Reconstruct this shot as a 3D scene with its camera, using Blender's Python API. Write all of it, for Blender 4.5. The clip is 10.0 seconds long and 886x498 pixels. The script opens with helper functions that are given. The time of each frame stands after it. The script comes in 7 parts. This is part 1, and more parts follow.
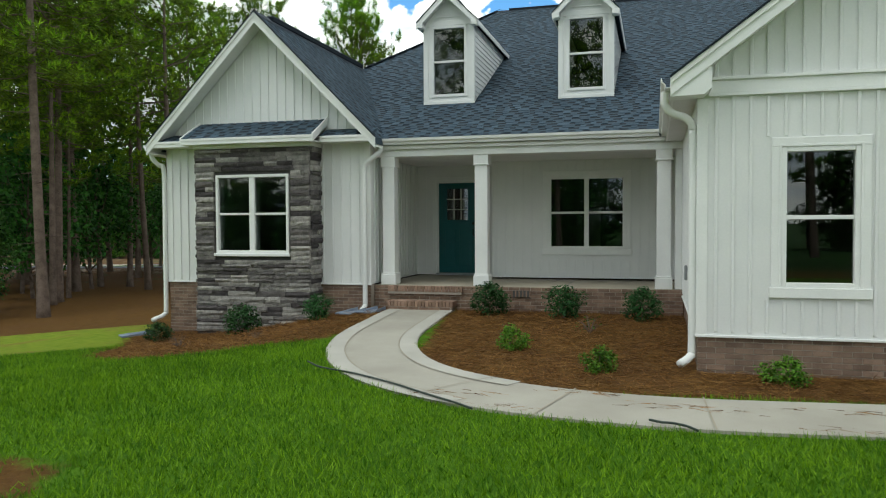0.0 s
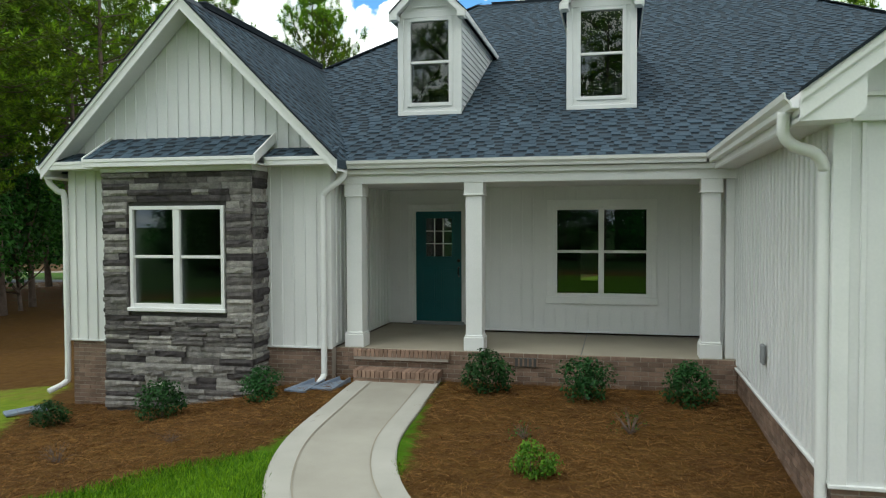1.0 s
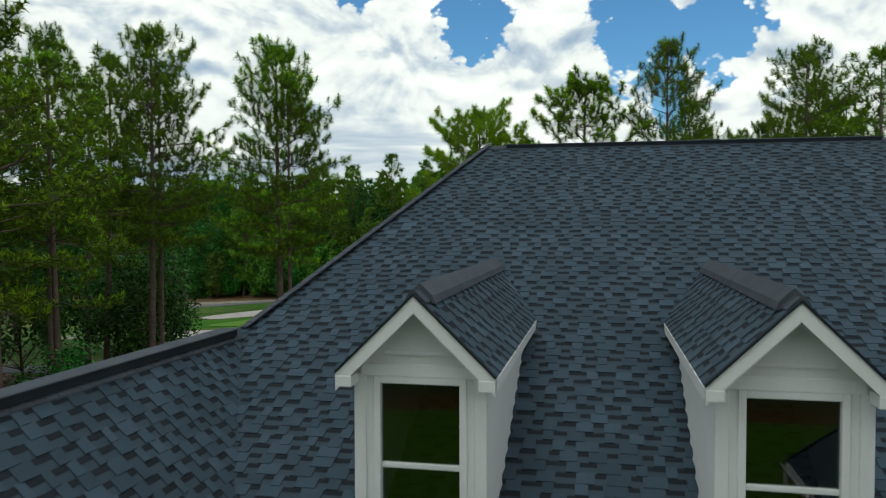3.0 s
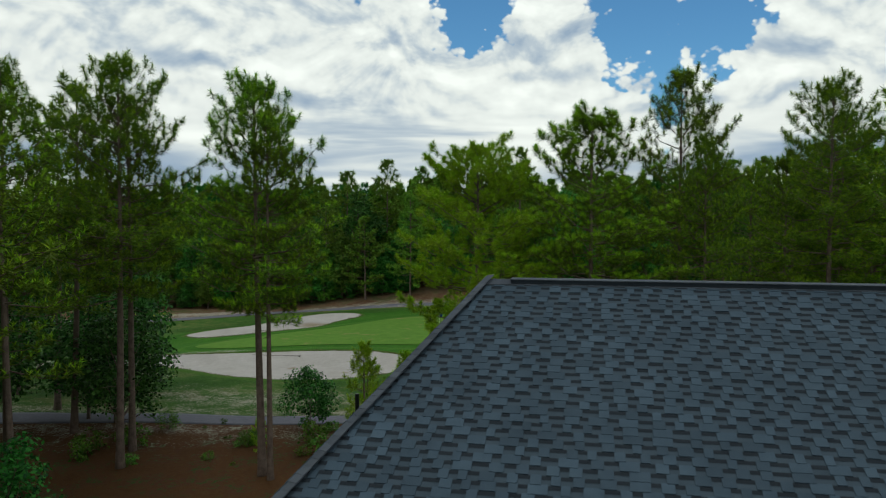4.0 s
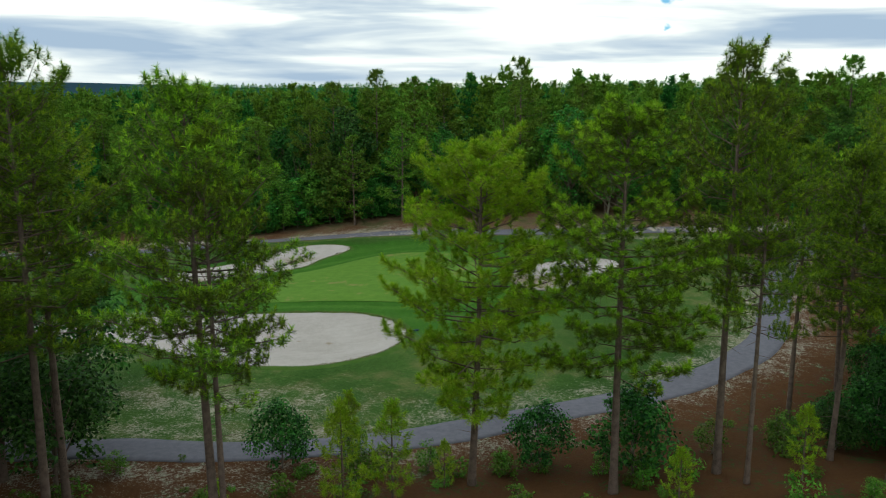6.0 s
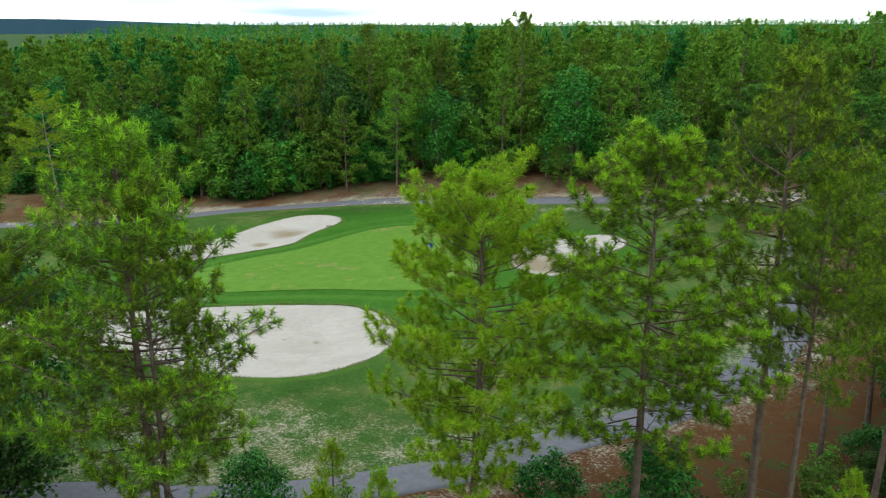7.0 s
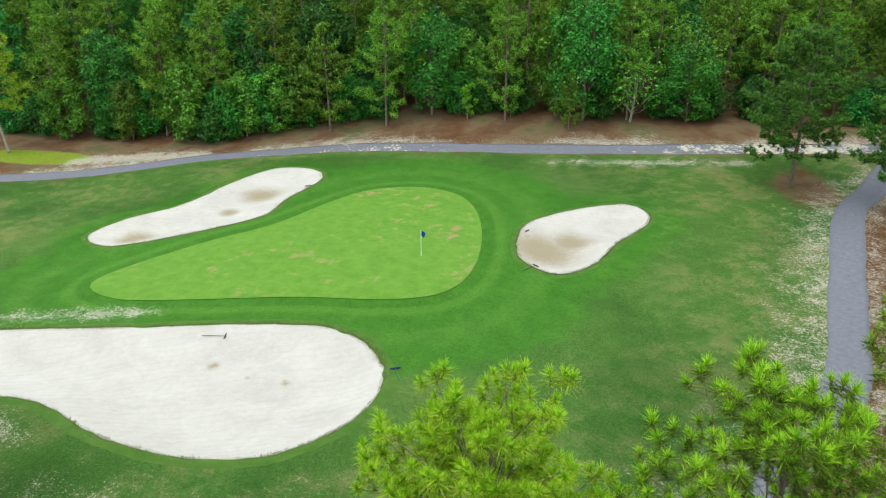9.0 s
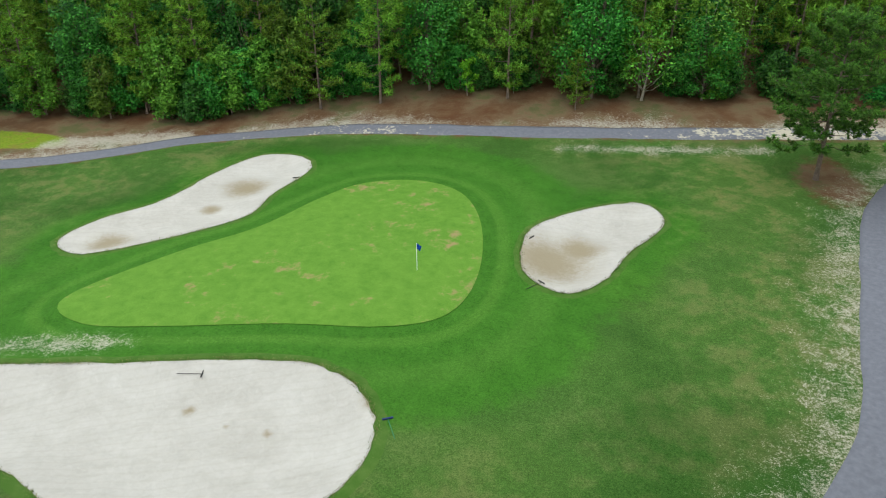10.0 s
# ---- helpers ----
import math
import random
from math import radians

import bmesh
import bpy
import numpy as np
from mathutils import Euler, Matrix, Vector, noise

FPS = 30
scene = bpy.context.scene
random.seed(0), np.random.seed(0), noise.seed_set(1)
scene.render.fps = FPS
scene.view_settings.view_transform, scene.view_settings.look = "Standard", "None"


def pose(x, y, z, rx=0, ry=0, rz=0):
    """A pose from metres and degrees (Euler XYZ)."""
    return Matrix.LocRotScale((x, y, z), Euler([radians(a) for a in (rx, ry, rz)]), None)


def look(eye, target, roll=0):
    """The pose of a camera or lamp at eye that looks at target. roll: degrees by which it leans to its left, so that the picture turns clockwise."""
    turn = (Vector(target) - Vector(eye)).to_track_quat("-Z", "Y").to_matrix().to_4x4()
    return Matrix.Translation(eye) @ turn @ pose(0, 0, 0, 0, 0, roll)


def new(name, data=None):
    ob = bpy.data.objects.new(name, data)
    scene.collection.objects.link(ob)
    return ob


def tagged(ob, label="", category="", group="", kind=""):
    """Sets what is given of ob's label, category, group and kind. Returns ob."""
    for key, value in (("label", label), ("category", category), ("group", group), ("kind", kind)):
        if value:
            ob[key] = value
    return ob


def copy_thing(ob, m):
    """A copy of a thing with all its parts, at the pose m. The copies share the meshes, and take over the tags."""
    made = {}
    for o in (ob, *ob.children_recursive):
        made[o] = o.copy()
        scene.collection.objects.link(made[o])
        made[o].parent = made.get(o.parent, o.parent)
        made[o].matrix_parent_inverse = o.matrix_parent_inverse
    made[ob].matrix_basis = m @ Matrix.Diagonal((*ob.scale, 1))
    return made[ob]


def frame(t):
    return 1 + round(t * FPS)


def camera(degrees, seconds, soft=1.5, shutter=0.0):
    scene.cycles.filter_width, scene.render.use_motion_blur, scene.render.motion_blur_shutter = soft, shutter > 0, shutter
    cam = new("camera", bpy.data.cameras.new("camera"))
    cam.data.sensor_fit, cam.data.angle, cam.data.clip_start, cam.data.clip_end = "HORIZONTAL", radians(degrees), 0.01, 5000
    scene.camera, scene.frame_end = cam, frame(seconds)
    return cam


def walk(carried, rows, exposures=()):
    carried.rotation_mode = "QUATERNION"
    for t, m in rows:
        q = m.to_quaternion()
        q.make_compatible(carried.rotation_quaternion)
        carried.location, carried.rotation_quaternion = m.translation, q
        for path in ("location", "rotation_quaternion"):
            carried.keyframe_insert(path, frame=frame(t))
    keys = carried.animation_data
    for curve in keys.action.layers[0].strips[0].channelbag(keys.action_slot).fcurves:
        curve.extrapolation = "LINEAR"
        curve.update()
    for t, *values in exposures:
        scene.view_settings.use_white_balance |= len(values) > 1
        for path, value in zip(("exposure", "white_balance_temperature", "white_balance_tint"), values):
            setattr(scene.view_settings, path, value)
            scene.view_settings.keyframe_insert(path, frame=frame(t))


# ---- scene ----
cam = camera(59.87, 10.0, soft=1.1, shutter=0.12)
METRES, EYE, TILT, LEAN, TURN = 52.0, 1.75, 0.0, 0.0, 15.0
ROWS = [
    (0.0, 0.0007, 0.0026, 0.0016, 0.40, -1.88, 0.28),
    (0.5, -0.0023, 0.0333, 0.0058, -0.73, -1.85, 0.23),
    (1.0, -0.0046, 0.0650, 0.0147, -2.26, -1.85, 0.20),
    (1.5, -0.0057, 0.0978, 0.0342, -2.67, -1.91, 0.24),
    (2.0, -0.0052, 0.1321, 0.0588, -2.88, -2.00, 0.21),
    (2.5, -0.0036, 0.1668, 0.0832, -3.06, -2.00, 0.18),
    (3.0, -0.0021, 0.1989, 0.1071, -3.35, -1.91, 0.14),
    (4.5, 0.0073, 0.2933, 0.1817, -3.58, -3.89, -0.04),
    (5.0, 0.0086, 0.3297, 0.2064, -3.70, -6.48, 0.07),
    (6.5, 0.0182, 0.4622, 0.2831, -4.05, -13.52, 0.04),
    (7.0, 0.0225, 0.5144, 0.3078, -4.15, -15.76, 0.02),
    (7.5, 0.0274, 0.5694, 0.3322, -4.19, -17.95, -0.03),
    (8.0, 0.0330, 0.6274, 0.3563, -4.22, -20.22, -0.05),
    (8.5, 0.0390, 0.6880, 0.3826, -4.27, -22.53, -0.02),
    (9.0, 0.0450, 0.7501, 0.4078, -4.32, -24.84, 0.01),
    (9.5, 0.0509, 0.8131, 0.4336, -4.36, -27.12, 0.04),
    (10.0, 0.0574, 0.8773, 0.4584, -4.39, -29.34, 0.09),
]

EXPOSURES = [(t, e, 6350, 2) for t, e in ((0.0, -1.62), (1.0, -1.56), (2.0, -1.62), (2.5, -2.1), (3.0, -2.42), (4.5, -2.64), (5.5, -2.46), (6.5, -1.94), (7.0, -1.52), (7.5, -1.1), (8.0, -0.88), (8.5, -0.9), (9.0, -1.0), (9.5, -1.04), (10.0, -1.3))]
walk(cam, [(t, pose(0, 0, EYE, TILT, LEAN, TURN) @ pose(METRES * x, METRES * y, METRES * z, 90 + pitch, roll, yaw)) for t, x, y, z, yaw, pitch, roll in ROWS], EXPOSURES)


# ---- node helpers ----
def tree_of(mat):
    mat.use_nodes = True
    nt = mat.node_tree
    nt.nodes.clear()
    return nt


def node(nt, kind, **values):
    n = nt.nodes.new(kind)
    for key, value in values.items():
        if key in n.inputs.keys():
            n.inputs[key].default_value = value
        else:
            setattr(n, key, value)
    return n


def ramp(nt, fac, stops):
    n = nt.nodes.new("ShaderNodeValToRGB")
    el = n.color_ramp.elements
    while len(el) < len(stops):
        el.new(0.5)
    for e, (p, c) in zip(el, stops):
        e.position, e.color = p, (*c, 1) if len(c) == 3 else c
    nt.links.new(fac, n.inputs["Fac"])
    return n.outputs["Color"]


def noise_tex(nt, vec, scale, detail=4.0, rough=0.55, dist=0.0):
    n = node(nt, "ShaderNodeTexNoise", Scale=scale, Detail=detail, Roughness=rough, Distortion=dist)
    if vec is not None:
        nt.links.new(vec, n.inputs["Vector"])
    return n.outputs["Fac"]


def mixc(nt, fac, a, b, mode="MIX"):
    n = nt.nodes.new("ShaderNodeMix")
    n.data_type, n.blend_type = "RGBA", mode
    for sock, v in ((n.inputs[0], fac), (n.inputs[6], a), (n.inputs[7], b)):
        if isinstance(v, (int, float)):
            sock.default_value = v
        elif isinstance(v, tuple):
            sock.default_value = (*v, 1) if len(v) == 3 else v
        else:
            nt.links.new(v, sock)
    return n.outputs[2]


def calc(nt, op, a, b=0.0, c=0.0):
    n = nt.nodes.new("ShaderNodeMath")
    n.operation = op
    for sock, v in zip(n.inputs, (a, b, c)):
        if isinstance(v, (int, float)):
            sock.default_value = v
        else:
            nt.links.new(v, sock)
    return n.outputs[0]


def smooth(nt, v, lo, hi):
    n = nt.nodes.new("ShaderNodeMapRange")
    n.interpolation_type = "SMOOTHSTEP"
    nt.links.new(v, n.inputs["Value"])
    n.inputs["From Min"].default_value, n.inputs["From Max"].default_value = lo, hi
    return n.outputs["Result"]


def finish(nt, color, rough=0.7, metal=0.0, bump=None, bump_dist=0.01, bump_strength=0.5, spec=0.4):
    out = nt.nodes.new("ShaderNodeOutputMaterial")
    p = nt.nodes.new("ShaderNodeBsdfPrincipled")
    p.inputs["Metallic"].default_value = metal
    p.inputs["Specular IOR Level"].default_value = spec
    for sock, v in ((p.inputs["Base Color"], color), (p.inputs["Roughness"], rough)):
        if isinstance(v, tuple):
            sock.default_value = (*v, 1)
        elif isinstance(v, (int, float)):
            sock.default_value = v
        else:
            nt.links.new(v, sock)
    if bump is not None:
        b = nt.nodes.new("ShaderNodeBump")
        b.inputs["Strength"].default_value, b.inputs["Distance"].default_value = bump_strength, bump_dist
        nt.links.new(bump, b.inputs["Height"])
        nt.links.new(b.outputs["Normal"], p.inputs["Normal"])
    nt.links.new(p.outputs[0], out.inputs["Surface"])
    return p


def coords(nt):
    return nt.nodes.new("ShaderNodeNewGeometry").outputs["Position"]


def plain(name, c1, c2, scale=3.0, fine=60.0, rough=0.7, bump=0.2, spec=0.4, metal=0.0, random_amount=0.0, island=0.0, bump_dist=0.004):
    """A surface that wanders between two colours at a coarse and a fine scale."""
    mat = bpy.data.materials.new(name)
    nt = tree_of(mat)
    pos = coords(nt)
    a = noise_tex(nt, pos, scale, 5)
    b = noise_tex(nt, pos, fine, 3)
    f = calc(nt, "ADD", calc(nt, "MULTIPLY", a, 0.65), calc(nt, "MULTIPLY", b, 0.35))
    col = ramp(nt, f, [(0.3, c1), (0.7, c2)])
    if random_amount:
        r = nt.nodes.new("ShaderNodeObjectInfo").outputs["Random"]
        k = calc(nt, "MULTIPLY_ADD", r, 2 * random_amount, 1 - random_amount)
        h = node(nt, "ShaderNodeHueSaturation")
        nt.links.new(k, h.inputs["Value"]); nt.links.new(col, h.inputs["Color"])
        col = h.outputs["Color"]
    if island:
        r = nt.nodes.new("ShaderNodeNewGeometry").outputs["Random Per Island"]
        k = calc(nt, "MULTIPLY_ADD", r, 2 * island, 1 - island)
        h = node(nt, "ShaderNodeHueSaturation")
        nt.links.new(k, h.inputs["Value"]); nt.links.new(col, h.inputs["Color"])
        col = h.outputs["Color"]
    finish(nt, col, rough, metal, b, bump_dist, bump, spec)
    return mat


# ---- sky and sun ----
SUN_ELEVATION, SUN_AZIMUTH = radians(64), radians(205)
world = bpy.data.worlds.new("sky")
scene.world = world
world.use_nodes = True
wn = world.node_tree
wn.nodes.clear()
w_out = wn.nodes.new("ShaderNodeOutputWorld")
w_bg = wn.nodes.new("ShaderNodeBackground")
sky = wn.nodes.new("ShaderNodeTexSky")
sky.sky_type, sky.sun_disc = "NISHITA", False
sky.sun_elevation, sky.sun_rotation = SUN_ELEVATION, SUN_AZIMUTH
sky.air_density, sky.dust_density, sky.ozone_density = 1.0, 0.6, 2.0
w_dir = wn.nodes.new("ShaderNodeTexCoord").outputs["Generated"]
w_xyz = wn.nodes.new("ShaderNodeSeparateXYZ")
wn.links.new(w_dir, w_xyz.inputs[0])
wx, wy, wz = w_xyz.outputs
# bearing (80 degrees ahead of north, so that the seam lies to the side) and height over the horizon, in degrees
cos80, sin80 = math.cos(radians(80)), math.sin(radians(80))
bearing = calc(wn, "MULTIPLY", calc(wn, "ARCTAN2", calc(wn, "ADD", calc(wn, "MULTIPLY", wx, cos80), calc(wn, "MULTIPLY", wy, sin80)), calc(wn, "SUBTRACT", calc(wn, "MULTIPLY", wy, cos80), calc(wn, "MULTIPLY", wx, sin80))), 57.2958)
rise = calc(wn, "MULTIPLY", calc(wn, "ARCSINE", wz), 57.2958)


def sky_plane(kx, ky, z=0.0):
    c = wn.nodes.new("ShaderNodeCombineXYZ")
    wn.links.new(calc(wn, "MULTIPLY", bearing, kx), c.inputs[0])
    wn.links.new(calc(wn, "MULTIPLY", rise, ky), c.inputs[1])
    c.inputs[2].default_value = z
    return c.outputs[0]


billow = node(wn, "ShaderNodeTexVoronoi", feature="SMOOTH_F1", voronoi_dimensions="3D")
billow.inputs["Scale"].default_value = 1.0
billow.inputs["Detail"].default_value = 2.0
billow.inputs["Roughness"].default_value = 0.62
billow.inputs["Smoothness"].default_value = 0.45
wn.links.new(sky_plane(0.62, 0.80), billow.inputs["Vector"])
puff = calc(wn, "SUBTRACT", 0.45, billow.outputs["Distance"])
fray = calc(wn, "SUBTRACT", noise_tex(wn, sky_plane(0.26, 0.40, 3.0), 1.0, 5, 0.5, 0.4), 0.5)
# breaks in the cumulus where the blue shows: bearing, height, half width, half height
open_sky = None
for b0, e0, rx, ry in ((-18.0, 17.5, 1.1, 1.7), (-9.4, 14.2, 1.9, 1.7), (2.4, 13.4, 2.1, 2.7), (4.8, 9.6, 0.9, 2.6), (8.0, 13.0, 1.9, 2.4), (30.0, 12.0, 4.0, 3.0), (-62.0, 14.0, 6.0, 3.0)):
    u = calc(wn, "MULTIPLY", calc(wn, "SUBTRACT", bearing, b0 + 80.0), 1.0 / rx)
    v = calc(wn, "MULTIPLY", calc(wn, "SUBTRACT", rise, e0), 1.0 / ry)
    d = calc(wn, "SQRT", calc(wn, "ADD", calc(wn, "MULTIPLY", u, u), calc(wn, "MULTIPLY", v, v)))
    open_sky = d if open_sky is None else calc(wn, "MINIMUM", open_sky, d)
ragged = calc(wn, "ADD", open_sky, calc(wn, "ADD", calc(wn, "MULTIPLY", puff, 0.9), calc(wn, "MULTIPLY", fray, 2.4)))
cover = smooth(wn, ragged, 0.76, 1.06)
# scattered breaks overhead and behind
high = noise_tex(wn, w_dir, 3.4, 8, 0.6, 0.3)
cover = calc(wn, "MINIMUM", cover, calc(wn, "MAXIMUM", smooth(wn, high, 0.33, 0.38), calc(wn, "SUBTRACT", 1.0, smooth(wn, rise, 15.0, 19.0))))
# cumulus are bright where they thin out upwards and grey underneath
def heap(shift):
    c = wn.nodes.new("ShaderNodeCombineXYZ")
    wn.links.new(calc(wn, "MULTIPLY", bearing, 0.15), c.inputs[0])
    wn.links.new(calc(wn, "MULTIPLY_ADD", rise, 0.24, 0.24 * shift), c.inputs[1])
    c.inputs[2].default_value = 7.0
    return noise_tex(wn, c.outputs[0], 1.0, 5, 0.5, 0.5)


thick = calc(wn, "ADD", calc(wn, "MULTIPLY_ADD", calc(wn, "SUBTRACT", heap(0.0), heap(0.9)), 0.75, 0.515), calc(wn, "MULTIPLY", puff, 0.06))
strata = noise_tex(wn, sky_plane(0.045, 0.42, 1.7), 1.0, 5, 0.5, 0.35)
low = calc(wn, "SUBTRACT", 1.0, smooth(wn, rise, 5.6, 8.6))
body = calc(wn, "ADD", calc(wn, "MULTIPLY", thick, calc(wn, "SUBTRACT", 1.0, low)), calc(wn, "MULTIPLY", calc(wn, "SUBTRACT", strata, 0.01), low))
cloud_col = ramp(wn, body, [(0.32, (24.0, 30.0, 39.0)), (0.41, (38.0, 42.0, 47.0)), (0.49, (60.0, 60.5, 59.0)), (0.60, (73.0, 73.0, 70.0))])
blue = mixc(wn, 1.0, sky.outputs["Color"], (5.0, 8.2, 10.2), "MULTIPLY")
# the clouds opposite the sun are lit full on
facing = calc(wn, "MULTIPLY", smooth(wn, wy, 0.1, 0.8), calc(wn, "SUBTRACT", 1.0, smooth(wn, rise, 18.0, 34.0)))
lit = calc(wn, "MULTIPLY_ADD", facing, 0.32, 1.0)
bright = wn.nodes.new("ShaderNodeCombineXYZ")
for k in range(3):
    wn.links.new(lit, bright.inputs[k])
cloud_col = mixc(wn, 1.0, cloud_col, bright.outputs[0], "MULTIPLY")
w_mix = mixc(wn, cover, blue, cloud_col)
wn.links.new(w_mix, w_bg.inputs["Color"])
w_bg.inputs["Strength"].default_value = 0.064
wn.links.new(w_bg.outputs[0], w_out.inputs["Surface"])

sun = new("sun", bpy.data.lights.new("sun", "SUN"))
sun.data.energy, sun.data.angle, sun.data.color = 2.5, radians(22), (1.0, 0.98, 0.94)
sun_dir = Vector((math.sin(SUN_AZIMUTH) * math.cos(SUN_ELEVATION), math.cos(SUN_AZIMUTH) * math.cos(SUN_ELEVATION), math.sin(SUN_ELEVATION)))
sun.matrix_world = look(sun_dir * 100, (0, 0, 0))

# ---- mesh helpers ----
def link_mesh(name, bm, material, smooth_faces=False):
    me = bpy.data.meshes.new(name)
    bm.normal_update()
    bm.to_mesh(me)
    bm.free()
    for m in material if isinstance(material, (list, tuple)) else [material]:
        me.materials.append(m)
    if smooth_faces:
        me.polygons.foreach_set("use_smooth", [True] * len(me.polygons))
    return new(name, me)


def part(name, bm, material, parent, label="", smooth_faces=False):
    ob = link_mesh(name, bm, material, smooth_faces)
    ob.parent = parent
    return tagged(ob, label=label)


def thing(name, bm, material, label, category, group="", kind="", smooth_faces=False):
    return tagged(link_mesh(name, bm, material, smooth_faces), label, category, group, kind)


def root(name, label, category, at=(0, 0, 0), group="", kind=""):
    ob = new(name)
    ob.location = at
    return tagged(ob, label, category, group, kind)


def box(bm, x0, x1, y0, y1, z0, z1, bevel=0.0):
    vs = [bm.verts.new((x, y, z)) for x in (x0, x1) for y in (y0, y1) for z in (z0, z1)]
    fs = [bm.faces.new([vs[i] for i in f]) for f in ((0, 1, 3, 2), (4, 6, 7, 5), (0, 4, 5, 1), (2, 3, 7, 6), (0, 2, 6, 4), (1, 5, 7, 3))]
    if bevel:
        es = list({e for f in fs for e in f.edges})
        bmesh.ops.bevel(bm, geom=es, offset=bevel, segments=1, affect="EDGES", clamp_overlap=True)
    return fs


def boxes(*dims, bevel=0.0):
    bm = bmesh.new()
    for d in dims:
        box(bm, *d, bevel=bevel)
    return bm


def prism(points, shift):
    """A solid from a flat outline and the same outline moved by shift."""
    bm = bmesh.new()
    a = [bm.verts.new(p) for p in points]
    b = [bm.verts.new(Vector(p) + Vector(shift)) for p in points]
    bm.faces.new(a)
    bm.faces.new(list(reversed(b)))
    n = len(a)
    for i in range(n):
        bm.faces.new((a[i], b[i], b[(i + 1) % n], a[(i + 1) % n]))
    bmesh.ops.recalc_face_normals(bm, faces=bm.faces)
    return bm


def tube(bm, points, radii, sides=8, cap=True):
    """A round tube along points; its radius runs through radii."""
    rings = []
    pts = [Vector(p) for p in points]
    up = Vector((0.31, 0.17, 0.93)).normalized()
    for i, p in enumerate(pts):
        d = (pts[min(i + 1, len(pts) - 1)] - pts[max(i - 1, 0)]).normalized()
        if abs(d.dot(up)) > 0.95:
            u = d.orthogonal().normalized()
        else:
            u = d.cross(up).normalized()
        w = d.cross(u)
        r = radii[i] if isinstance(radii, (list, tuple)) else radii
        rings.append([bm.verts.new(p + (u * math.cos(k * math.tau / sides) + w * math.sin(k * math.tau / sides)) * r) for k in range(sides)])
    for a, b in zip(rings, rings[1:]):
        best = min(range(sides), key=lambda s: (a[0].co - b[s].co).length)
        for k in range(sides):
            try:
                bm.faces.new((a[k], a[(k + 1) % sides], b[(k + 1 + best) % sides], b[(k + best) % sides]))
            except ValueError:
                pass
    if cap:
        bm.faces.new(rings[-1])
        bm.faces.new(list(reversed(rings[0])))
    return bm


def spline(points, per=8, closed=False):
    """A smooth curve through a few points."""
    pts = [Vector(p) for p in points]
    n = len(pts)
    out = []
    for i in range(n if closed else n - 1):
        p0 = pts[(i - 1) % n] if closed or i else pts[0] * 2 - pts[1]
        p1, p2 = pts[i], pts[(i + 1) % n]
        p3 = pts[(i + 2) % n] if closed or i + 2 < n else pts[-1] * 2 - pts[-2]
        for k in range(per):
            t = k / per
            out.append(0.5 * ((2 * p1) + (p2 - p0) * t + (2 * p0 - 5 * p1 + 4 * p2 - p3) * t * t + (3 * p1 - p0 - 3 * p2 + p3) * t ** 3))
    if not closed:
        out.append(pts[-1])
    return out


def wall_front(x0, x1, z0, z1, y, depth, holes=()):
    """A wall that faces -y, with openings cut through it."""
    bm = bmesh.new()
    xs = sorted({x0, x1, *[h[0] for h in holes], *[h[1] for h in holes]})
    zs = sorted({z0, z1, *[h[2] for h in holes], *[h[3] for h in holes]})

    def solid(i, j):
        if not (0 <= i < len(xs) - 1 and 0 <= j < len(zs) - 1):
            return False
        cx, cz = (xs[i] + xs[i + 1]) / 2, (zs[j] + zs[j + 1]) / 2
        return not any(a < cx < b and c < cz < d for a, b, c, d in holes)

    for i in range(len(xs) - 1):
        for j in range(len(zs) - 1):
            if not solid(i, j):
                continue
            a, b, c, d = xs[i], xs[i + 1], zs[j], zs[j + 1]
            q = lambda *pts: bm.faces.new([bm.verts.new(p) for p in pts])
            q((a, y, c), (b, y, c), (b, y, d), (a, y, d))
            q((a, y + depth, c), (a, y + depth, d), (b, y + depth, d), (b, y + depth, c))
            if not solid(i - 1, j):
                q((a, y, c), (a, y, d), (a, y + depth, d), (a, y + depth, c))
            if not solid(i + 1, j):
                q((b, y, c), (b, y + depth, c), (b, y + depth, d), (b, y, d))
            if not solid(i, j - 1):
                q((a, y, c), (a, y + depth, c), (b, y + depth, c), (b, y, c))
            if not solid(i, j + 1):
                q((a, y, d), (b, y, d), (b, y + depth, d), (a, y + depth, d))
    bmesh.ops.remove_doubles(bm, verts=bm.verts, dist=1e-5)
    return bm


def ease(v, a, b):
    t = np.clip((v - a) / (b - a), 0, 1)
    return t * t * (3 - 2 * t)


# ---- lie of the land ----
def outline(points, per=6):
    return np.array([(p.x, p.y) for p in spline([(x, y, 0) for x, y in points], per, True)])


def inside_distance(x, y, poly):
    """Signed distance to an outline, positive inside."""
    x, y = np.asarray(x, float), np.asarray(y, float)
    best = np.full(x.shape, 1e9)
    inside = np.zeros(x.shape, bool)
    n = len(poly)
    for i in range(n):
        (ax, ay), (bx, by) = poly[i], poly[(i + 1) % n]
        dx, dy = bx - ax, by - ay
        t = np.clip(((x - ax) * dx + (y - ay) * dy) / (dx * dx + dy * dy + 1e-12), 0, 1)
        best = np.minimum(best, np.hypot(x - ax - t * dx, y - ay - t * dy))
        cross = (ay > y) != (by > y)
        with np.errstate(divide="ignore", invalid="ignore"):
            xi = ax + (y - ay) / (by - ay if by != ay else 1e-12) * dx
        inside ^= cross & (x < xi)
    return np.where(inside, best, -best)


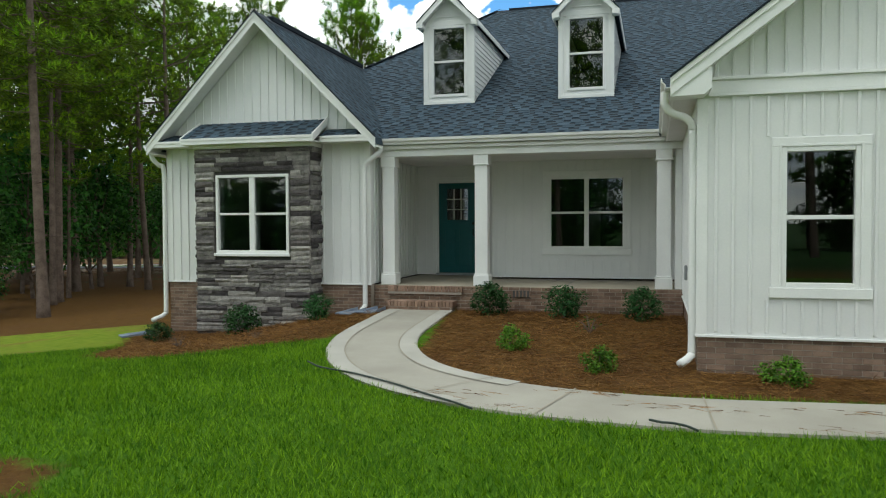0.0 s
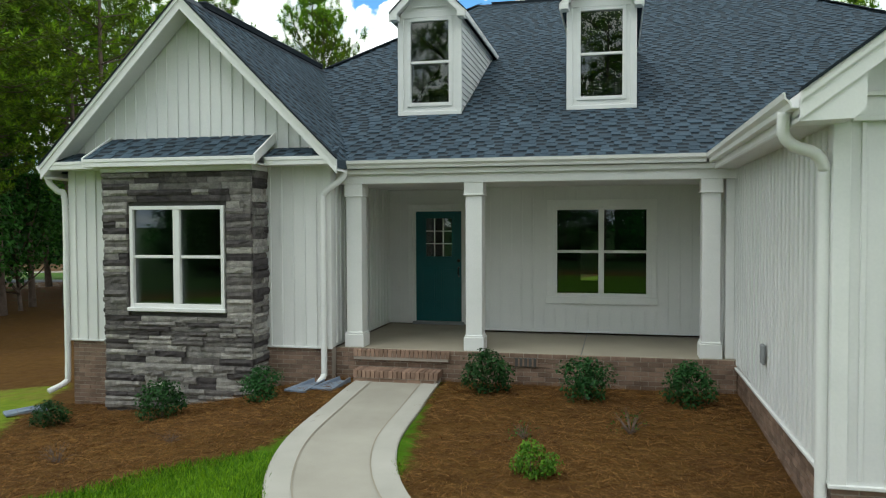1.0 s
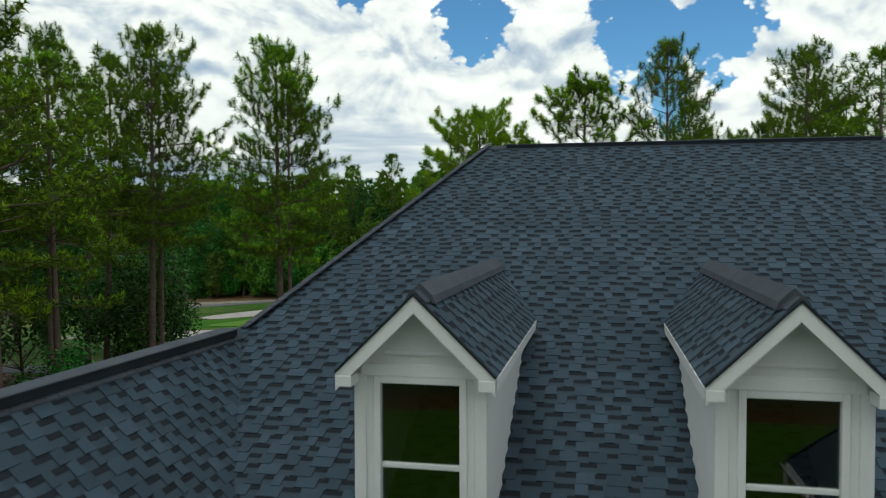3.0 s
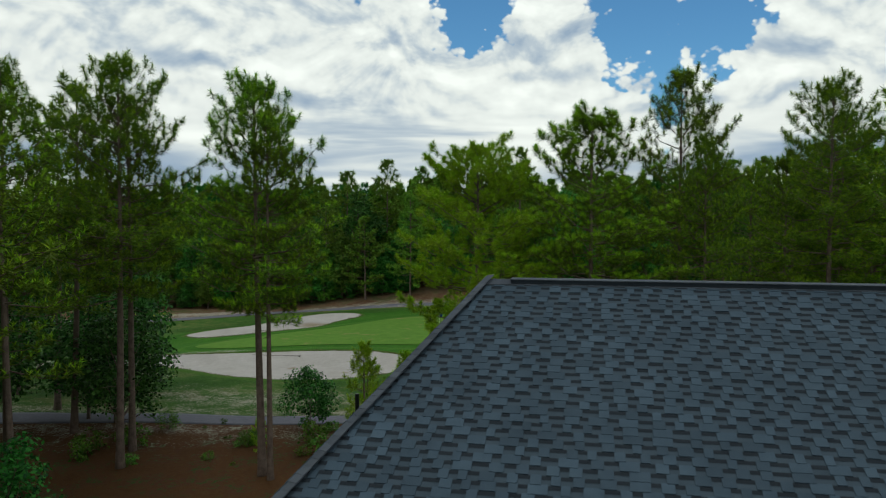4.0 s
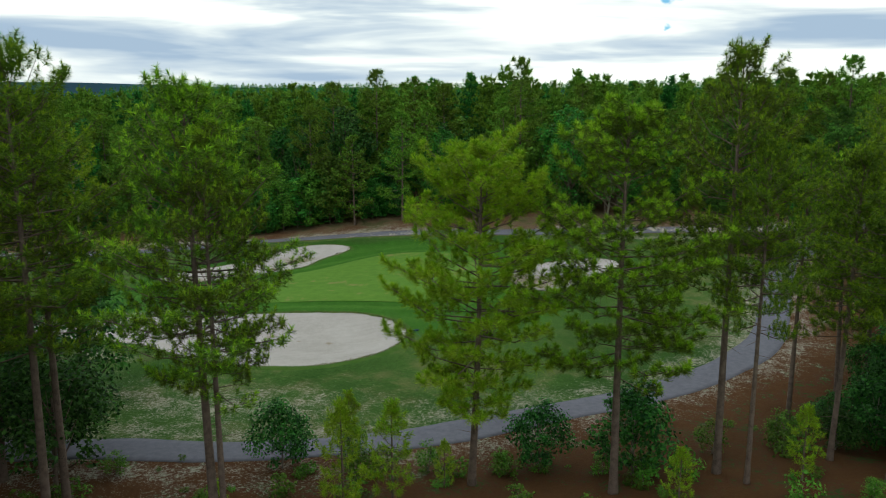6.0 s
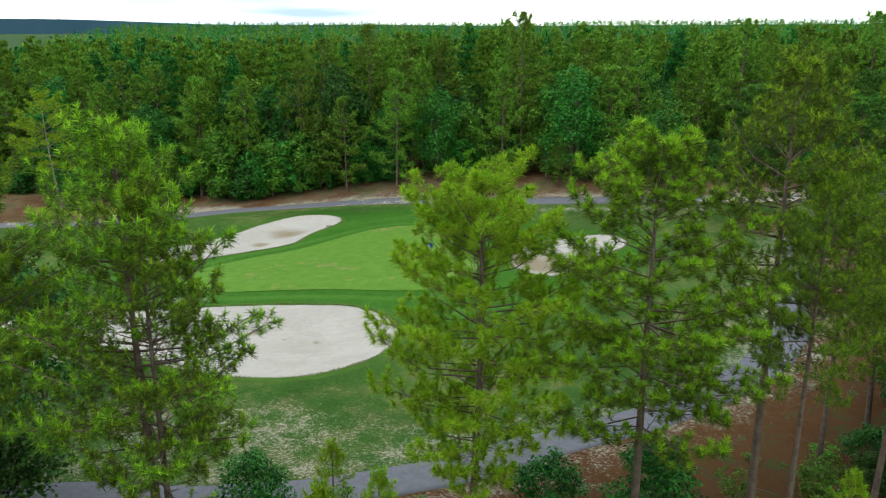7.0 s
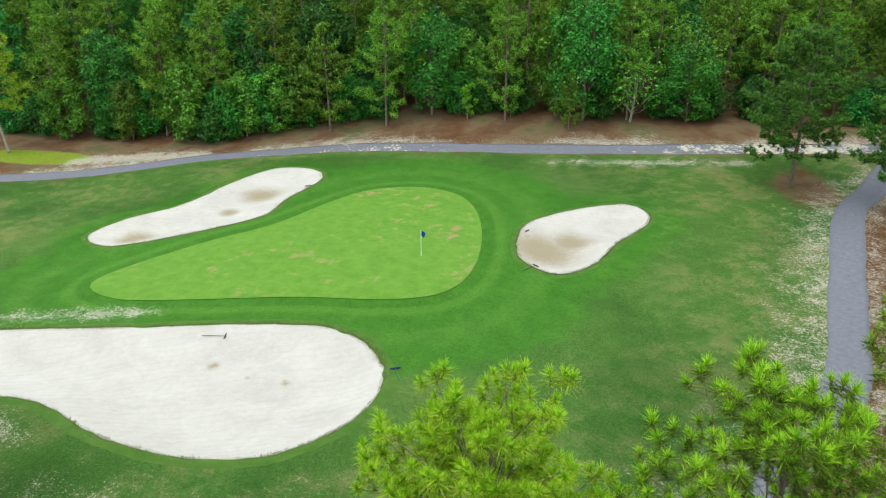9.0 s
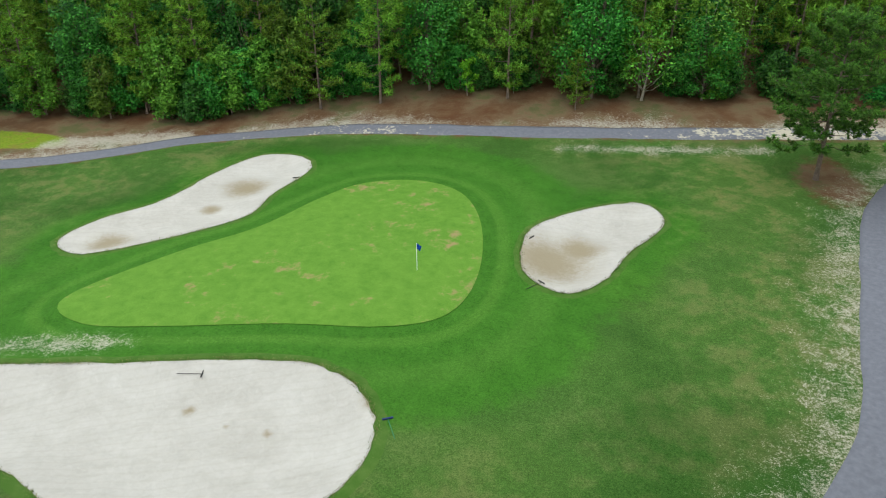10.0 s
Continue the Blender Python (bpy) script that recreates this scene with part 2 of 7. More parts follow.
BUNKER_LONG = outline([(-48.8, 91.8), (-47.5, 95.7), (-44.0, 99.6), (-42.0, 106.0), (-39.3, 110.6), (-35.2, 110.5), (-33.3, 107.6), (-34.8, 102.0), (-35.4, 97.2), (-40.0, 93.0), (-45.5, 89.9)])
BUNKER_ROUND = outline([(-12.4, 94.5), (-11.6, 98.4), (-7.2, 102.4), (-3.2, 103.8), (-1.8, 100.5), (-4.6, 95.2), (-6.4, 91.0), (-9.0, 89.0), (-11.7, 91.0)])
BUNKER_BIG = outline([(-43.0, 75.6), (-34.8, 77.0), (-27.5, 78.4), (-22.5, 78.6), (-19.2, 76.4), (-17.8, 73.0), (-18.8, 69.2), (-22.0, 66.0), (-26.5, 65.2), (-31.5, 66.2), (-36.0, 68.0), (-41.5, 68.3), (-47.0, 70.0), (-47.5, 74.2)])
GREEN = outline([(-42.8, 83.8), (-38.4, 90.4), (-33.6, 95.4), (-30.4, 101.4), (-27.4, 104.9), (-22.6, 105.8), (-18.4, 103.5), (-15.9, 98.0), (-15.0, 90.5), (-16.2, 85.3), (-19.9, 83.1), (-26.3, 82.3), (-33.4, 81.1), (-39.5, 80.8)])
NEAR_TRAIL = [(-60, 45), (-33.6, 49.7), (-27.0, 51.3), (-20.9, 52.4), (-13.2, 55.9), (-5.6, 61.8), (0.0, 67.0), (5.0, 73.0), (8.2, 79.0), (10.3, 87.0), (13.0, 97.5), (15.2, 105.0), (18.6, 111.0), (23.5, 119.0), (34, 131)]
FAR_TRAIL = [(-90, 98), (-65.2, 106.2), (-55.6, 110.6), (-47.9, 115.0), (-36.3, 117.9), (-24.1, 118.4), (-10.4, 118.9), (0.6, 119.2), (11.2, 120.3), (24.0, 121.5), (40, 123)]


def lie(x, y, pits=True):
    """The ground's height."""
    x, y = np.asarray(x, float), np.asarray(y, float)
    z = 0.1 - 0.9 * ease(y, 20, 48) - 1.0 * ease(y, 46, 58) - 0.6 * ease(y, 56, 70)
    z = z - 1.1 * ease(-x, 5.5, 26) * (1 - ease(y, 36, 56))
    z = z - 0.36 * ease(-x, 5.0, 8.8) * ease(y, 7.5, 12.5) * (1 - ease(y, 20, 34))
    z = z + 0.1 * ease(y, 10, 13.5) * (1 - ease(y, 22, 30)) * ease(x, -7, -5)
    z = z - 2.1 * ease(-x, 14, 75) * ease(y, 60, 85)
    z = z + 0.9 * ease(x, -8, 3) * ease(y, 28, 46) * (1 - ease(y, 53, 64))
    z = z + 1.9 * ease(y + 0.12 * x, 112, 131) + 14.0 * ease(y, 260, 950)
    z = z + 0.10 * np.sin(x * 0.21 + 1.3) * np.sin(y * 0.17) * ease(y, 36, 60) + 0.35 * np.sin(x * 0.051 + 0.4) * np.sin(y * 0.063 + 1.1) * ease(y, 60, 80)
    z = z + 0.35 * ease(inside_distance(x, y, GREEN), -4.0, 3.0)
    if pits:
        for poly, d in ((BUNKER_LONG, 0.55), (BUNKER_ROUND, 0.6), (BUNKER_BIG, 0.8)):
            s = inside_distance(x, y, poly)
            z = z + 0.18 * ease(s, -3.0, -0.3) * (1 - ease(s, -0.3, 1.8)) - d * ease(s, -0.3, 4.0)
    return z


def height(x, y):
    return float(lie(np.array([x]), np.array([y]))[0])


def patch(poly, lift, rings=(1.0, 0.97, 0.9, 0.78, 0.6, 0.4, 0.2), wobble=0.0, seed=1):
    """A sheet inside an outline that lies on the ground."""
    rng = np.random.default_rng(seed)
    c = poly.mean(axis=0)
    p = poly + (rng.normal(0, wobble, poly.shape) if wobble else 0)
    bm = bmesh.new()
    prev = None
    for r in rings:
        q = c + (p - c) * r
        zs = lie(q[:, 0], q[:, 1]) + lift
        row = [bm.verts.new((a, b, z)) for (a, b), z in zip(q, zs)]
        if prev:
            for i in range(len(row)):
                j = (i + 1) % len(row)
                bm.faces.new((prev[i], prev[j], row[j], row[i]))
        prev = row
    mid = bm.verts.new((c[0], c[1], height(c[0], c[1]) + lift))
    for i in range(len(prev)):
        bm.faces.new((prev[i], prev[(i + 1) % len(prev)], mid))
    bmesh.ops.recalc_face_normals(bm, faces=bm.faces)
    if sum(f.normal.z for f in bm.faces) < 0:
        bmesh.ops.reverse_faces(bm, faces=bm.faces)
    return bm


def ribbon(line, width, lift, across=4, thick=0.0, wobble=0.0):
    """A strip of even width along a line on the ground, with edges turned down."""
    pts = [Vector((p.x, p.y)) for p in line]
    bm = bmesh.new()
    rows = []
    for i, p in enumerate(pts):
        d = (pts[min(i + 1, len(pts) - 1)] - pts[max(i - 1, 0)]).normalized()
        n = Vector((-d.y, d.x))
        w = width(i / (len(pts) - 1)) if callable(width) else width
        w *= 1 + wobble * noise.noise((p.x * 0.4, p.y * 0.4, 2))
        qs = [p + n * w * (k / across - 0.5) for k in range(across + 1)]
        zs = lie(np.array([q.x for q in qs]), np.array([q.y for q in qs])) + lift
        row = [(q.x, q.y, z) for q, z in zip(qs, zs)]
        if thick:
            row = [(row[0][0], row[0][1], row[0][2] - thick)] + row + [(row[-1][0], row[-1][1], row[-1][2] - thick)]
        rows.append([bm.verts.new(r) for r in row])
    for a, b in zip(rows, rows[1:]):
        for k in range(len(a) - 1):
            bm.faces.new((a[k], b[k], b[k + 1], a[k + 1]))
    bmesh.ops.recalc_face_normals(bm, faces=bm.faces)
    if sum(f.normal.z for f in bm.faces) < 0:
        bmesh.ops.reverse_faces(bm, faces=bm.faces)
    return bm

# ---- materials ----
WHITE_SIDING = plain("white_vinyl_siding", (0.70, 0.71, 0.71), (0.80, 0.80, 0.79), 1.2, 40, 0.45, 0.08)
WHITE_TRIM = plain("white_painted_trim", (0.74, 0.75, 0.74), (0.84, 0.84, 0.83), 2.0, 50, 0.4, 0.06)
SOFFIT = plain("soffit_white", (0.66, 0.66, 0.65), (0.76, 0.76, 0.75), 2.0, 30, 0.6, 0.05)
MORTAR = plain("mortar", (0.30, 0.26, 0.22), (0.42, 0.37, 0.32), 4, 120, 0.9, 0.4)
BRICK = plain("brown_brick", (0.13, 0.085, 0.062), (0.30, 0.205, 0.155), 5, 90, 0.88, 0.5, 0.25, random_amount=0.28)
ROWLOCK = plain("red_brick", (0.19, 0.115, 0.084), (0.35, 0.235, 0.175), 6, 90, 0.88, 0.5, 0.25, random_amount=0.25)
STONE_GAP = plain("stone_joint", (0.05, 0.048, 0.047), (0.10, 0.095, 0.09), 6, 60, 0.95, 0.5)
SHINGLE_DECK = plain("shingle_slate", (0.040, 0.060, 0.080), (0.067, 0.094, 0.121), 1.4, 420, 0.92, 0.7, 0.25, bump_dist=0.003)
SHINGLE_TAB = plain("shingle_tab", (0.038, 0.060, 0.084), (0.069, 0.104, 0.140), 1.6, 420, 0.92, 0.7, 0.25, island=0.18, bump_dist=0.003)
SHINGLE_PIECE = plain("shingle_piece", (0.038, 0.060, 0.084), (0.069, 0.104, 0.140), 1.6, 420, 0.92, 0.7, 0.25, random_amount=0.18, bump_dist=0.003)
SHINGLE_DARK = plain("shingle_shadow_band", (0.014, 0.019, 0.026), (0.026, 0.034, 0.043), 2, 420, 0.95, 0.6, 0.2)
RIDGE_CAP = plain("ridge_cap_shingle", (0.055, 0.066, 0.082), (0.098, 0.112, 0.135), 2, 400, 0.9, 0.6, 0.25, random_amount=0.15)
TEAL = plain("teal_door_paint", (0.006, 0.086, 0.098), (0.010, 0.112, 0.125), 1.5, 30, 0.35, 0.05)
CONCRETE = plain("broom_finished_concrete", (0.30, 0.278, 0.235), (0.43, 0.405, 0.35), 1.1, 160, 0.85, 0.3, 0.3)
CONCRETE_EDGE = plain("tooled_concrete_border", (0.36, 0.345, 0.305), (0.47, 0.45, 0.405), 1.5, 140, 0.8, 0.2, 0.3)
PORCH_SLAB = plain("porch_concrete", (0.27, 0.24, 0.19), (0.38, 0.34, 0.27), 0.9, 120, 0.8, 0.2, 0.3)
DARK_METAL = plain("dark_metal", (0.02, 0.02, 0.02), (0.04, 0.04, 0.04), 8, 60, 0.35, 0.1, metal=0.8)
GREY_BOX = plain("grey_plastic", (0.22, 0.23, 0.24), (0.3, 0.31, 0.32), 8, 60, 0.5, 0.1)
SPLASH = plain("blue_grey_plastic", (0.16, 0.20, 0.27), (0.24, 0.29, 0.37), 6, 60, 0.5, 0.2)
RUBBER = plain("dark_green_rubber", (0.012, 0.022, 0.018), (0.03, 0.045, 0.036), 6, 60, 0.5, 0.1)
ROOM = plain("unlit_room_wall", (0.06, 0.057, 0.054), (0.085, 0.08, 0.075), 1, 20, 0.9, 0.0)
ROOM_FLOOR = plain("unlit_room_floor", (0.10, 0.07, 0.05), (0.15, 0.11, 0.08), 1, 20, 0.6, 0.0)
DECK_WOOD = plain("new_pine_lumber", (0.42, 0.27, 0.10), (0.58, 0.40, 0.18), 3, 40, 0.7, 0.2)


def ledgestone():
    mat = bpy.data.materials.new("grey_ledgestone")
    nt = tree_of(mat)
    pos = coords(nt)
    r = nt.nodes.new("ShaderNodeObjectInfo").outputs["Random"]
    base = ramp(nt, r, [(0.0, (0.066, 0.060, 0.063)), (0.2, (0.115, 0.105, 0.108)), (0.38, (0.26, 0.25, 0.24)), (0.55, (0.37, 0.358, 0.34)), (0.72, (0.14, 0.128, 0.128)), (0.88, (0.40, 0.385, 0.365)), (1.0, (0.46, 0.445, 0.42))])
    big = noise_tex(nt, pos, 9, 6, 0.65, 0.4)
    fine = noise_tex(nt, pos, 70, 4, 0.6)
    col = mixc(nt, 1.0, base, ramp(nt, big, [(0.3, (0.55, 0.54, 0.56)), (0.7, (1.25, 1.22, 1.18))]), "MULTIPLY")
    col = mixc(nt, 0.5, col, ramp(nt, fine, [(0.35, (0.6, 0.6, 0.6)), (0.65, (1.2, 1.2, 1.2))]), "MULTIPLY")
    finish(nt, col, 0.9, 0, calc(nt, "ADD", big, calc(nt, "MULTIPLY", fine, 0.4)), 0.035, 0.9, 0.2)
    return mat


LEDGESTONE = ledgestone()


def glass():
    mat = bpy.data.materials.new("window_glass")
    nt = tree_of(mat)
    out = nt.nodes.new("ShaderNodeOutputMaterial")
    clear = nt.nodes.new("ShaderNodeBsdfTransparent")
    clear.inputs["Color"].default_value = (0.62, 0.66, 0.65, 1)
    gloss = nt.nodes.new("ShaderNodeBsdfGlossy")
    gloss.inputs["Roughness"].default_value = 0.01
    fres = node(nt, "ShaderNodeFresnel", IOR=1.55)
    mix = nt.nodes.new("ShaderNodeMixShader")
    nt.links.new(calc(nt, "MULTIPLY_ADD", fres.outputs[0], 1.0, 0.045), mix.inputs[0])
    nt.links.new(clear.outputs[0], mix.inputs[1])
    nt.links.new(gloss.outputs[0], mix.inputs[2])
    nt.links.new(mix.outputs[0], out.inputs["Surface"])
    return mat


GLASS = glass()


def ground_material():
    mat = bpy.data.materials.new("ground_cover")
    nt = tree_of(mat)
    pos = coords(nt)

    def mask(name):
        return node(nt, "ShaderNodeAttribute", attribute_name=name).outputs["Fac"]

    n1, n2, n3, n4 = (noise_tex(nt, pos, s, 6, 0.6) for s in (0.12, 0.7, 5.0, 45.0))
    n5 = noise_tex(nt, pos, 13.0, 5, 0.75)
    needles = noise_tex(nt, pos, 28.0, 6, 0.7, 1.5)
    straw = ramp(nt, calc(nt, "ADD", calc(nt, "MULTIPLY", n3, 0.35), calc(nt, "MULTIPLY", needles, 0.65)), [(0.3, (0.046, 0.021, 0.006)), (0.5, (0.118, 0.060, 0.016)), (0.7, (0.215, 0.124, 0.038))])
    soil = ramp(nt, calc(nt, "ADD", calc(nt, "MULTIPLY", n2, 0.5), calc(nt, "MULTIPLY", n4, 0.5)), [(0.3, (0.050, 0.022, 0.012)), (0.7, (0.135, 0.060, 0.032))])
    litter = mixc(nt, calc(nt, "MULTIPLY", smooth(nt, n2, 0.45, 0.6), calc(nt, "MULTIPLY_ADD", mask("wild"), 0.75, 0.25)), straw, soil)
    litter = mixc(nt, calc(nt, "MULTIPLY", mask("wild"), 0.6), litter, soil)
    weeds = ramp(nt, n4, [(0.3, (0.02, 0.05, 0.010)), (0.7, (0.07, 0.12, 0.03))])
    litter = mixc(nt, calc(nt, "MULTIPLY", smooth(nt, calc(nt, "ADD", calc(nt, "MULTIPLY", n2, 0.5), calc(nt, "MULTIPLY", n3, 0.5)), 0.52, 0.62), mask("wild")), litter, weeds)
    duff = ramp(nt, calc(nt, "ADD", calc(nt, "MULTIPLY", noise_tex(nt, pos, 0.28, 5, 0.6), 0.7), calc(nt, "MULTIPLY", n4, 0.3)), [(0.36, (0.105, 0.048, 0.024)), (0.46, (0.140, 0.080, 0.043)), (0.53, (0.185, 0.130, 0.078)), (0.62, (0.100, 0.112, 0.044))])
    litter = mixc(nt, calc(nt, "MULTIPLY", mask("bank"), 0.85), litter, duff)
    col = litter
    lawn = ramp(nt, calc(nt, "ADD", calc(nt, "MULTIPLY", n3, 0.5), calc(nt, "MULTIPLY", n4, 0.5)), [(0.3, (0.040, 0.100, 0.004)), (0.55, (0.078, 0.178, 0.008)), (0.72, (0.125, 0.225, 0.018))])
    yellow = ramp(nt, n3, [(0.3, (0.14, 0.22, 0.015)), (0.7, (0.27, 0.31, 0.035))])
    yellow = mixc(nt, calc(nt, "MULTIPLY", smooth(nt, n2, 0.50, 0.66), 0.6), yellow, (0.25, 0.155, 0.055))
    lawn = mixc(nt, mask("sere"), lawn, yellow)
    edge = calc(nt, "ADD", mask("lawn"), calc(nt, "MULTIPLY_ADD", n3, 0.6, -0.3))
    col = mixc(nt, smooth(nt, edge, -0.12, 0.12), col, lawn)
    turf = ramp(nt, calc(nt, "ADD", calc(nt, "MULTIPLY", n1, 0.38), calc(nt, "ADD", calc(nt, "MULTIPLY", n2, 0.27), calc(nt, "MULTIPLY", n5, 0.35))), [(0.34, (0.033, 0.092, 0.014)), (0.5, (0.054, 0.132, 0.022)), (0.66, (0.098, 0.165, 0.044))])
    turf = mixc(nt, calc(nt, "MULTIPLY", smooth(nt, n4, 0.42, 0.7), 0.35), turf, (0.15, 0.22, 0.05))
    collar = ramp(nt, calc(nt, "ADD", calc(nt, "MULTIPLY", n2, 0.6), calc(nt, "MULTIPLY", n4, 0.4)), [(0.3, (0.034, 0.120, 0.010)), (0.7, (0.064, 0.185, 0.020))])
    turf = mixc(nt, smooth(nt, calc(nt, "ADD", mask("collar"), calc(nt, "MULTIPLY_ADD", n2, 5.0, -2.5)), -1.2, 1.2), turf, collar)
    ring = mask("ring")
    band = calc(nt, "ADD", smooth(nt, ring, 0.9, 1.3), calc(nt, "MULTIPLY", smooth(nt, ring, 1.7, 2.3), -1.0))
    turf = mixc(nt, calc(nt, "MULTIPLY", band, 0.25), turf, (0.13, 0.27, 0.04))
    band = calc(nt, "ADD", smooth(nt, ring, 3.4, 4.4), calc(nt, "MULTIPLY", smooth(nt, ring, 5.0, 6.6), -1.0))
    turf = mixc(nt, calc(nt, "MULTIPLY", band, 0.14), turf, (0.13, 0.25, 0.045))
    patchy = smooth(nt, calc(nt, "ADD", calc(nt, "MULTIPLY", n1, 0.5), calc(nt, "MULTIPLY", n2, 0.5)), 0.45, 0.62)
    turf = mixc(nt, calc(nt, "MULTIPLY", patchy, calc(nt, "MULTIPLY", smooth(nt, ring, 8.0, 20.0), 0.75)), turf, (0.165, 0.175, 0.062))
    broad = ramp(nt, noise_tex(nt, pos, 0.075, 4, 0.55, 0.6), [(0.36, (0.62, 0.72, 0.62)), (0.52, (0.95, 0.96, 0.95)), (0.66, (1.12, 1.02, 1.05))])
    turf = mixc(nt, smooth(nt, ring, 4.0, 12.0), turf, mixc(nt, 1.0, turf, broad, "MULTIPLY"))
    turf = mixc(nt, 1.0, turf, ramp(nt, calc(nt, "ADD", calc(nt, "MULTIPLY", n5, 0.7), calc(nt, "MULTIPLY", n3, 0.3)), [(0.34, (0.46, 0.52, 0.44)), (0.5, (0.95, 0.95, 0.95)), (0.66, (1.5, 1.36, 1.5))]), "MULTIPLY")
    golf = calc(nt, "ADD", mask("golf"), calc(nt, "MULTIPLY_ADD", n2, 3.0, -1.5))
    col = mixc(nt, smooth(nt, golf, -0.6, 0.6), col, turf)
    sand = ramp(nt, calc(nt, "ADD", calc(nt, "MULTIPLY", n3, 0.5), calc(nt, "MULTIPLY", n4, 0.5)), [(0.3, (0.25, 0.21, 0.155)), (0.55, (0.47, 0.435, 0.37)), (0.72, (0.60, 0.57, 0.51))])
    bare = calc(nt, "ADD", mask("bare"), calc(nt, "ADD", calc(nt, "MULTIPLY_ADD", n2, 1.8, -0.9), calc(nt, "ADD", calc(nt, "MULTIPLY_ADD", n3, 2.0, -1.0), calc(nt, "MULTIPLY_ADD", n5, 3.6, -1.8))))
    col = mixc(nt, calc(nt, "MULTIPLY", smooth(nt, bare, 0.10, 0.78), 0.80), col, sand)
    col = mixc(nt, mask("deep"), col, ramp(nt, n1, [(0.35, (0.022, 0.060, 0.014)), (0.65, (0.045, 0.105, 0.024))]))
    finish(nt, col, 0.95, 0, calc(nt, "ADD", needles, n4), 0.03, 0.8, 0.1)
    return mat


GROUND = ground_material()


def sand_material():
    mat = bpy.data.materials.new("bunker_sand")
    nt = tree_of(mat)
    pos = coords(nt)
    big, mid, fine = noise_tex(nt, pos, 0.35, 5, 0.6, 0.6), noise_tex(nt, pos, 2.2, 5, 0.6, 1.0), noise_tex(nt, pos, 30, 4)
    col = ramp(nt, calc(nt, "ADD", calc(nt, "MULTIPLY", big, 0.5), calc(nt, "ADD", calc(nt, "MULTIPLY", mid, 0.3), calc(nt, "MULTIPLY", fine, 0.2))), [(0.3, (0.37, 0.342, 0.315)), (0.5, (0.455, 0.425, 0.402)), (0.68, (0.52, 0.492, 0.472))])
    wet = node(nt, "ShaderNodeAttribute", attribute_name="damp").outputs["Fac"]
    rake = node(nt, "ShaderNodeTexWave", wave_type="RINGS", rings_direction="Z")
    rake.inputs["Scale"].default_value, rake.inputs["Distortion"].default_value, rake.inputs["Detail"].default_value = 0.55, 9.0, 3.0
    rake.inputs["Detail Scale"].default_value = 0.35
    nt.links.new(pos, rake.inputs["Vector"])
    col = mixc(nt, calc(nt, "MULTIPLY", smooth(nt, rake.outputs["Fac"], 0.7, 1.0), 0.12), col, (0.36, 0.315, 0.26))
    damp = smooth(nt, calc(nt, "ADD", wet, calc(nt, "MULTIPLY_ADD", mid, 0.8, -0.4)), 0.05, 0.95)
    col = mixc(nt, calc(nt, "MULTIPLY", damp, 0.9), col, (0.265, 0.215, 0.140))
    finish(nt, col, 0.95, 0, calc(nt, "ADD", mid, calc(nt, "MULTIPLY", fine, 0.3)), 0.06, 0.5, 0.15)
    return mat


SAND = sand_material()


def putting_material():
    mat = bpy.data.materials.new("putting_green_turf")
    nt = tree_of(mat)
    pos = coords(nt)
    big, mid, fine = noise_tex(nt, pos, 0.22, 5, 0.6), noise_tex(nt, pos, 1.1, 5, 0.65), noise_tex(nt, pos, 13, 5, 0.75)
    col = ramp(nt, calc(nt, "ADD", calc(nt, "MULTIPLY", mid, 0.45), calc(nt, "MULTIPLY", fine, 0.55)), [(0.34, (0.070, 0.175, 0.016)), (0.66, (0.142, 0.272, 0.036))])
    worn = smooth(nt, calc(nt, "ADD", calc(nt, "MULTIPLY", big, 0.5), calc(nt, "MULTIPLY", mid, 0.5)), 0.535, 0.66)
    col = mixc(nt, calc(nt, "MULTIPLY", worn, 0.75), col, (0.32, 0.195, 0.115))
    finish(nt, col, 0.9, 0, fine, 0.01, 0.3, 0.15)
    return mat


PUTTING = putting_material()


def trail_material():
    mat = bpy.data.materials.new("worn_asphalt_path")
    nt = tree_of(mat)
    pos = coords(nt)
    big, mid, fine = noise_tex(nt, pos, 0.5, 5, 0.6), noise_tex(nt, pos, 3.0, 6, 0.65), noise_tex(nt, pos, 60, 3)
    col = ramp(nt, calc(nt, "ADD", calc(nt, "MULTIPLY", mid, 0.6), calc(nt, "MULTIPLY", fine, 0.4)), [(0.3, (0.115, 0.116, 0.142)), (0.7, (0.195, 0.197, 0.238))])
    dust = node(nt, "ShaderNodeAttribute", attribute_name="dust").outputs["Fac"]
    drift = smooth(nt, calc(nt, "ADD", dust, calc(nt, "MULTIPLY_ADD", calc(nt, "ADD", calc(nt, "MULTIPLY", big, 0.5), calc(nt, "MULTIPLY", mid, 0.5)), 3.0, -1.5)), 0.35, 0.6)
    col = mixc(nt, drift, col, (0.50, 0.45, 0.36))
    finish(nt, col, 0.9, 0, fine, 0.01, 0.4, 0.2)
    return mat


TRAIL = trail_material()

# ---- ground ----
BED_LEFT = outline([(-4.72, 11.0), (-5.5, 9.85), (-6.2, 8.75), (-7.3, 8.75), (-8.1, 9.8), (-9.0, 11.4), (-10.2, 13.6), (-11.0, 16.5), (-9.0, 18.5), (-6.0, 17), (-4.7, 14.5)], 4)
BED_RIGHT = outline([(-3.45, 15.5), (-3.2, 11), (-2.9, 9.5), (-2.1, 8.5), (-0.6, 8.0), (1.5, 8.15), (6, 8.3), (12, 8.4), (12, 20), (0, 20)], 4)


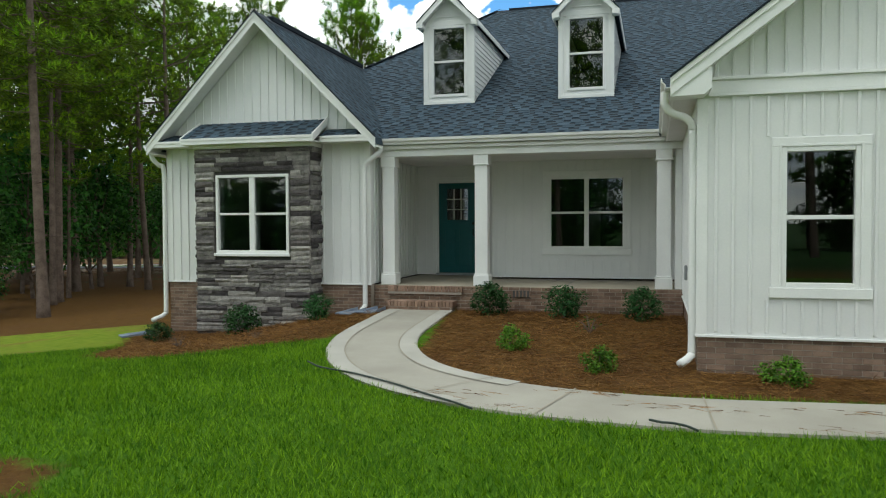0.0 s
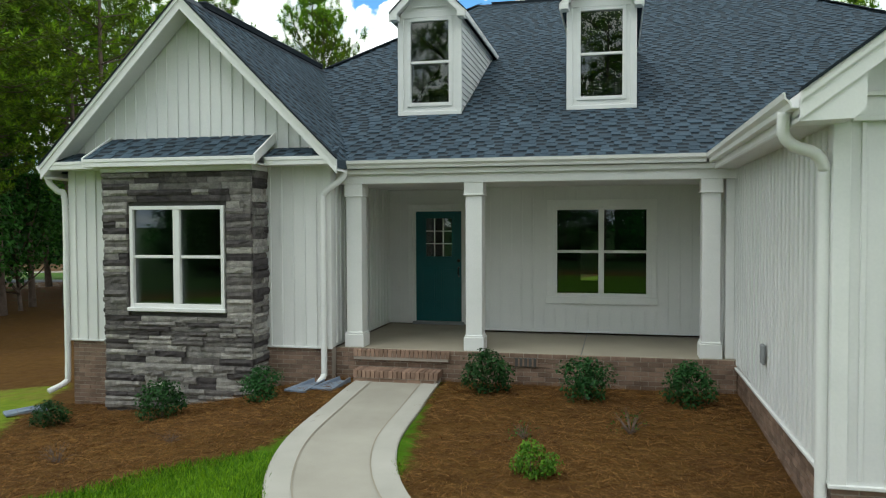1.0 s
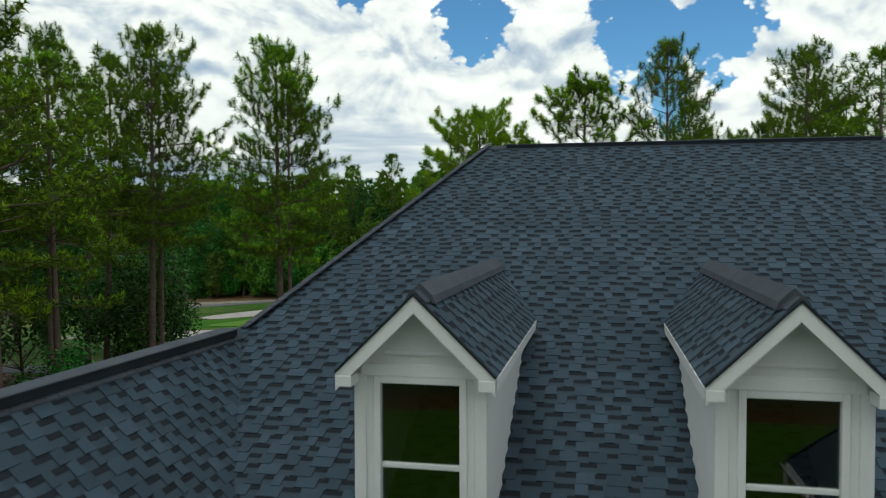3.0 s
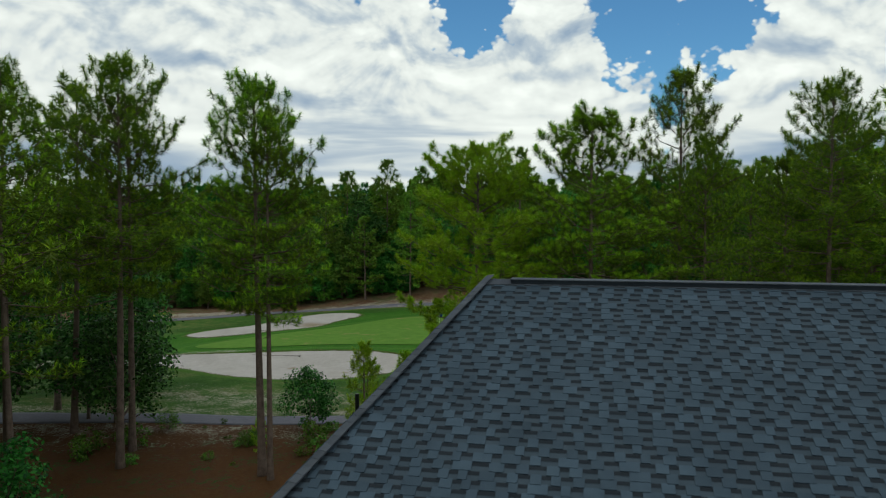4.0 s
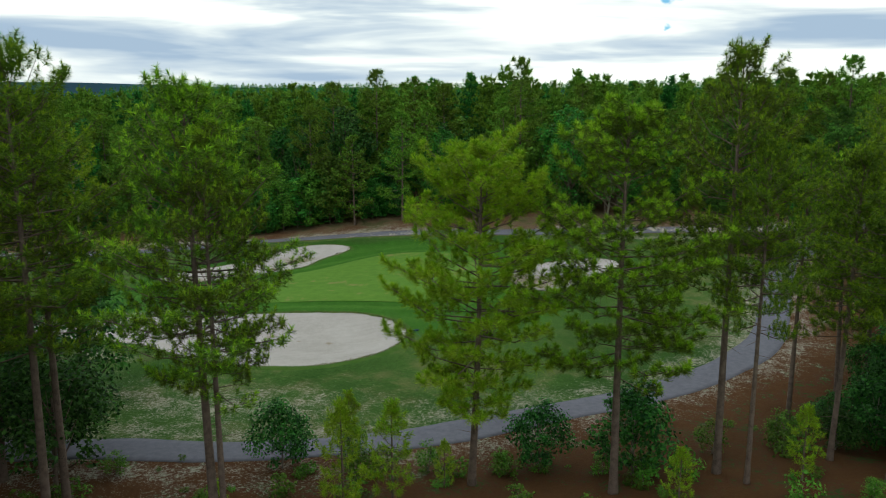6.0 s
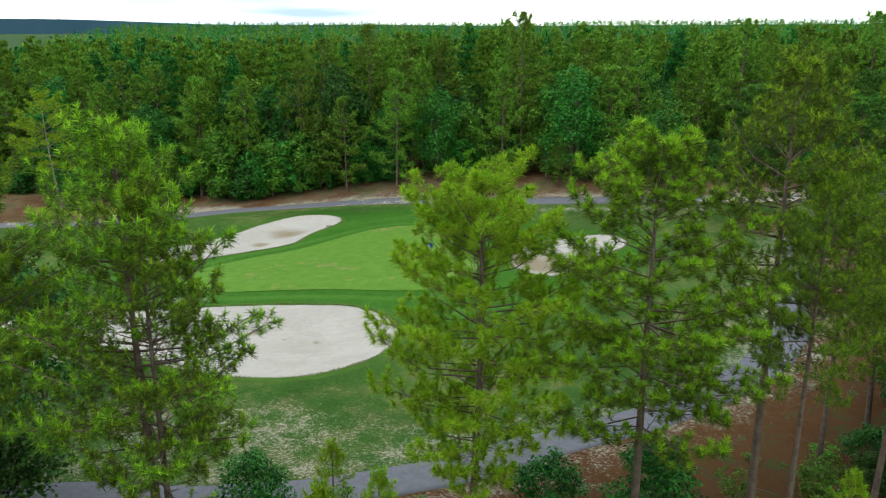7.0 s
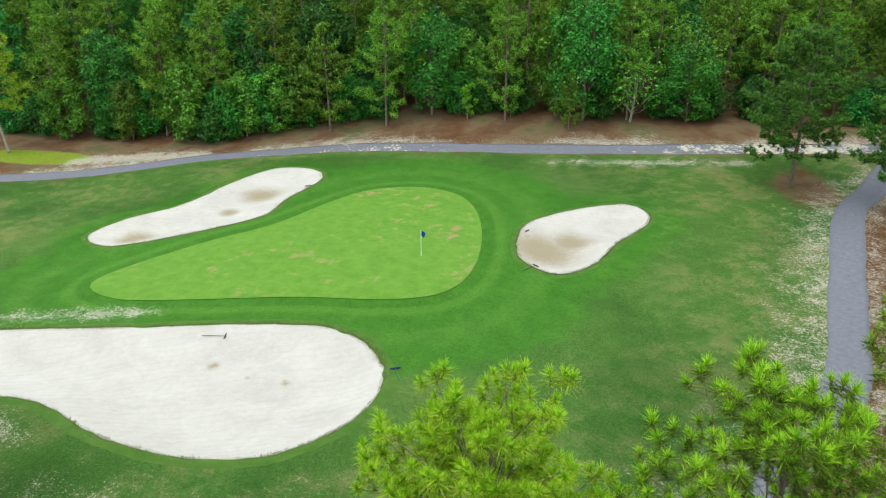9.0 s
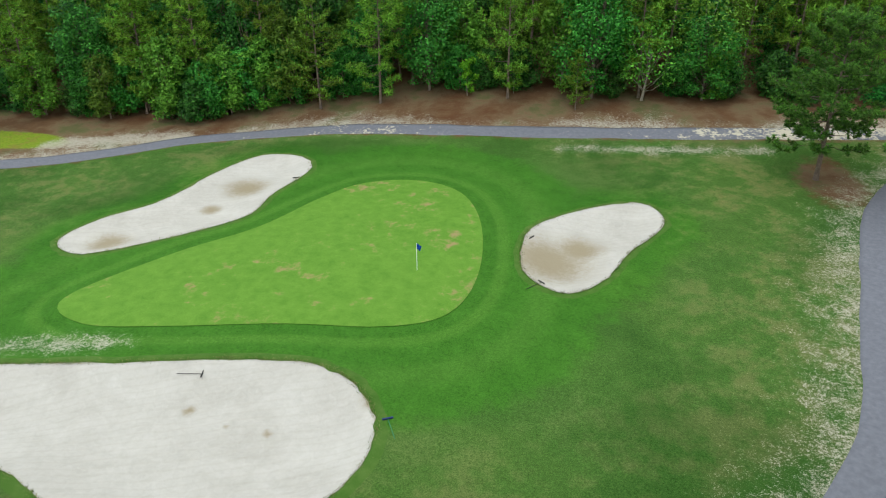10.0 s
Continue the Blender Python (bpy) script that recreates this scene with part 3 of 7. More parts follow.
def spaced(core0, core1, step, far0, far1):
    a = list(np.arange(core0, core1 + step / 2, step))
    lo, s = [core0], step
    while lo[-1] > far0:
        s *= 1.35
        lo.append(lo[-1] - s)
    hi, s = [core1], step
    while hi[-1] < far1:
        s *= 1.35
        hi.append(hi[-1] + s)
    return np.array(sorted(set(lo[1:])) + a + hi[1:])


def make_ground():
    xs, ys = spaced(-70, 28, 0.6, -2400, 2400), spaced(-6, 136, 0.6, -900, 3200)
    X, Y = np.meshgrid(xs, ys)
    x, y = X.ravel(), Y.ravel()
    z = lie(x, y)
    for poly in (BUNKER_LONG, BUNKER_ROUND, BUNKER_BIG):
        z -= 0.25 * ease(inside_distance(x, y, poly), 0.3, 1.5)
    z -= 0.1 * ease(inside_distance(x, y, GREEN), 0.5, 1.6)
    me = bpy.data.meshes.new("ground")
    nx, ny = len(xs), len(ys)
    idx = np.arange(nx * ny).reshape(ny, nx)
    quads = np.stack([idx[:-1, :-1], idx[:-1, 1:], idx[1:, 1:], idx[1:, :-1]], -1).reshape(-1, 4)
    me.from_pydata(np.stack([x, y, z], 1).tolist(), [], quads.tolist())
    me.polygons.foreach_set("use_smooth", [True] * len(me.polygons))
    me.materials.append(GROUND)
    near = np.array([(p.x, p.y) for p in spline([(a, b, 0) for a, b in NEAR_TRAIL], 6)])
    far = np.array([(p.x, p.y) for p in spline([(a, b, 0) for a, b in FAR_TRAIL], 6)])
    yn = np.interp(x, near[:, 0], near[:, 1])
    yf = np.interp(x, far[:, 0], far[:, 1])
    golf = np.minimum(y - yn - 0.6, yf - y - 1.3)
    golf = np.where(x > 24, -9, golf)
    side = np.where((y > 78) & (x > 2), np.interp(y, near[:, 1], near[:, 0]) - x - 0.6, 99)
    golf = np.minimum(golf, side)
    golf = np.minimum(golf, 2.2 * (np.hypot((x - 12.8) / 2.6, (y - 110.8) / 4.6) - 1))
    collar = np.maximum.reduce([inside_distance(x, y, GREEN) + 9.0, inside_distance(x, y, BUNKER_LONG) + 3.0, inside_distance(x, y, BUNKER_ROUND) + 3.0])
    near_d = np.where(y > 70, np.abs(np.interp(y, near[:, 1], near[:, 0]) - x), np.abs(y - yn) * 0.75)
    bare = np.maximum.reduce([np.where(y > 70, 0.34, 0.26) - np.abs(near_d - 1.9) / np.where(y > 70, 6.5, 5.0), 0.62 - np.abs(y - yf - 1.6) / 3.4 - 0.5 * ease(np.sin(x * 0.23 + 0.8 * np.sin(x * 0.11)), -0.2, 0.7), 0.55 - np.abs(y - yf + 3.4) / 1.6 - ease(np.abs(x + 1.0), 9, 13) * 1.5, 1.0 - np.abs(y - 112.0 - 0.27 * (x + 63.0)) / 2.4 - ease(np.abs(x + 57.0), 6.5, 9.5) * 1.8, 0.55 - np.abs(inside_distance(x, y, BUNKER_BIG) + 2.2) / 2.0 - ease(-x, 38, 30) * 1.2])
    scrub = 1.0 - np.hypot((x + 24) / 9, (y - 58.5) / 3.2)
    bare = np.maximum(bare, scrub * 0.45)
    bare = np.where(y < 44, -3, bare)
    bare = np.where((x > 20) & (y < 120), -2, bare)
    bare = np.where((y > 133) | (x > 40), -3, bare)
    lawn = np.minimum(-inside_distance(x, y, BED_LEFT), -inside_distance(x, y, BED_RIGHT))
    lawn = np.minimum(lawn, 16.0 - y + 0.35 * (x + 10) * (x < -10))
    lawn = np.minimum(lawn, np.hypot(x + 4.5, y - 4.2) - 0.6)
    lawn = np.minimum(lawn, y + 7.0)
    lawn = np.maximum(lawn, np.minimum.reduce([46.6 + 0.5 * (x - 1.5) - y, y - 21, x + 6]) * 0.6)
    lawn = np.maximum(lawn, 1.2 - 1.2 * np.hypot((x + 69.5) / 7.5, (y - 112.4) / 2.4))
    for name, v in (("golf", golf), ("collar", collar), ("bare", bare), ("lawn", np.clip(lawn, -4, 4)), ("sere", np.maximum(ease(-x, 8.2, 10.0) * ease(y, 8.5, 11) * 0.8, ease(y, 30, 34) * 0.7)), ("wild", ease(y, 30, 44)), ("bank", ease(y, 100, 114)), ("deep", np.maximum.reduce([ease(y, 145, 175), ease(np.abs(x + 20), 110, 160), ease(-y, 7, 13)])), ("ring", -inside_distance(x, y, GREEN))):
        me.attributes.new(name, "FLOAT", "POINT").data.foreach_set("value", np.asarray(v, np.float32))
    return tagged(new("ground", me), "lawn, pine straw, red soil and golf turf", "ground", kind="structure")


make_ground()


def shade_attribute(ob, name, fn):
    me = ob.data
    co = np.empty(len(me.vertices) * 3, np.float32)
    me.vertices.foreach_get("co", co)
    co = co.reshape(-1, 3)
    me.attributes.new(name, "FLOAT", "POINT").data.foreach_set("value", np.asarray(fn(co[:, 0], co[:, 1]), np.float32))


RINGS = tuple(1 - 0.025 * k for k in range(8)) + tuple(0.8 - 0.08 * k for k in range(1, 10))
for poly, label, wet in ((BUNKER_LONG, "long curved sand bunker of pale raked sand", [(-45.0, 92.6, 2.3), (-38.2, 104.2, 2.6), (-39.6, 99.6, 1.2)]), (BUNKER_ROUND, "kidney-shaped sand bunker with a damp tan patch", [(-10.4, 93.8, 4.3), (-8.2, 96.2, 2.4)]), (BUNKER_BIG, "broad pale sand bunker beside the green", [(-28.9, 74.5, 0.55), (-23.8, 73.6, 0.5), (-26.2, 73.8, 0.4), (-18.6, 76.2, 1.0)])):
    b = thing("sand_bunker", patch(poly, 0.05, RINGS, 0.05), SAND, label, "sand bunker", "bunkers round the green", "structure", True)
    shade_attribute(b, "damp", lambda x, y, w=wet: np.max([1.15 - np.hypot(x - a, y - c) / r for a, c, r in w], axis=0))
LIP = plain("bunker_lip_turf", (0.042, 0.115, 0.013), (0.098, 0.165, 0.036), 1.2, 22, 0.95, 0.9, 0.1, bump_dist=0.05)


def lip(poly, rise):
    """A rough turf edge round a bunker, higher than the sand."""
    bm = bmesh.new()
    n = len(poly)
    rows = []
    for i in range(n):
        p, q = Vector(poly[i]), Vector(poly[(i + 1) % n]) - Vector(poly[i - 1])
        out = Vector((q.y, -q.x)).normalized()
        if float(inside_distance(np.array([p.x + out.x * 0.2]), np.array([p.y + out.y * 0.2]), poly)[0]) > 0:
            out = -out
        k = rise * (1.0 + 0.7 * noise.noise((p.x * 0.35, p.y * 0.35, 5)))
        j = 0.12 * noise.noise((p.x * 0.9, p.y * 0.9, 8)) + 0.16 * noise.noise((p.x * 2.7, p.y * 2.7, 3))
        rows.append([bm.verts.new((p.x + out.x * (d + j), p.y + out.y * (d + j), height(p.x + out.x * d, p.y + out.y * d) + z)) for d, z in ((0.75, -0.04), (0.4, 0.5 * k), (0.12, k), (-0.03, 0.7 * k), (-0.12, 0.03))])
    for i in range(n):
        a, b = rows[i], rows[(i + 1) % n]
        for k in range(4):
            bm.faces.new((a[k], b[k], b[k + 1], a[k + 1]))
    bmesh.ops.recalc_face_normals(bm, faces=bm.faces)
    return bm


for poly, rise in ((BUNKER_LONG, 0.02), (BUNKER_ROUND, 0.02), (BUNKER_BIG, 0.10)):
    thing("bunker_lip", lip(poly, rise), LIP, "ragged turf lip round the bunker", "turf edge", "bunker edges", "structure", True)
thing("putting_green", patch(GREEN, 0.04, (1.0, 0.96, 0.88, 0.78, 0.65, 0.5, 0.35, 0.2)), PUTTING, "closely mown light green putting surface", "putting green", kind="structure", smooth_faces=True)
near_line, far_line = spline([(a, b, 0) for a, b in NEAR_TRAIL], 8), spline([(a, b, 0) for a, b in FAR_TRAIL], 8)
ob = thing("cart_path", ribbon(near_line, 2.5, 0.03, 6, 0.2, 0.12), TRAIL, "grey asphalt cart path with sandy verges", "path", kind="structure", smooth_faces=True)
shade_attribute(ob, "dust", lambda x, y: 0.0 * x - 0.25)
ob = thing("cart_path", ribbon(far_line, 2.3, 0.03, 6, 0.2, 0.15), TRAIL, "asphalt cart path half buried in drifted white sand", "path", kind="structure", smooth_faces=True)
shade_attribute(ob, "dust", lambda x, y: 0.25 + 0.25 * np.sin(x * 0.13) - 0.3 * ease(-x, 20, 45) * (1 - ease(-x, 50, 60)))

# ---- house ----
house = root("house", "white one-storey farmhouse with slate shingle roof and stone bay", "house", (-3, 20, 0))
house.location = (0, 0, 0)
FLOOR = 0.66
rng = random.Random(5)


def wedge_slab(points, thick=0.12):
    """A roof slab under a flat outline given anticlockwise from above."""
    return prism(points, (0, 0, -thick))


def poly_span(poly, v):
    """Where a level line at v crosses a convex outline."""
    us = []
    n = len(poly)
    for i in range(n):
        (u0, v0), (u1, v1) = poly[i], poly[(i + 1) % n]
        if (v0 <= v < v1) or (v1 <= v < v0):
            us.append(u0 + (v - v0) / (v1 - v0) * (u1 - u0))
    return (min(us), max(us)) if len(us) >= 2 else None


TAB_MESH = []


def tab_mesh():
    if not TAB_MESH:
        bm = bmesh.new()
        tab(bm, Vector((0, 0, 0)), Vector((1, 0, 0)), Vector((0, 1, 0)), Vector((0, 0, 1)), 0, 1, 0, 1, 1)
        me = bpy.data.meshes.new("shingle")
        bm.to_mesh(me)
        bm.free()
        me.materials.append(SHINGLE_PIECE)
        TAB_MESH.append(me)
    return TAB_MESH[0]


def tab(bm, o, u, v, n, u0, u1, v0, v1, lift):
    lo, hi = 1.0 * lift, 0.35 * lift
    p = lambda a, b, c: bm.verts.new(o + u * a + v * b + n * c)
    b0, b1, t0, t1, s0, s1 = p(u0, v0, 0), p(u1, v0, 0), p(u0, v0, lo), p(u1, v0, lo), p(u0, v1, hi), p(u1, v1, hi)
    bm.faces.new((t0, t1, s1, s0))
    bm.faces.new((b0, b1, t1, t0))
    bm.faces.new((b0, t0, s0))
    bm.faces.new((b1, s1, t1))


def shingled(roof, points, o, u, seed, single=None, course=0.145):
    """Lays shingle tabs on a flat roof face. points: its outline; u: along the eave; single: which tabs become objects of their own."""
    r = random.Random(seed)
    o, u = Vector(o), Vector(u).normalized()
    P = [Vector(p) for p in points]
    n = (P[1] - P[0]).cross(P[2] - P[0]).normalized()
    if n.z < 0:
        n = -n
    v = n.cross(u).normalized()
    if v.z < 0:
        v = -v
    poly = [((p - o).dot(u), (p - o).dot(v)) for p in P]
    vmin, vmax = min(q[1] for q in poly), max(q[1] for q in poly)
    bm, dark = bmesh.new(), bmesh.new()
    lone = 0
    turn = Matrix((u, v, n)).transposed().to_4x4()
    for k in range(int((vmax - vmin) / course) + 1):
        v0 = vmin + k * course
        span = poly_span(poly, v0 + course * 0.5)
        if not span:
            continue
        a, end = span
        a -= r.random() * 0.3
        while a < end:
            w = r.choice((0.10, 0.12, 0.14, 0.17, 0.22))
            g = r.choice((0.11, 0.14, 0.17, 0.2))
            u0, u1 = max(a, span[0]), min(a + w, end)
            v1 = min(v0 + course + 0.012, vmax)
            if u1 - u0 > 0.03:
                at = o + u * u0 + v * v0
                if single and lone < 300 and single(at):
                    piece = new("shingle", tab_mesh())
                    piece.parent = roof
                    piece.matrix_local = Matrix.Translation(at + n * 0.003) @ turn @ Matrix.Diagonal((u1 - u0, v1 - v0, 0.011, 1))
                    lone += 1
                else:
                    tab(bm, o + n * 0.003, u, v, n, u0, u1, v0, v1, 0.011)
            # dark quads paint the printed shadow band and the shade in each slot
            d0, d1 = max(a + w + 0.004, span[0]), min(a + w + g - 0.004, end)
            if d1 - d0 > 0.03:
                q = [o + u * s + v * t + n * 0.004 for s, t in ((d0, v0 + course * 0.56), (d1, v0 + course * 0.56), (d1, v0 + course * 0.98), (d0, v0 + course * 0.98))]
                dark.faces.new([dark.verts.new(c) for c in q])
            a += w + g
    tagged(part("shingle_course", bm, SHINGLE_TAB, roof), kind="stuff")
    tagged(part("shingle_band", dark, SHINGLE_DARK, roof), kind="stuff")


PITCH = 0.478
EAVE_Y, EAVE_Z = 14.14, 3.45
RIDGE_Y = 25.45
RIDGE_Z = EAVE_Z + PITCH * (RIDGE_Y - EAVE_Y)
LEFT_X, GABLE_X, GABLE_PITCH = -9.88, -7.45, 1.02
GABLE_Z = EAVE_Z + GABLE_PITCH * (GABLE_X - LEFT_X)
VALLEY_Y = EAVE_Y + (GABLE_Z - EAVE_Z) / PITCH
RAKE_Y = 13.6
RIDGE_L, RIDGE_R = -5.1, 2.5
HIP_X, HIP_Y = -10.3, 34.9
main = lambda x, y: (x, y, EAVE_Z + PITCH * (y - EAVE_Y))
WING_X, WING_RIDGE, WING_Z0, WING_PITCH, WING_RAKE = 0.18, 4.6, 3.45, 0.74, 9.15
wing = lambda x, y: (x, y, WING_Z0 + WING_PITCH * (x - WING_X))
WING_Z = WING_Z0 + WING_PITCH * (WING_RIDGE - WING_X)

faces = {
    "main_roof": [main(-5.02, EAVE_Y), main(WING_X, EAVE_Y), main(4.75, 21.3), main(RIDGE_R, RIDGE_Y), main(RIDGE_L, RIDGE_Y), main(GABLE_X, VALLEY_Y)],
    "gable_roof_right": [(-5.02, RAKE_Y, EAVE_Z), (-5.02, EAVE_Y, EAVE_Z), (GABLE_X, VALLEY_Y, GABLE_Z), (GABLE_X, RAKE_Y, GABLE_Z)],
    "left_roof": [(LEFT_X, RAKE_Y, EAVE_Z), (GABLE_X, RAKE_Y, GABLE_Z), (GABLE_X, VALLEY_Y, GABLE_Z), (LEFT_X, VALLEY_Y, EAVE_Z)],
    "left_hip": [(LEFT_X, VALLEY_Y, EAVE_Z), (GABLE_X, VALLEY_Y, GABLE_Z), (RIDGE_L, RIDGE_Y, RIDGE_Z)],
    "back_hip": [(LEFT_X, VALLEY_Y, EAVE_Z), (RIDGE_L, RIDGE_Y, RIDGE_Z), (HIP_X, HIP_Y, EAVE_Z)],
    "wing_roof_left": [wing(WING_X, WING_RAKE), wing(WING_RIDGE, WING_RAKE), wing(WING_RIDGE, 21.1), wing(WING_X, EAVE_Y)],
}
for k, (name, pts) in enumerate(faces.items()):
    roof = part("roof_slope", wedge_slab(pts), SHINGLE_DECK, house, "slate grey-blue asphalt shingle roof slope")
    tilt = (Vector(pts[1]) - Vector(pts[0])).cross(Vector(pts[2]) - Vector(pts[0]))
    u = Vector((0, 0, 1)).cross(tilt)
    shingled(roof, pts, pts[0], u, 11 + k, (lambda p: p.y > 22.3 and -4.6 < p.x < 1.5) if name == "main_roof" else None)
for pts in ([(RIDGE_L, RIDGE_Y, RIDGE_Z), (RIDGE_R, RIDGE_Y, RIDGE_Z), (9.0, HIP_Y, EAVE_Z), (HIP_X, HIP_Y, EAVE_Z)],
            [(RIDGE_R, RIDGE_Y, RIDGE_Z), (4.75, 21.3, main(0, 21.3)[2]), (9.0, 17.0, 3.42), (9.0, HIP_Y, EAVE_Z)],
            [(WING_RIDGE, WING_RAKE, WING_Z), (9.15, WING_RAKE, 3.4), (9.15, 17.0, 3.4), (WING_RIDGE, 21.1, WING_Z)]):
    part("roof_slope", wedge_slab(pts), SHINGLE_DECK, house, "slate grey-blue asphalt shingle roof slope")


def caps(a, b, width, slope_l, slope_r, side, start=0.0):
    """Overlapping cap shingles along a ridge or hip from a to b, each lying over both slopes."""
    a, b = Vector(a), Vector(b)
    d = (b - a)
    length = d.length
    d.normalize()
    step = 0.14
    bm = bmesh.new()
    s = Vector(side).normalized()
    bend_l, bend_r = (s * -1 + Vector((0, 0, -slope_l))).normalized() * width, (s + Vector((0, 0, -slope_r))).normalized() * width
    for lift0, lift1, t0, t1 in ((0.034, 0.022, 0.0, 0.3),):
        up = Vector((0, 0, 1))
        pts = [up * lift0, up * lift0 + bend_l, up * lift0 + bend_r, d * t1 + up * lift1, d * t1 + up * lift1 + bend_l, d * t1 + up * lift1 + bend_r]
        low = [p - up * 0.012 for p in pts]
        q = [bm.verts.new(p) for p in pts + low]
        for f in ((0, 3, 4, 1), (0, 2, 5, 3), (0, 1, 7, 6), (0, 6, 8, 2), (1, 4, 10, 7), (2, 8, 11, 5)):
            bm.faces.new([q[i] for i in f])
    bmesh.ops.recalc_face_normals(bm, faces=bm.faces)
    me = bpy.data.meshes.new("ridge_cap")
    bm.to_mesh(me)
    bm.free()
    me.materials.append(RIDGE_CAP)
    strip = new("ridge")
    strip.parent = house
    k = start
    while k < length - 0.1:
        c = new("ridge_cap", me)
        c.parent = strip
        c.location = a + d * k + Vector((0, 0, rng.uniform(0, 0.004)))
        k += step
    return strip


caps((RIDGE_L, RIDGE_Y, RIDGE_Z - 0.012), (RIDGE_R, RIDGE_Y, RIDGE_Z - 0.012), 0.17, PITCH, PITCH, (0, 1, 0))
caps((GABLE_X, RAKE_Y + 0.02, GABLE_Z + 0.0), (GABLE_X, VALLEY_Y + 0.1, GABLE_Z + 0.0), 0.17, GABLE_PITCH, GABLE_PITCH, (1, 0, 0))
caps(main(GABLE_X, VALLEY_Y), main(RIDGE_L, RIDGE_Y), 0.15, 0.85, -0.1, (0.85, -0.5, 0))
caps(main(4.75, 21.3), main(RIDGE_R, RIDGE_Y), 0.15, -0.1, 0.6, (0.85, 0.5, 0))
# raised ridge vents
for x0, x1, y0, y1, z in ((-4.65, 2.2, RIDGE_Y - 0.14, RIDGE_Y + 0.14, RIDGE_Z), (GABLE_X - 0.11, GABLE_X + 0.11, 14.15, VALLEY_Y - 0.3, GABLE_Z + 0.02)):
    vent_strip = part("ridge_vent", boxes((x0, x1, y0, y1, z - 0.06, z + 0.014)), SHINGLE_DARK, house, "dark ridge vent strip")
    part("vent_cover", boxes((x0 - 0.012, x1 + 0.012, y0 - 0.012, y1 + 0.012, z + 0.015, z + 0.036), bevel=0.008), RIDGE_CAP, vent_strip, "cap shingles over the vent")
part("vent_pipe", tube(bmesh.new(), [(-8.5, 29.3, 4.9), (-8.5, 29.3, 5.95)], 0.045, 10), DARK_METAL, house, "black plumbing vent pipe")


# -- walls --
def battens(wall, x0, x1, z0, z1, y, step=0.183, skip=(), axis="x", top=None, proud=0.021):
    """Upright battens on a wall that faces -y, or, on axis y, on a wall that faces x."""
    k = x0 + step * 0.5
    while k < x1 - 0.03:
        t = top(k) if top else z1
        runs = [(z0, t)]
        for a, b, c, d in skip:
            if a - 0.02 < k < b + 0.02:
                runs = [r for lo, hi in runs for r in ((lo, min(hi, c)), (max(lo, d), hi)) if r[1] - r[0] > 0.03]
        for lo, hi in runs:
            if axis == "x":
                bm = boxes((k - 0.019, k + 0.019, y - proud, y + 0.002, lo, hi), bevel=0.004)
            elif axis == "+x":
                bm = boxes((y - 0.002, y + 0.021, k - 0.019, k + 0.019, lo, hi), bevel=0.005)
            else:
                bm = boxes((y - 0.021, y + 0.002, k - 0.019, k + 0.019, lo, hi), bevel=0.005)
            part("batten", bm, WHITE_SIDING, wall)
        k += step


WALL_Y, STONE_Y, DOOR_Y, BACK_Y, WING_Y = 13.95, 13.5, 17.0, 16.2, 9.45
WL, WR, WG = -9.67, -5.25, 0.48
# left wing
bm = wall_front(WL, WR, 0.68, 3.40, WALL_Y, 0.14, [(-8.5, -6.6, 1.0, 2.95)])
wall = part("wall", bm, WHITE_SIDING, house, "white board-and-batten gable wall")
battens(wall, WL, -8.8, 0.68, 3.38, WALL_Y)
battens(wall, -6.3, WR, 0.68, 3.38, WALL_Y)
gable_top = lambda x: GABLE_Z - GABLE_PITCH * abs(x - GABLE_X) - 0.16
bm = prism([(WL - 0.2, WALL_Y + 0.02, 3.40), (WR + 0.15, WALL_Y + 0.02, 3.40), (GABLE_X, WALL_Y + 0.02, GABLE_Z - 0.06)], (0, 0.12, 0))
wall = part("gable", bm, WHITE_SIDING, house, "white board-and-batten gable end")
battens(wall, WL, WR, 3.55, 0, WALL_Y + 0.02, top=gable_top)
wall = part("wall", boxes((WR - 0.14, WR, WALL_Y + 0.14, DOOR_Y + 0.14, 0.68, 3.4)), WHITE_SIDING, house, "white board-and-batten side wall of the porch")
battens(wall, WALL_Y + 0.15, DOOR_Y, 0.72, 3.13, WR, axis="+x")
wall = part("wall", boxes((WL, WL + 0.14, WALL_Y + 0.14, HIP_Y - 0.4, 0.68, 3.4)), WHITE_SIDING, house, "white board-and-batten side wall")
battens(wall, WALL_Y + 0.15, 22, 0.7, 3.38, WL, axis="-x")
# porch walls
wall = part("wall", wall_front(WR, -3.32, 0.68, 3.2, DOOR_Y, 0.14, [(-4.80, -3.83, 0.70, 2.78)]), WHITE_SIDING, house, "white wall beside the front door")
battens(wall, WR, -4.95, 0.74, 3.13, DOOR_Y, 0.4, proud=0.009)
wall = part("wall", boxes((-3.32, -3.18, BACK_Y + 0.14, DOOR_Y + 0.14, 0.68, 3.2)), WHITE_SIDING, house)
wall = part("wall", wall_front(-3.32, WG, 0.70, 3.2, BACK_Y, 0.14, [(-2.14, -0.58, 1.30, 2.80)]), WHITE_SIDING, house, "white board-and-batten porch wall")
battens(wall, -3.32, WG, 0.74, 3.13, BACK_Y, 0.183, [(-2.32, -0.46, 1.08, 2.92)], proud=0.009)
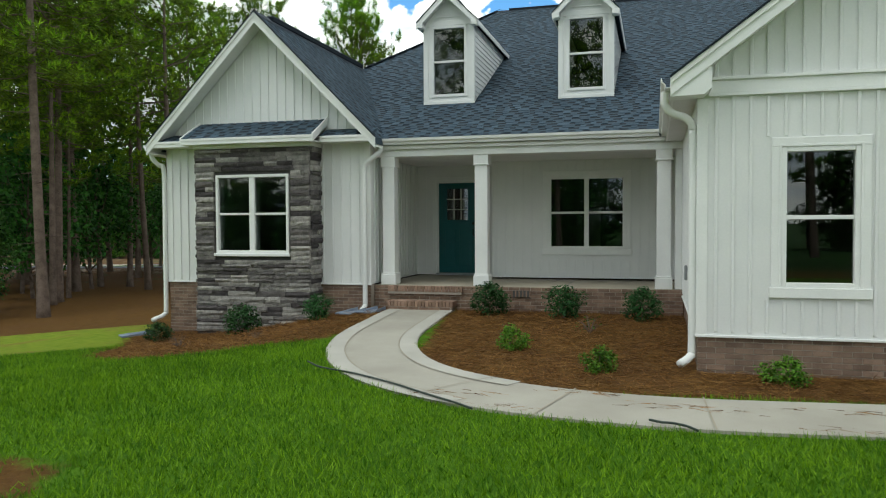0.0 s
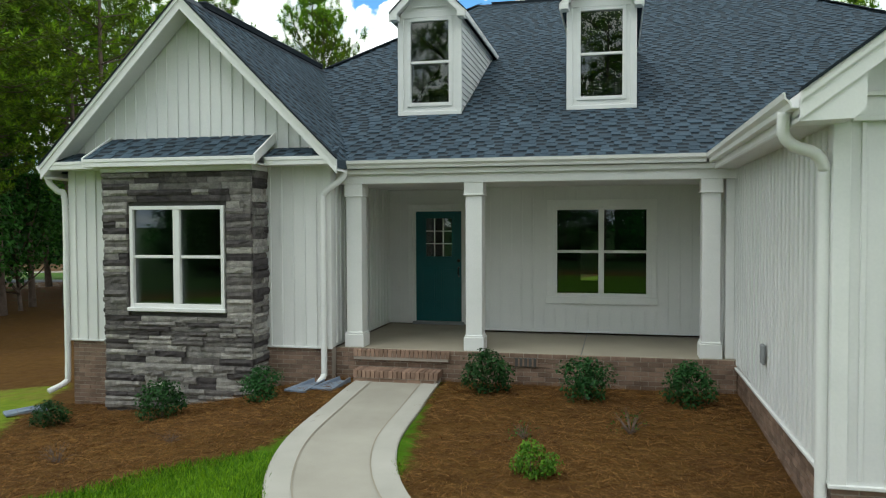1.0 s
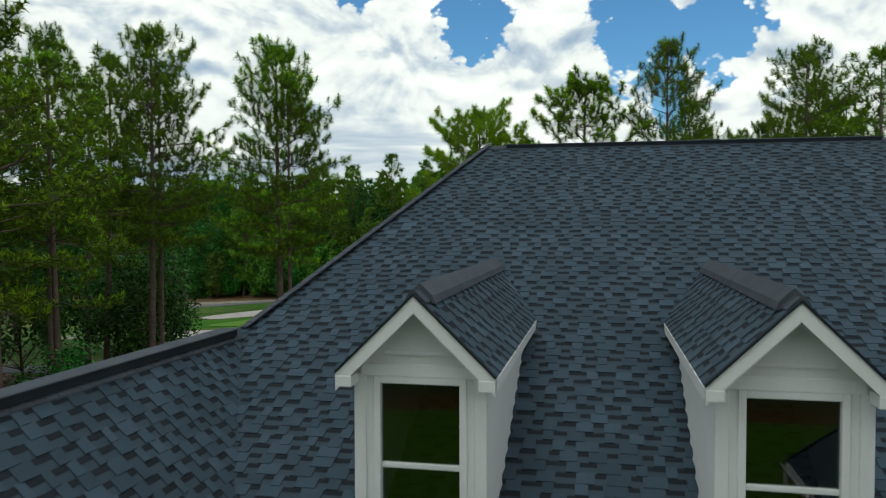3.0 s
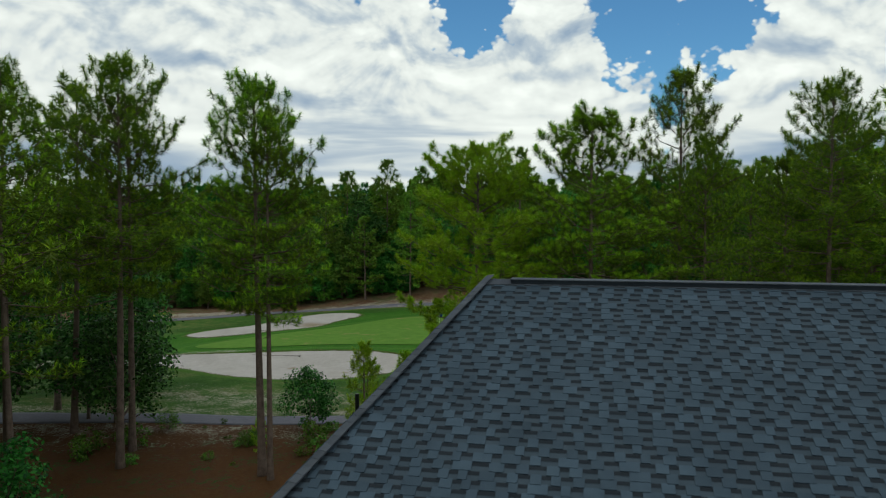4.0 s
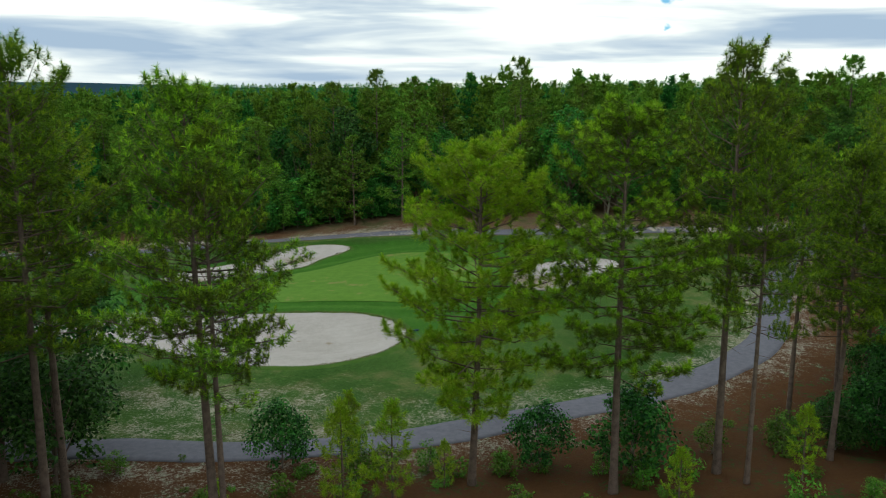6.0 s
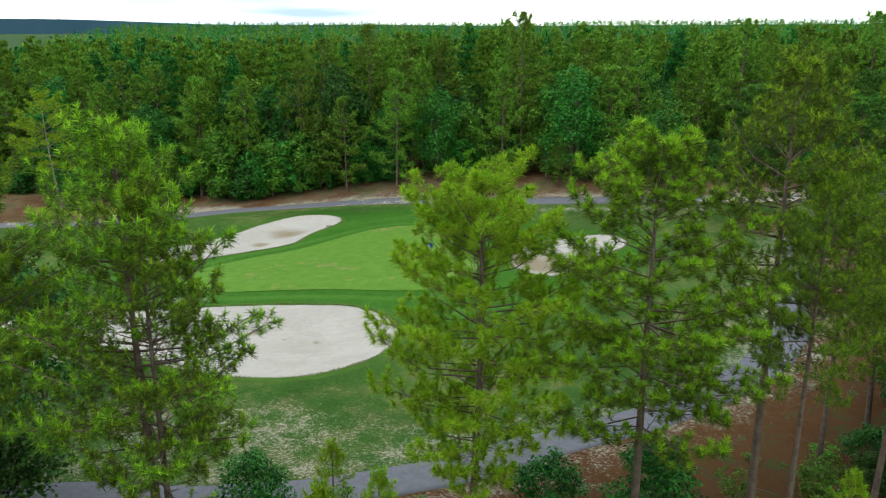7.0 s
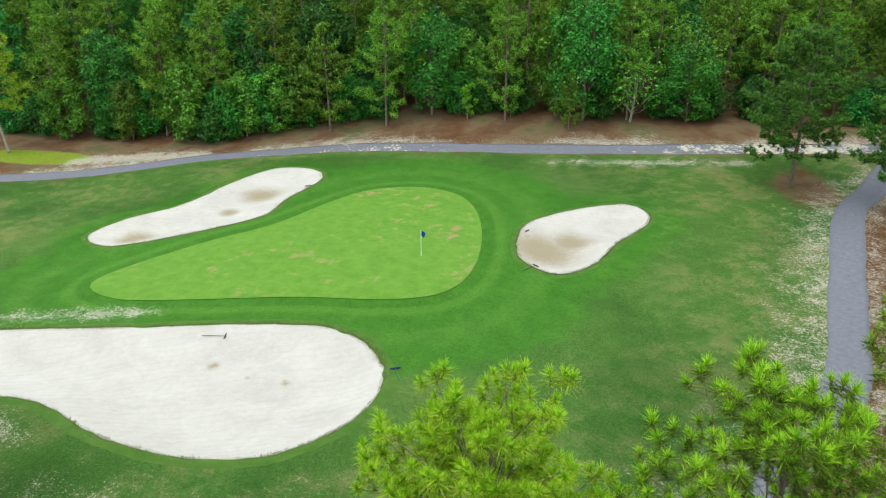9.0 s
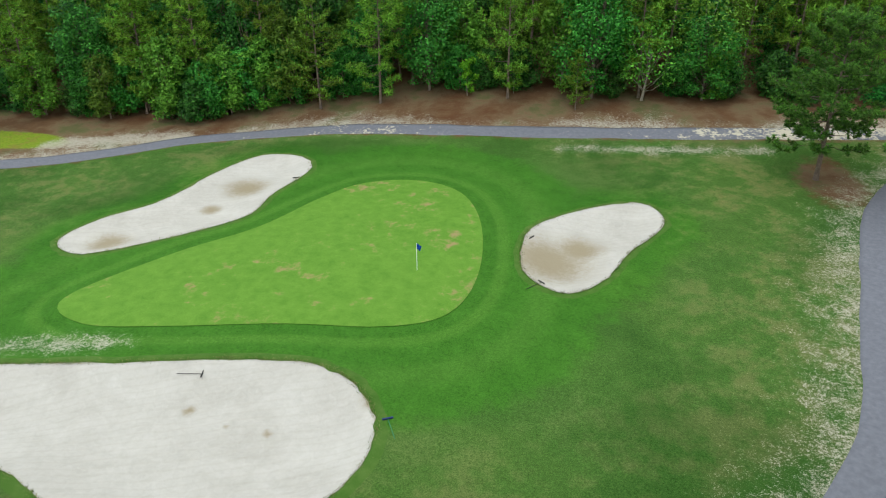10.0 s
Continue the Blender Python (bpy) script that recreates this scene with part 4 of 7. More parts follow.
# right wing
wall = part("wall", boxes((WG, WG + 0.14, WING_Y + 0.14, BACK_Y + 0.14, 0.55, 3.4)), WHITE_SIDING, house, "white board-and-batten side wall of the wing")
battens(wall, WING_Y + 0.16, BACK_Y, 0.6, 3.36, WG, axis="-x")
wall = part("wall", wall_front(WG, 8.72, 0.53, 3.30, WING_Y, 0.14, [(1.36, 2.16, 1.10, 2.67), (5.4, 6.2, 1.10, 2.67)]), WHITE_SIDING, house, "white board-and-batten front wall of the wing")
battens(wall, WG + 0.1, 8.72, 0.58, 3.26, WING_Y, 0.183, [(1.24, 2.28, 0.96, 2.79), (5.28, 6.32, 0.96, 2.79)])
bm = prism([(WG, WING_Y + 0.02, 3.30), (8.72, WING_Y + 0.02, 3.30), (8.72, WING_Y + 0.02, 3.55), (WING_RIDGE, WING_Y + 0.02, WING_Z - 0.14), (WG, WING_Y + 0.02, 3.55)], (0, 0.12, 0))
wall = part("gable", bm, WHITE_SIDING, house, "white board-and-batten gable end of the wing")
battens(wall, WG + 0.1, 8.72, 3.46, 0, WING_Y + 0.02, 0.183, top=lambda x: WING_Z - WING_PITCH * abs(x - WING_RIDGE) - 0.17)
for dims in ((8.58, 8.72, WING_Y + 0.14, HIP_Y - 0.4, 0.5, 3.4), (WL, 8.72, HIP_Y - 0.54, HIP_Y - 0.4, 0.5, 3.4)):
    part("wall", boxes(dims), WHITE_SIDING, house, "white siding wall")

# -- trim --
trim_list = [
    (WL - 0.02, WL + 0.10, WALL_Y - 0.022, WALL_Y, 0.68, 3.40), (WR - 0.10, WR + 0.022, WALL_Y - 0.022, WALL_Y, 0.68, 3.40),
    (WR, WR + 0.022, WALL_Y, WALL_Y + 0.1, 0.68, 3.4),
    (WG - 0.022, WG + 0.10, WING_Y - 0.022, WING_Y, 0.53, 3.30), (WG - 0.022, WG, WING_Y, WING_Y + 0.10, 0.53, 3.38),
    (WG + 0.1, 8.72, WING_Y - 0.05, WING_Y + 0.02, 3.26, 3.30), (WG - 0.02, 8.72, WING_Y - 0.035, WING_Y + 0.02, 3.30, 3.44), (WG - 0.02, 8.72, WING_Y - 0.06, WING_Y + 0.02, 3.44, 3.475),
    (WG - 0.03, 8.74, WING_Y - 0.03, WING_Y, 0.515, 0.545), (WG - 0.03, WG, WING_Y, BACK_Y, 0.535, 0.565),
    (WL - 0.03, -8.74, WALL_Y - 0.03, WALL_Y, 0.665, 0.695), (-6.28, WR + 0.03, WALL_Y - 0.03, WALL_Y, 0.665, 0.695),
    (-3.34, WG, BACK_Y - 0.02, BACK_Y, 0.695, 0.725), (-3.345, -3.30, BACK_Y - 0.022, BACK_Y + 0.1, 0.70, 3.13),
]
for d in trim_list:
    part("trim_board", boxes(d, bevel=0.004), WHITE_TRIM, house)


def rake(x0, z0, x1, z1, y, drop=0.2):
    """A sloped fascia board with a shadow strip under a roof edge that faces -y."""
    part("rake_board", prism([(x0, y, z0), (x1, y, z1), (x1, y, z1 - drop), (x0, y, z0 - drop)], (0, 0.03, 0)), WHITE_TRIM, house)
    part("shingle_edge", prism([(x0, y - 0.035, z0 + 0.006), (x1, y - 0.035, z1 + 0.006), (x1, y - 0.035, z1 + 0.034), (x0, y - 0.035, z0 + 0.034)], (0, 0.07, 0)), SHINGLE_DARK, house, "dark cut edge of the roof shingles")
    part("rake_trim", prism([(x0, y - 0.02, z0 + 0.005), (x1, y - 0.02, z1 + 0.005), (x1, y - 0.02, z1 - 0.06), (x0, y - 0.02, z0 - 0.06)], (0, 0.02, 0)), WHITE_TRIM, house)
    part("soffit", prism([(x0, y + 0.03, z0 - 0.15), (x1, y + 0.03, z1 - 0.15), (x1, y + 0.03, z1 - 0.165), (x0, y + 0.03, z0 - 0.165)], (0, 0.34, 0)), SOFFIT, house)


rake(LEFT_X - 0.02, EAVE_Z - 0.01, GABLE_X, GABLE_Z - 0.01, RAKE_Y - 0.03, 0.2)
rake(-5.0, EAVE_Z - 0.01, GABLE_X, GABLE_Z - 0.01, RAKE_Y - 0.03, 0.2)
rake(WING_X - 0.02, WING_Z0 - 0.01, WING_RIDGE, WING_Z - 0.01, WING_RAKE - 0.03, 0.19)
rake(9.15, WING_Z0 - 0.01, WING_RIDGE, WING_Z - 0.01, WING_RAKE - 0.03, 0.19)
# boxed eave return at the wing corner
part("eave_return", prism([(WING_X - 0.02, WING_RAKE - 0.01, 3.24), (WING_X - 0.02, WING_RAKE - 0.01, 3.41), (0.60, WING_RAKE - 0.01, 3.71), (0.60, WING_RAKE - 0.01, 3.32), (0.52, WING_RAKE - 0.01, 3.25)], (0, 0.32, 0)), WHITE_TRIM, house)
for d in ((WING_X - 0.01, WG, 9.48, EAVE_Y + 0.1, 3.25, 3.265), (LEFT_X, WL, 13.62, HIP_Y, 3.25, 3.265)):
    part("soffit", boxes(d), SOFFIT, house, "flat white soffit")


def gutter(a, b, outward):
    """A K-style gutter between two points along its back top edge."""
    a, b, o = Vector(a), Vector(b), Vector(outward)
    up = Vector((0, 0, 1))
    prof = [(0, 0), (0, -0.115), (0.075, -0.115), (0.085, -0.075), (0.118, -0.045), (0.125, 0.0), (0.112, 0.0), (0.105, -0.04), (0.072, -0.07), (0.066, -0.104), (0.01, -0.104), (0.01, 0)]
    bm = bmesh.new()
    rows = [[bm.verts.new(p + o * q + up * h) for q, h in prof] for p in (a, b)]
    n = len(prof)
    for i in range(n):
        bm.faces.new((rows[0][i], rows[0][(i + 1) % n], rows[1][(i + 1) % n], rows[1][i]))
    bm.faces.new(rows[0]), bm.faces.new(list(reversed(rows[1])))
    bmesh.ops.recalc_face_normals(bm, faces=bm.faces)
    part("gutter", bm, WHITE_TRIM, house, "white aluminium gutter")


gutter((-5.12, EAVE_Y, 3.455), (WING_X - 0.12, EAVE_Y, 3.455), (0, -1, 0))
gutter((WING_X, EAVE_Y - 0.01, 3.45), (WING_X, WING_RAKE + 0.01, 3.45), (-1, 0, 0))
gutter((LEFT_X, RAKE_Y, 3.45), (LEFT_X, HIP_Y, 3.45), (-1, 0, 0))
part("fascia", boxes((WING_X - 0.004, WING_X + 0.02, WING_RAKE + 0.03, EAVE_Y, 3.24, 3.44)), WHITE_TRIM, house, "white eave board behind the gutter")
part("fascia", boxes((LEFT_X - 0.004, LEFT_X + 0.02, RAKE_Y + 0.03, HIP_Y, 3.24, 3.44)), WHITE_TRIM, house, "white eave board behind the gutter")
part("fascia", boxes((-5.1, WING_X, EAVE_Y, EAVE_Y + 0.03, 3.26, 3.40)), WHITE_TRIM, house)


def downspout(points):
    bm = tube(bmesh.new(), spline(points, 5), 0.047, 10)
    part("downspout", bm, WHITE_TRIM, house, "white corrugated downspout", True)


downspout([(-5.06, 14.05, 3.32), (-5.07, 14.0, 3.2), (-5.2, 13.9, 3.07), (-5.31, 13.87, 2.96), (-5.33, 13.87, 2.8), (-5.33, 13.87, 1.5), (-5.33, 13.87, 0.42), (-5.33, 13.85, 0.28), (-5.36, 13.72, 0.19)])
downspout([(0.11, 9.40, 3.34), (0.11, 9.42, 3.18), (0.19, 9.44, 3.09), (0.33, 9.47, 3.04), (0.41, 9.50, 2.94), (0.42, 9.52, 2.75), (0.42, 9.52, 1.5), (0.42, 9.52, 0.42), (0.40, 9.48, 0.28), (0.28, 9.32, 0.21)])
downspout([(-9.94, 13.8, 3.34), (-9.93, 13.8, 3.2), (-9.82, 13.85, 3.06), (-9.73, 13.9, 2.9), (-9.73, 13.9, 1.5), (-9.73, 13.9, 0.2), (-9.74, 13.85, 0.0), (-9.85, 13.6, -0.1)])

# -- porch --
part("porch_floor", boxes((WR, WG, 14.19, BACK_Y + 0.1, FLOOR - 0.12, FLOOR), (WR, -3.32, BACK_Y + 0.1, DOOR_Y + 0.05, FLOOR - 0.12, FLOOR), bevel=0.008), PORCH_SLAB, house, "smooth tan concrete porch floor")
part("porch_joint", boxes((-1.6, -1.585, 14.16, BACK_Y, FLOOR, FLOOR + 0.003)), DARK_METAL, house)
part("porch_ceiling", boxes((WR, WG, 14.5, DOOR_Y, 3.14, 3.18)), SOFFIT, house, "white beadboard porch ceiling")
part("porch_beam", boxes((WR, WG, 14.2, 14.5, 3.12, 3.40), bevel=0.006), WHITE_TRIM, house, "white boxed porch beam")
for cx in (-4.975, -3.14, 0.15):
    col = part("porch_column", boxes((cx - 0.122, cx + 0.122, 14.228, 14.472, FLOOR, 3.12), bevel=0.006), WHITE_TRIM, house, "square white porch column")
    part("column_base", boxes((cx - 0.15, cx + 0.15, 14.2, 14.5, FLOOR, FLOOR + 0.2), (cx - 0.138, cx + 0.138, 14.212, 14.488, FLOOR + 0.2, FLOOR + 0.23), bevel=0.008), WHITE_TRIM, col)
    part("column_capital", boxes((cx - 0.142, cx + 0.142, 14.208, 14.492, 2.95, 3.12), (cx - 0.152, cx + 0.152, 14.198, 14.502, 2.93, 2.955), bevel=0.006), WHITE_TRIM, col)


part("pilaster", boxes((WG - 0.14, WG - 0.023, 14.26, 14.44, FLOOR, 3.12), bevel=0.006), WHITE_TRIM, house, "narrow white half column against the wing")


# -- windows and door --
def window(x0, x1, z0, z1, y, cols, label, parent=house, trim=0.0, sill=0.0, frame_w=0.055, mull=0.09, rail=0.045, back=0.09):
    """Double-hung units side by side: a frame, meeting rails and one pane for each sash."""
    f = frame_w
    dims = [(x0, x0 + f, y - 0.025, y + back, z0, z1), (x1 - f, x1, y - 0.025, y + back, z0, z1), (x0 + f, x1 - f, y - 0.025, y + back, z0, z0 + f), (x0 + f, x1 - f, y - 0.025, y + back, z1 - f, z1)]
    win = part("window", boxes(*dims, bevel=0.005), WHITE_TRIM, parent, label)
    inner = (x1 - x0 - 2 * f - mull * (cols - 1)) / cols
    zm = (z0 + z1) / 2
    for c in range(cols):
        a = x0 + f + c * (inner + mull)
        if c:
            part("mullion", boxes((a - mull, a, y - 0.02, y + back, z0 + f, z1 - f), bevel=0.005), WHITE_TRIM, win)
        part("meeting_rail", boxes((a, a + inner, y + 0.01, y + 0.06, zm - rail / 2, zm + rail / 2), bevel=0.005), WHITE_TRIM, win)
        for lo, hi, yy in ((z0 + f, zm - rail / 2, y + 0.045), (zm + rail / 2, z1 - f, y + 0.03)):
            pane = part("pane", boxes((a - 0.004, a + inner + 0.004, yy, yy + 0.005, lo - 0.004, hi + 0.004)), GLASS, win, "clear window glass")
            pane.visible_shadow = False
    if trim:
        t = trim
        for board in ((x0 - t, x0, y - 0.03, y, z0, z1), (x1, x1 + t, y - 0.03, y, z0, z1), (x0 - t, x1 + t, y - 0.03, y, z1, z1 + t), (x0 - 0.03, x0, y - 0.036, y - 0.03, z0, z1 + 0.03), (x1, x1 + 0.03, y - 0.036, y - 0.03, z0, z1 + 0.03), (x0, x1, y - 0.036, y - 0.03, z1, z1 + 0.03), (x0 - t - 0.02, x1 + t + 0.02, y - 0.045, y, z0 - t - 0.01, z0)):
            part("casing", boxes(board, bevel=0.005), WHITE_TRIM, win)
    if sill:
        part("sill", boxes((x0 - 0.03, x1 + 0.03, y - 0.07, y + 0.02, z0 - sill, z0), bevel=0.01), WHITE_TRIM, win)
    return win


window(-2.14, -0.58, 1.30, 2.80, BACK_Y, 2, "white twin double-hung porch window", trim=0.11)
window(-8.28, -6.72, 1.28, 2.80, STONE_Y, 2, "white twin double-hung window in the stone bay", sill=0.06, mull=0.11, back=0.2)
window(1.36, 2.16, 1.10, 2.67, WING_Y, 1, "tall white double-hung window", trim=0.105)
window(5.4, 6.2, 1.10, 2.67, WING_Y, 1, "tall white double-hung window", trim=0.105)

# door: frame, leaf with nine lights, panels, handle
door = part("door", wall_front(-4.75, -3.88, 0.72, 2.75, DOOR_Y + 0.05, 0.045, [(-4.56 + 0.0, -4.07, 1.92, 2.62)]), TEAL, house, "teal panelled front door with nine small lights")
part("door_frame", boxes((-4.80, -4.75, DOOR_Y - 0.01, DOOR_Y + 0.12, 0.7, 2.80), (-3.88, -3.83, DOOR_Y - 0.01, DOOR_Y + 0.12, 0.7, 2.80), (-4.75, -3.88, DOOR_Y - 0.01, DOOR_Y + 0.12, 2.75, 2.80), (-4.88, -4.80, DOOR_Y - 0.03, DOOR_Y, 0.7, 2.88), (-3.83, -3.75, DOOR_Y - 0.03, DOOR_Y, 0.7, 2.88), (-4.80, -3.83, DOOR_Y - 0.03, DOOR_Y, 2.80, 2.88), bevel=0.004), WHITE_TRIM, door)
part("threshold", boxes((-4.80, -3.83, DOOR_Y - 0.05, DOOR_Y + 0.12, 0.665, 0.72), bevel=0.006), GREY_BOX, door)
for i in range(3):
    for j in range(3):
        a, c = -4.56 + i * 0.1633, 1.92 + j * 0.2333
        p = part("door_light", boxes((a, a + 0.1633, DOOR_Y + 0.07, DOOR_Y + 0.074, c, c + 0.2333)), GLASS, door, "small square door pane")
        p.visible_shadow = False
for i in (1, 2):
    part("muntin", boxes((-4.56 + i * 0.1633 - 0.009, -4.56 + i * 0.1633 + 0.009, DOOR_Y + 0.043, DOOR_Y + 0.068, 1.92, 2.62)), WHITE_TRIM, door)
    part("muntin", boxes((-4.56, -4.07, DOOR_Y + 0.045, DOOR_Y + 0.066, 1.92 + i * 0.2333 - 0.009, 1.92 + i * 0.2333 + 0.009)), WHITE_TRIM, door)
part("light_frame", boxes((-4.60, -4.56, DOOR_Y + 0.035, DOOR_Y + 0.05, 1.88, 2.66), (-4.07, -4.03, DOOR_Y + 0.035, DOOR_Y + 0.05, 1.88, 2.66), (-4.56, -4.07, DOOR_Y + 0.035, DOOR_Y + 0.05, 1.88, 1.92), (-4.56, -4.07, DOOR_Y + 0.035, DOOR_Y + 0.05, 2.62, 2.66), bevel=0.005), TEAL, door)
for a, b in ((-4.64, -4.36), (-4.27, -3.99)):
    part("door_panel", boxes((a, b, DOOR_Y + 0.038, DOOR_Y + 0.05, 0.88, 1.72), (a + 0.035, b - 0.035, DOOR_Y + 0.03, DOOR_Y + 0.05, 0.915, 1.685), bevel=0.006), TEAL, door)
part("door_handle", tube(bmesh.new(), [(-3.94, DOOR_Y + 0.05, 1.72), (-3.94, DOOR_Y - 0.01, 1.70), (-3.94, DOOR_Y - 0.02, 1.6), (-3.94, DOOR_Y + 0.05, 1.55)], 0.014, 8), DARK_METAL, door, "dark bronze handle set", True)
part("deadbolt", tube(bmesh.new(), [(-3.94, DOOR_Y + 0.05, 1.84), (-3.94, DOOR_Y + 0.02, 1.84)], 0.03, 12), DARK_METAL, door)

# unlit rooms behind the glass, their gloom put into dark wall colours
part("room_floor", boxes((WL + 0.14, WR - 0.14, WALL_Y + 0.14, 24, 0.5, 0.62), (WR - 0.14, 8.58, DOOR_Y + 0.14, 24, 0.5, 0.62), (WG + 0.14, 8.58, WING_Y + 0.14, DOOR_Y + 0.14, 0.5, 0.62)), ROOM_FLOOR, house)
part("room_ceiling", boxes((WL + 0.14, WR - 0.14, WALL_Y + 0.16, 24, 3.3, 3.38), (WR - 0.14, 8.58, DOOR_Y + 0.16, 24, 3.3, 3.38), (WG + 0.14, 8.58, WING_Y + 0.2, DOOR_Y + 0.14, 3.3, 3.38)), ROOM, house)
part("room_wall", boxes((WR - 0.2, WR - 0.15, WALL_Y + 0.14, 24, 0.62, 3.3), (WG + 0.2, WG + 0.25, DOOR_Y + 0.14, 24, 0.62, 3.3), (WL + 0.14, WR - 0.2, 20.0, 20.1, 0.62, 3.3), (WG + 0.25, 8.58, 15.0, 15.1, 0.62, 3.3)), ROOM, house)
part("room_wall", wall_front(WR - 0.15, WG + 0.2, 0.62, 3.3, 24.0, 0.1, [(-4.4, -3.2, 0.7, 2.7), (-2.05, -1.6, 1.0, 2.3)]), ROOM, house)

# -- stone bay --
bay_l, bay_r = -8.72, -6.28
bay = part("stone_bay", wall_front(bay_l + 0.03, bay_r - 0.03, -0.5, 3.36, STONE_Y + 0.03, 0.12, [(-8.28, -6.72, 1.22, 2.80)]), STONE_GAP, house, "bay clad in grey stacked ledgestone")
part("bay_side", boxes((bay_l + 0.03, bay_l + 0.12, STONE_Y + 0.15, WALL_Y, -0.5, 3.36), (bay_r - 0.12, bay_r - 0.03, STONE_Y + 0.15, WALL_Y, -0.5, 3.36)), STONE_GAP, house)


def rough_stone(seed):
    r = random.Random(seed)
    bm = bmesh.new()
    nx = 4
    grid = [[bm.verts.new((i / nx, (-0.46, -0.62, -0.54)[k] - 0.34 * r.random(), k / 2)) for i in range(nx + 1)] for k in range(3)]
    backs = [[bm.verts.new((i / nx, 0.5, k / 2)) for i in (0, nx)] for k in (0, 2)]
    for k in range(2):
        for i in range(nx):
            bm.faces.new((grid[k][i], grid[k][i + 1], grid[k + 1][i + 1], grid[k + 1][i]))
    bm.faces.new([backs[0][0], *grid[0][::1], backs[0][1]][::-1])
    bm.faces.new([backs[1][0], *grid[2], backs[1][1]])
    bm.faces.new([backs[0][0], grid[0][0], grid[1][0], grid[2][0], backs[1][0]])
    bm.faces.new([backs[0][1], backs[1][1], grid[2][nx], grid[1][nx], grid[0][nx]])
    bmesh.ops.recalc_face_normals(bm, faces=bm.faces)
    me = bpy.data.meshes.new("ledgestone")
    bm.to_mesh(me)
    bm.free()
    me.materials.append(LEDGESTONE)
    return me


STONES = [rough_stone(s) for s in range(8)]


def lay_stones(x0, x1, z0, z1, place, hole=None, seed=1):
    r = random.Random(seed)
    z = z0
    while z < z1 - 0.02:
        h = min(r.choice((0.07, 0.085, 0.095, 0.105)), z1 - z)
        runs = [(x0, x1)]
        if hole and z + h > hole[2] + 0.01 and z < hole[3] - 0.01:
            runs = [(x0, hole[0]), (hole[1], x1)]
        for a, b in runs:
            s = a
            while s < b - 0.01:
                w = r.uniform(0.2, 0.62)
                e = s + w if b - s - w > 0.16 else b
                st = new("ledgestone", r.choice(STONES))
                st.parent = bay
                st.matrix_local = place(s + 0.002, z + 0.002, e - s - 0.004, h - 0.004, r.uniform(0.05, 0.105))
                s = e
        z += h


lay_stones(bay_l, bay_r, -0.45, 3.31, lambda s, z, w, h, d: Matrix.Translation((s, STONE_Y + 0.035 - d * 0.15, z)) @ Matrix.Diagonal((w, d, h, 1)), (-8.32, -6.68, 1.21, 2.83), 3)
side = Matrix.Rotation(radians(90), 4, "Z")
lay_stones(STONE_Y + 0.02, WALL_Y, -0.45, 3.31, lambda s, z, w, h, d: Matrix.Translation((bay_r - 0.035 + d * 0.15, s, z)) @ side @ Matrix.Diagonal((w, d, h, 1)), None, 4)
side2 = Matrix.Rotation(radians(-90), 4, "Z")
lay_stones(-WALL_Y, -STONE_Y - 0.02, -0.45, 3.31, lambda s, z, w, h, d: Matrix.Translation((bay_l + 0.035 - d * 0.15, -s, z)) @ side2 @ Matrix.Diagonal((w, d, h, 1)), None, 5)
part("bay_frieze", boxes((bay_l - 0.04, bay_r + 0.04, STONE_Y - 0.05, WALL_Y, 3.31, 3.43), bevel=0.01), WHITE_TRIM, house)
# little roof over the bay, and the narrower returns beside it
for x0, x1, y0, z1 in ((-8.90, -6.12, 13.28, 3.87), (LEFT_X + 0.1, -8.90, 13.6, 3.66), (-6.12, -5.1, 13.6, 3.66)):
    z0 = 3.50
    pts = [(x0, y0, z0), (x1, y0, z0), (x1, WALL_Y + 0.02, z1), (x0, WALL_Y + 0.02, z1)]
    roof = part("bay_roof", prism(pts, (0, 0, -0.05)), SHINGLE_DECK, house, "small shingled pent roof")
    shingled(roof, pts, pts[0], (1, 0, 0), 40 + int(x1 * 10))
    part("fascia", boxes((x0, x1, y0 - 0.015, y0 + 0.015, z0 - 0.12, z0 - 0.005), (x0, x1, y0 - 0.025, y0, z0 - 0.05, z0), bevel=0.004), WHITE_TRIM, house)
    part("soffit", boxes((x0, x1, y0 + 0.015, WALL_Y, z0 - 0.12, z0 - 0.1)), SOFFIT, house)
for x in (-6.13, -8.92):
    part("bay_rake", prism([(x, 13.26, 3.52), (x, WALL_Y, 3.90), (x, WALL_Y, 3.75), (x, 13.26, 3.37)], (0.025, 0, 0)), WHITE_TRIM, house)

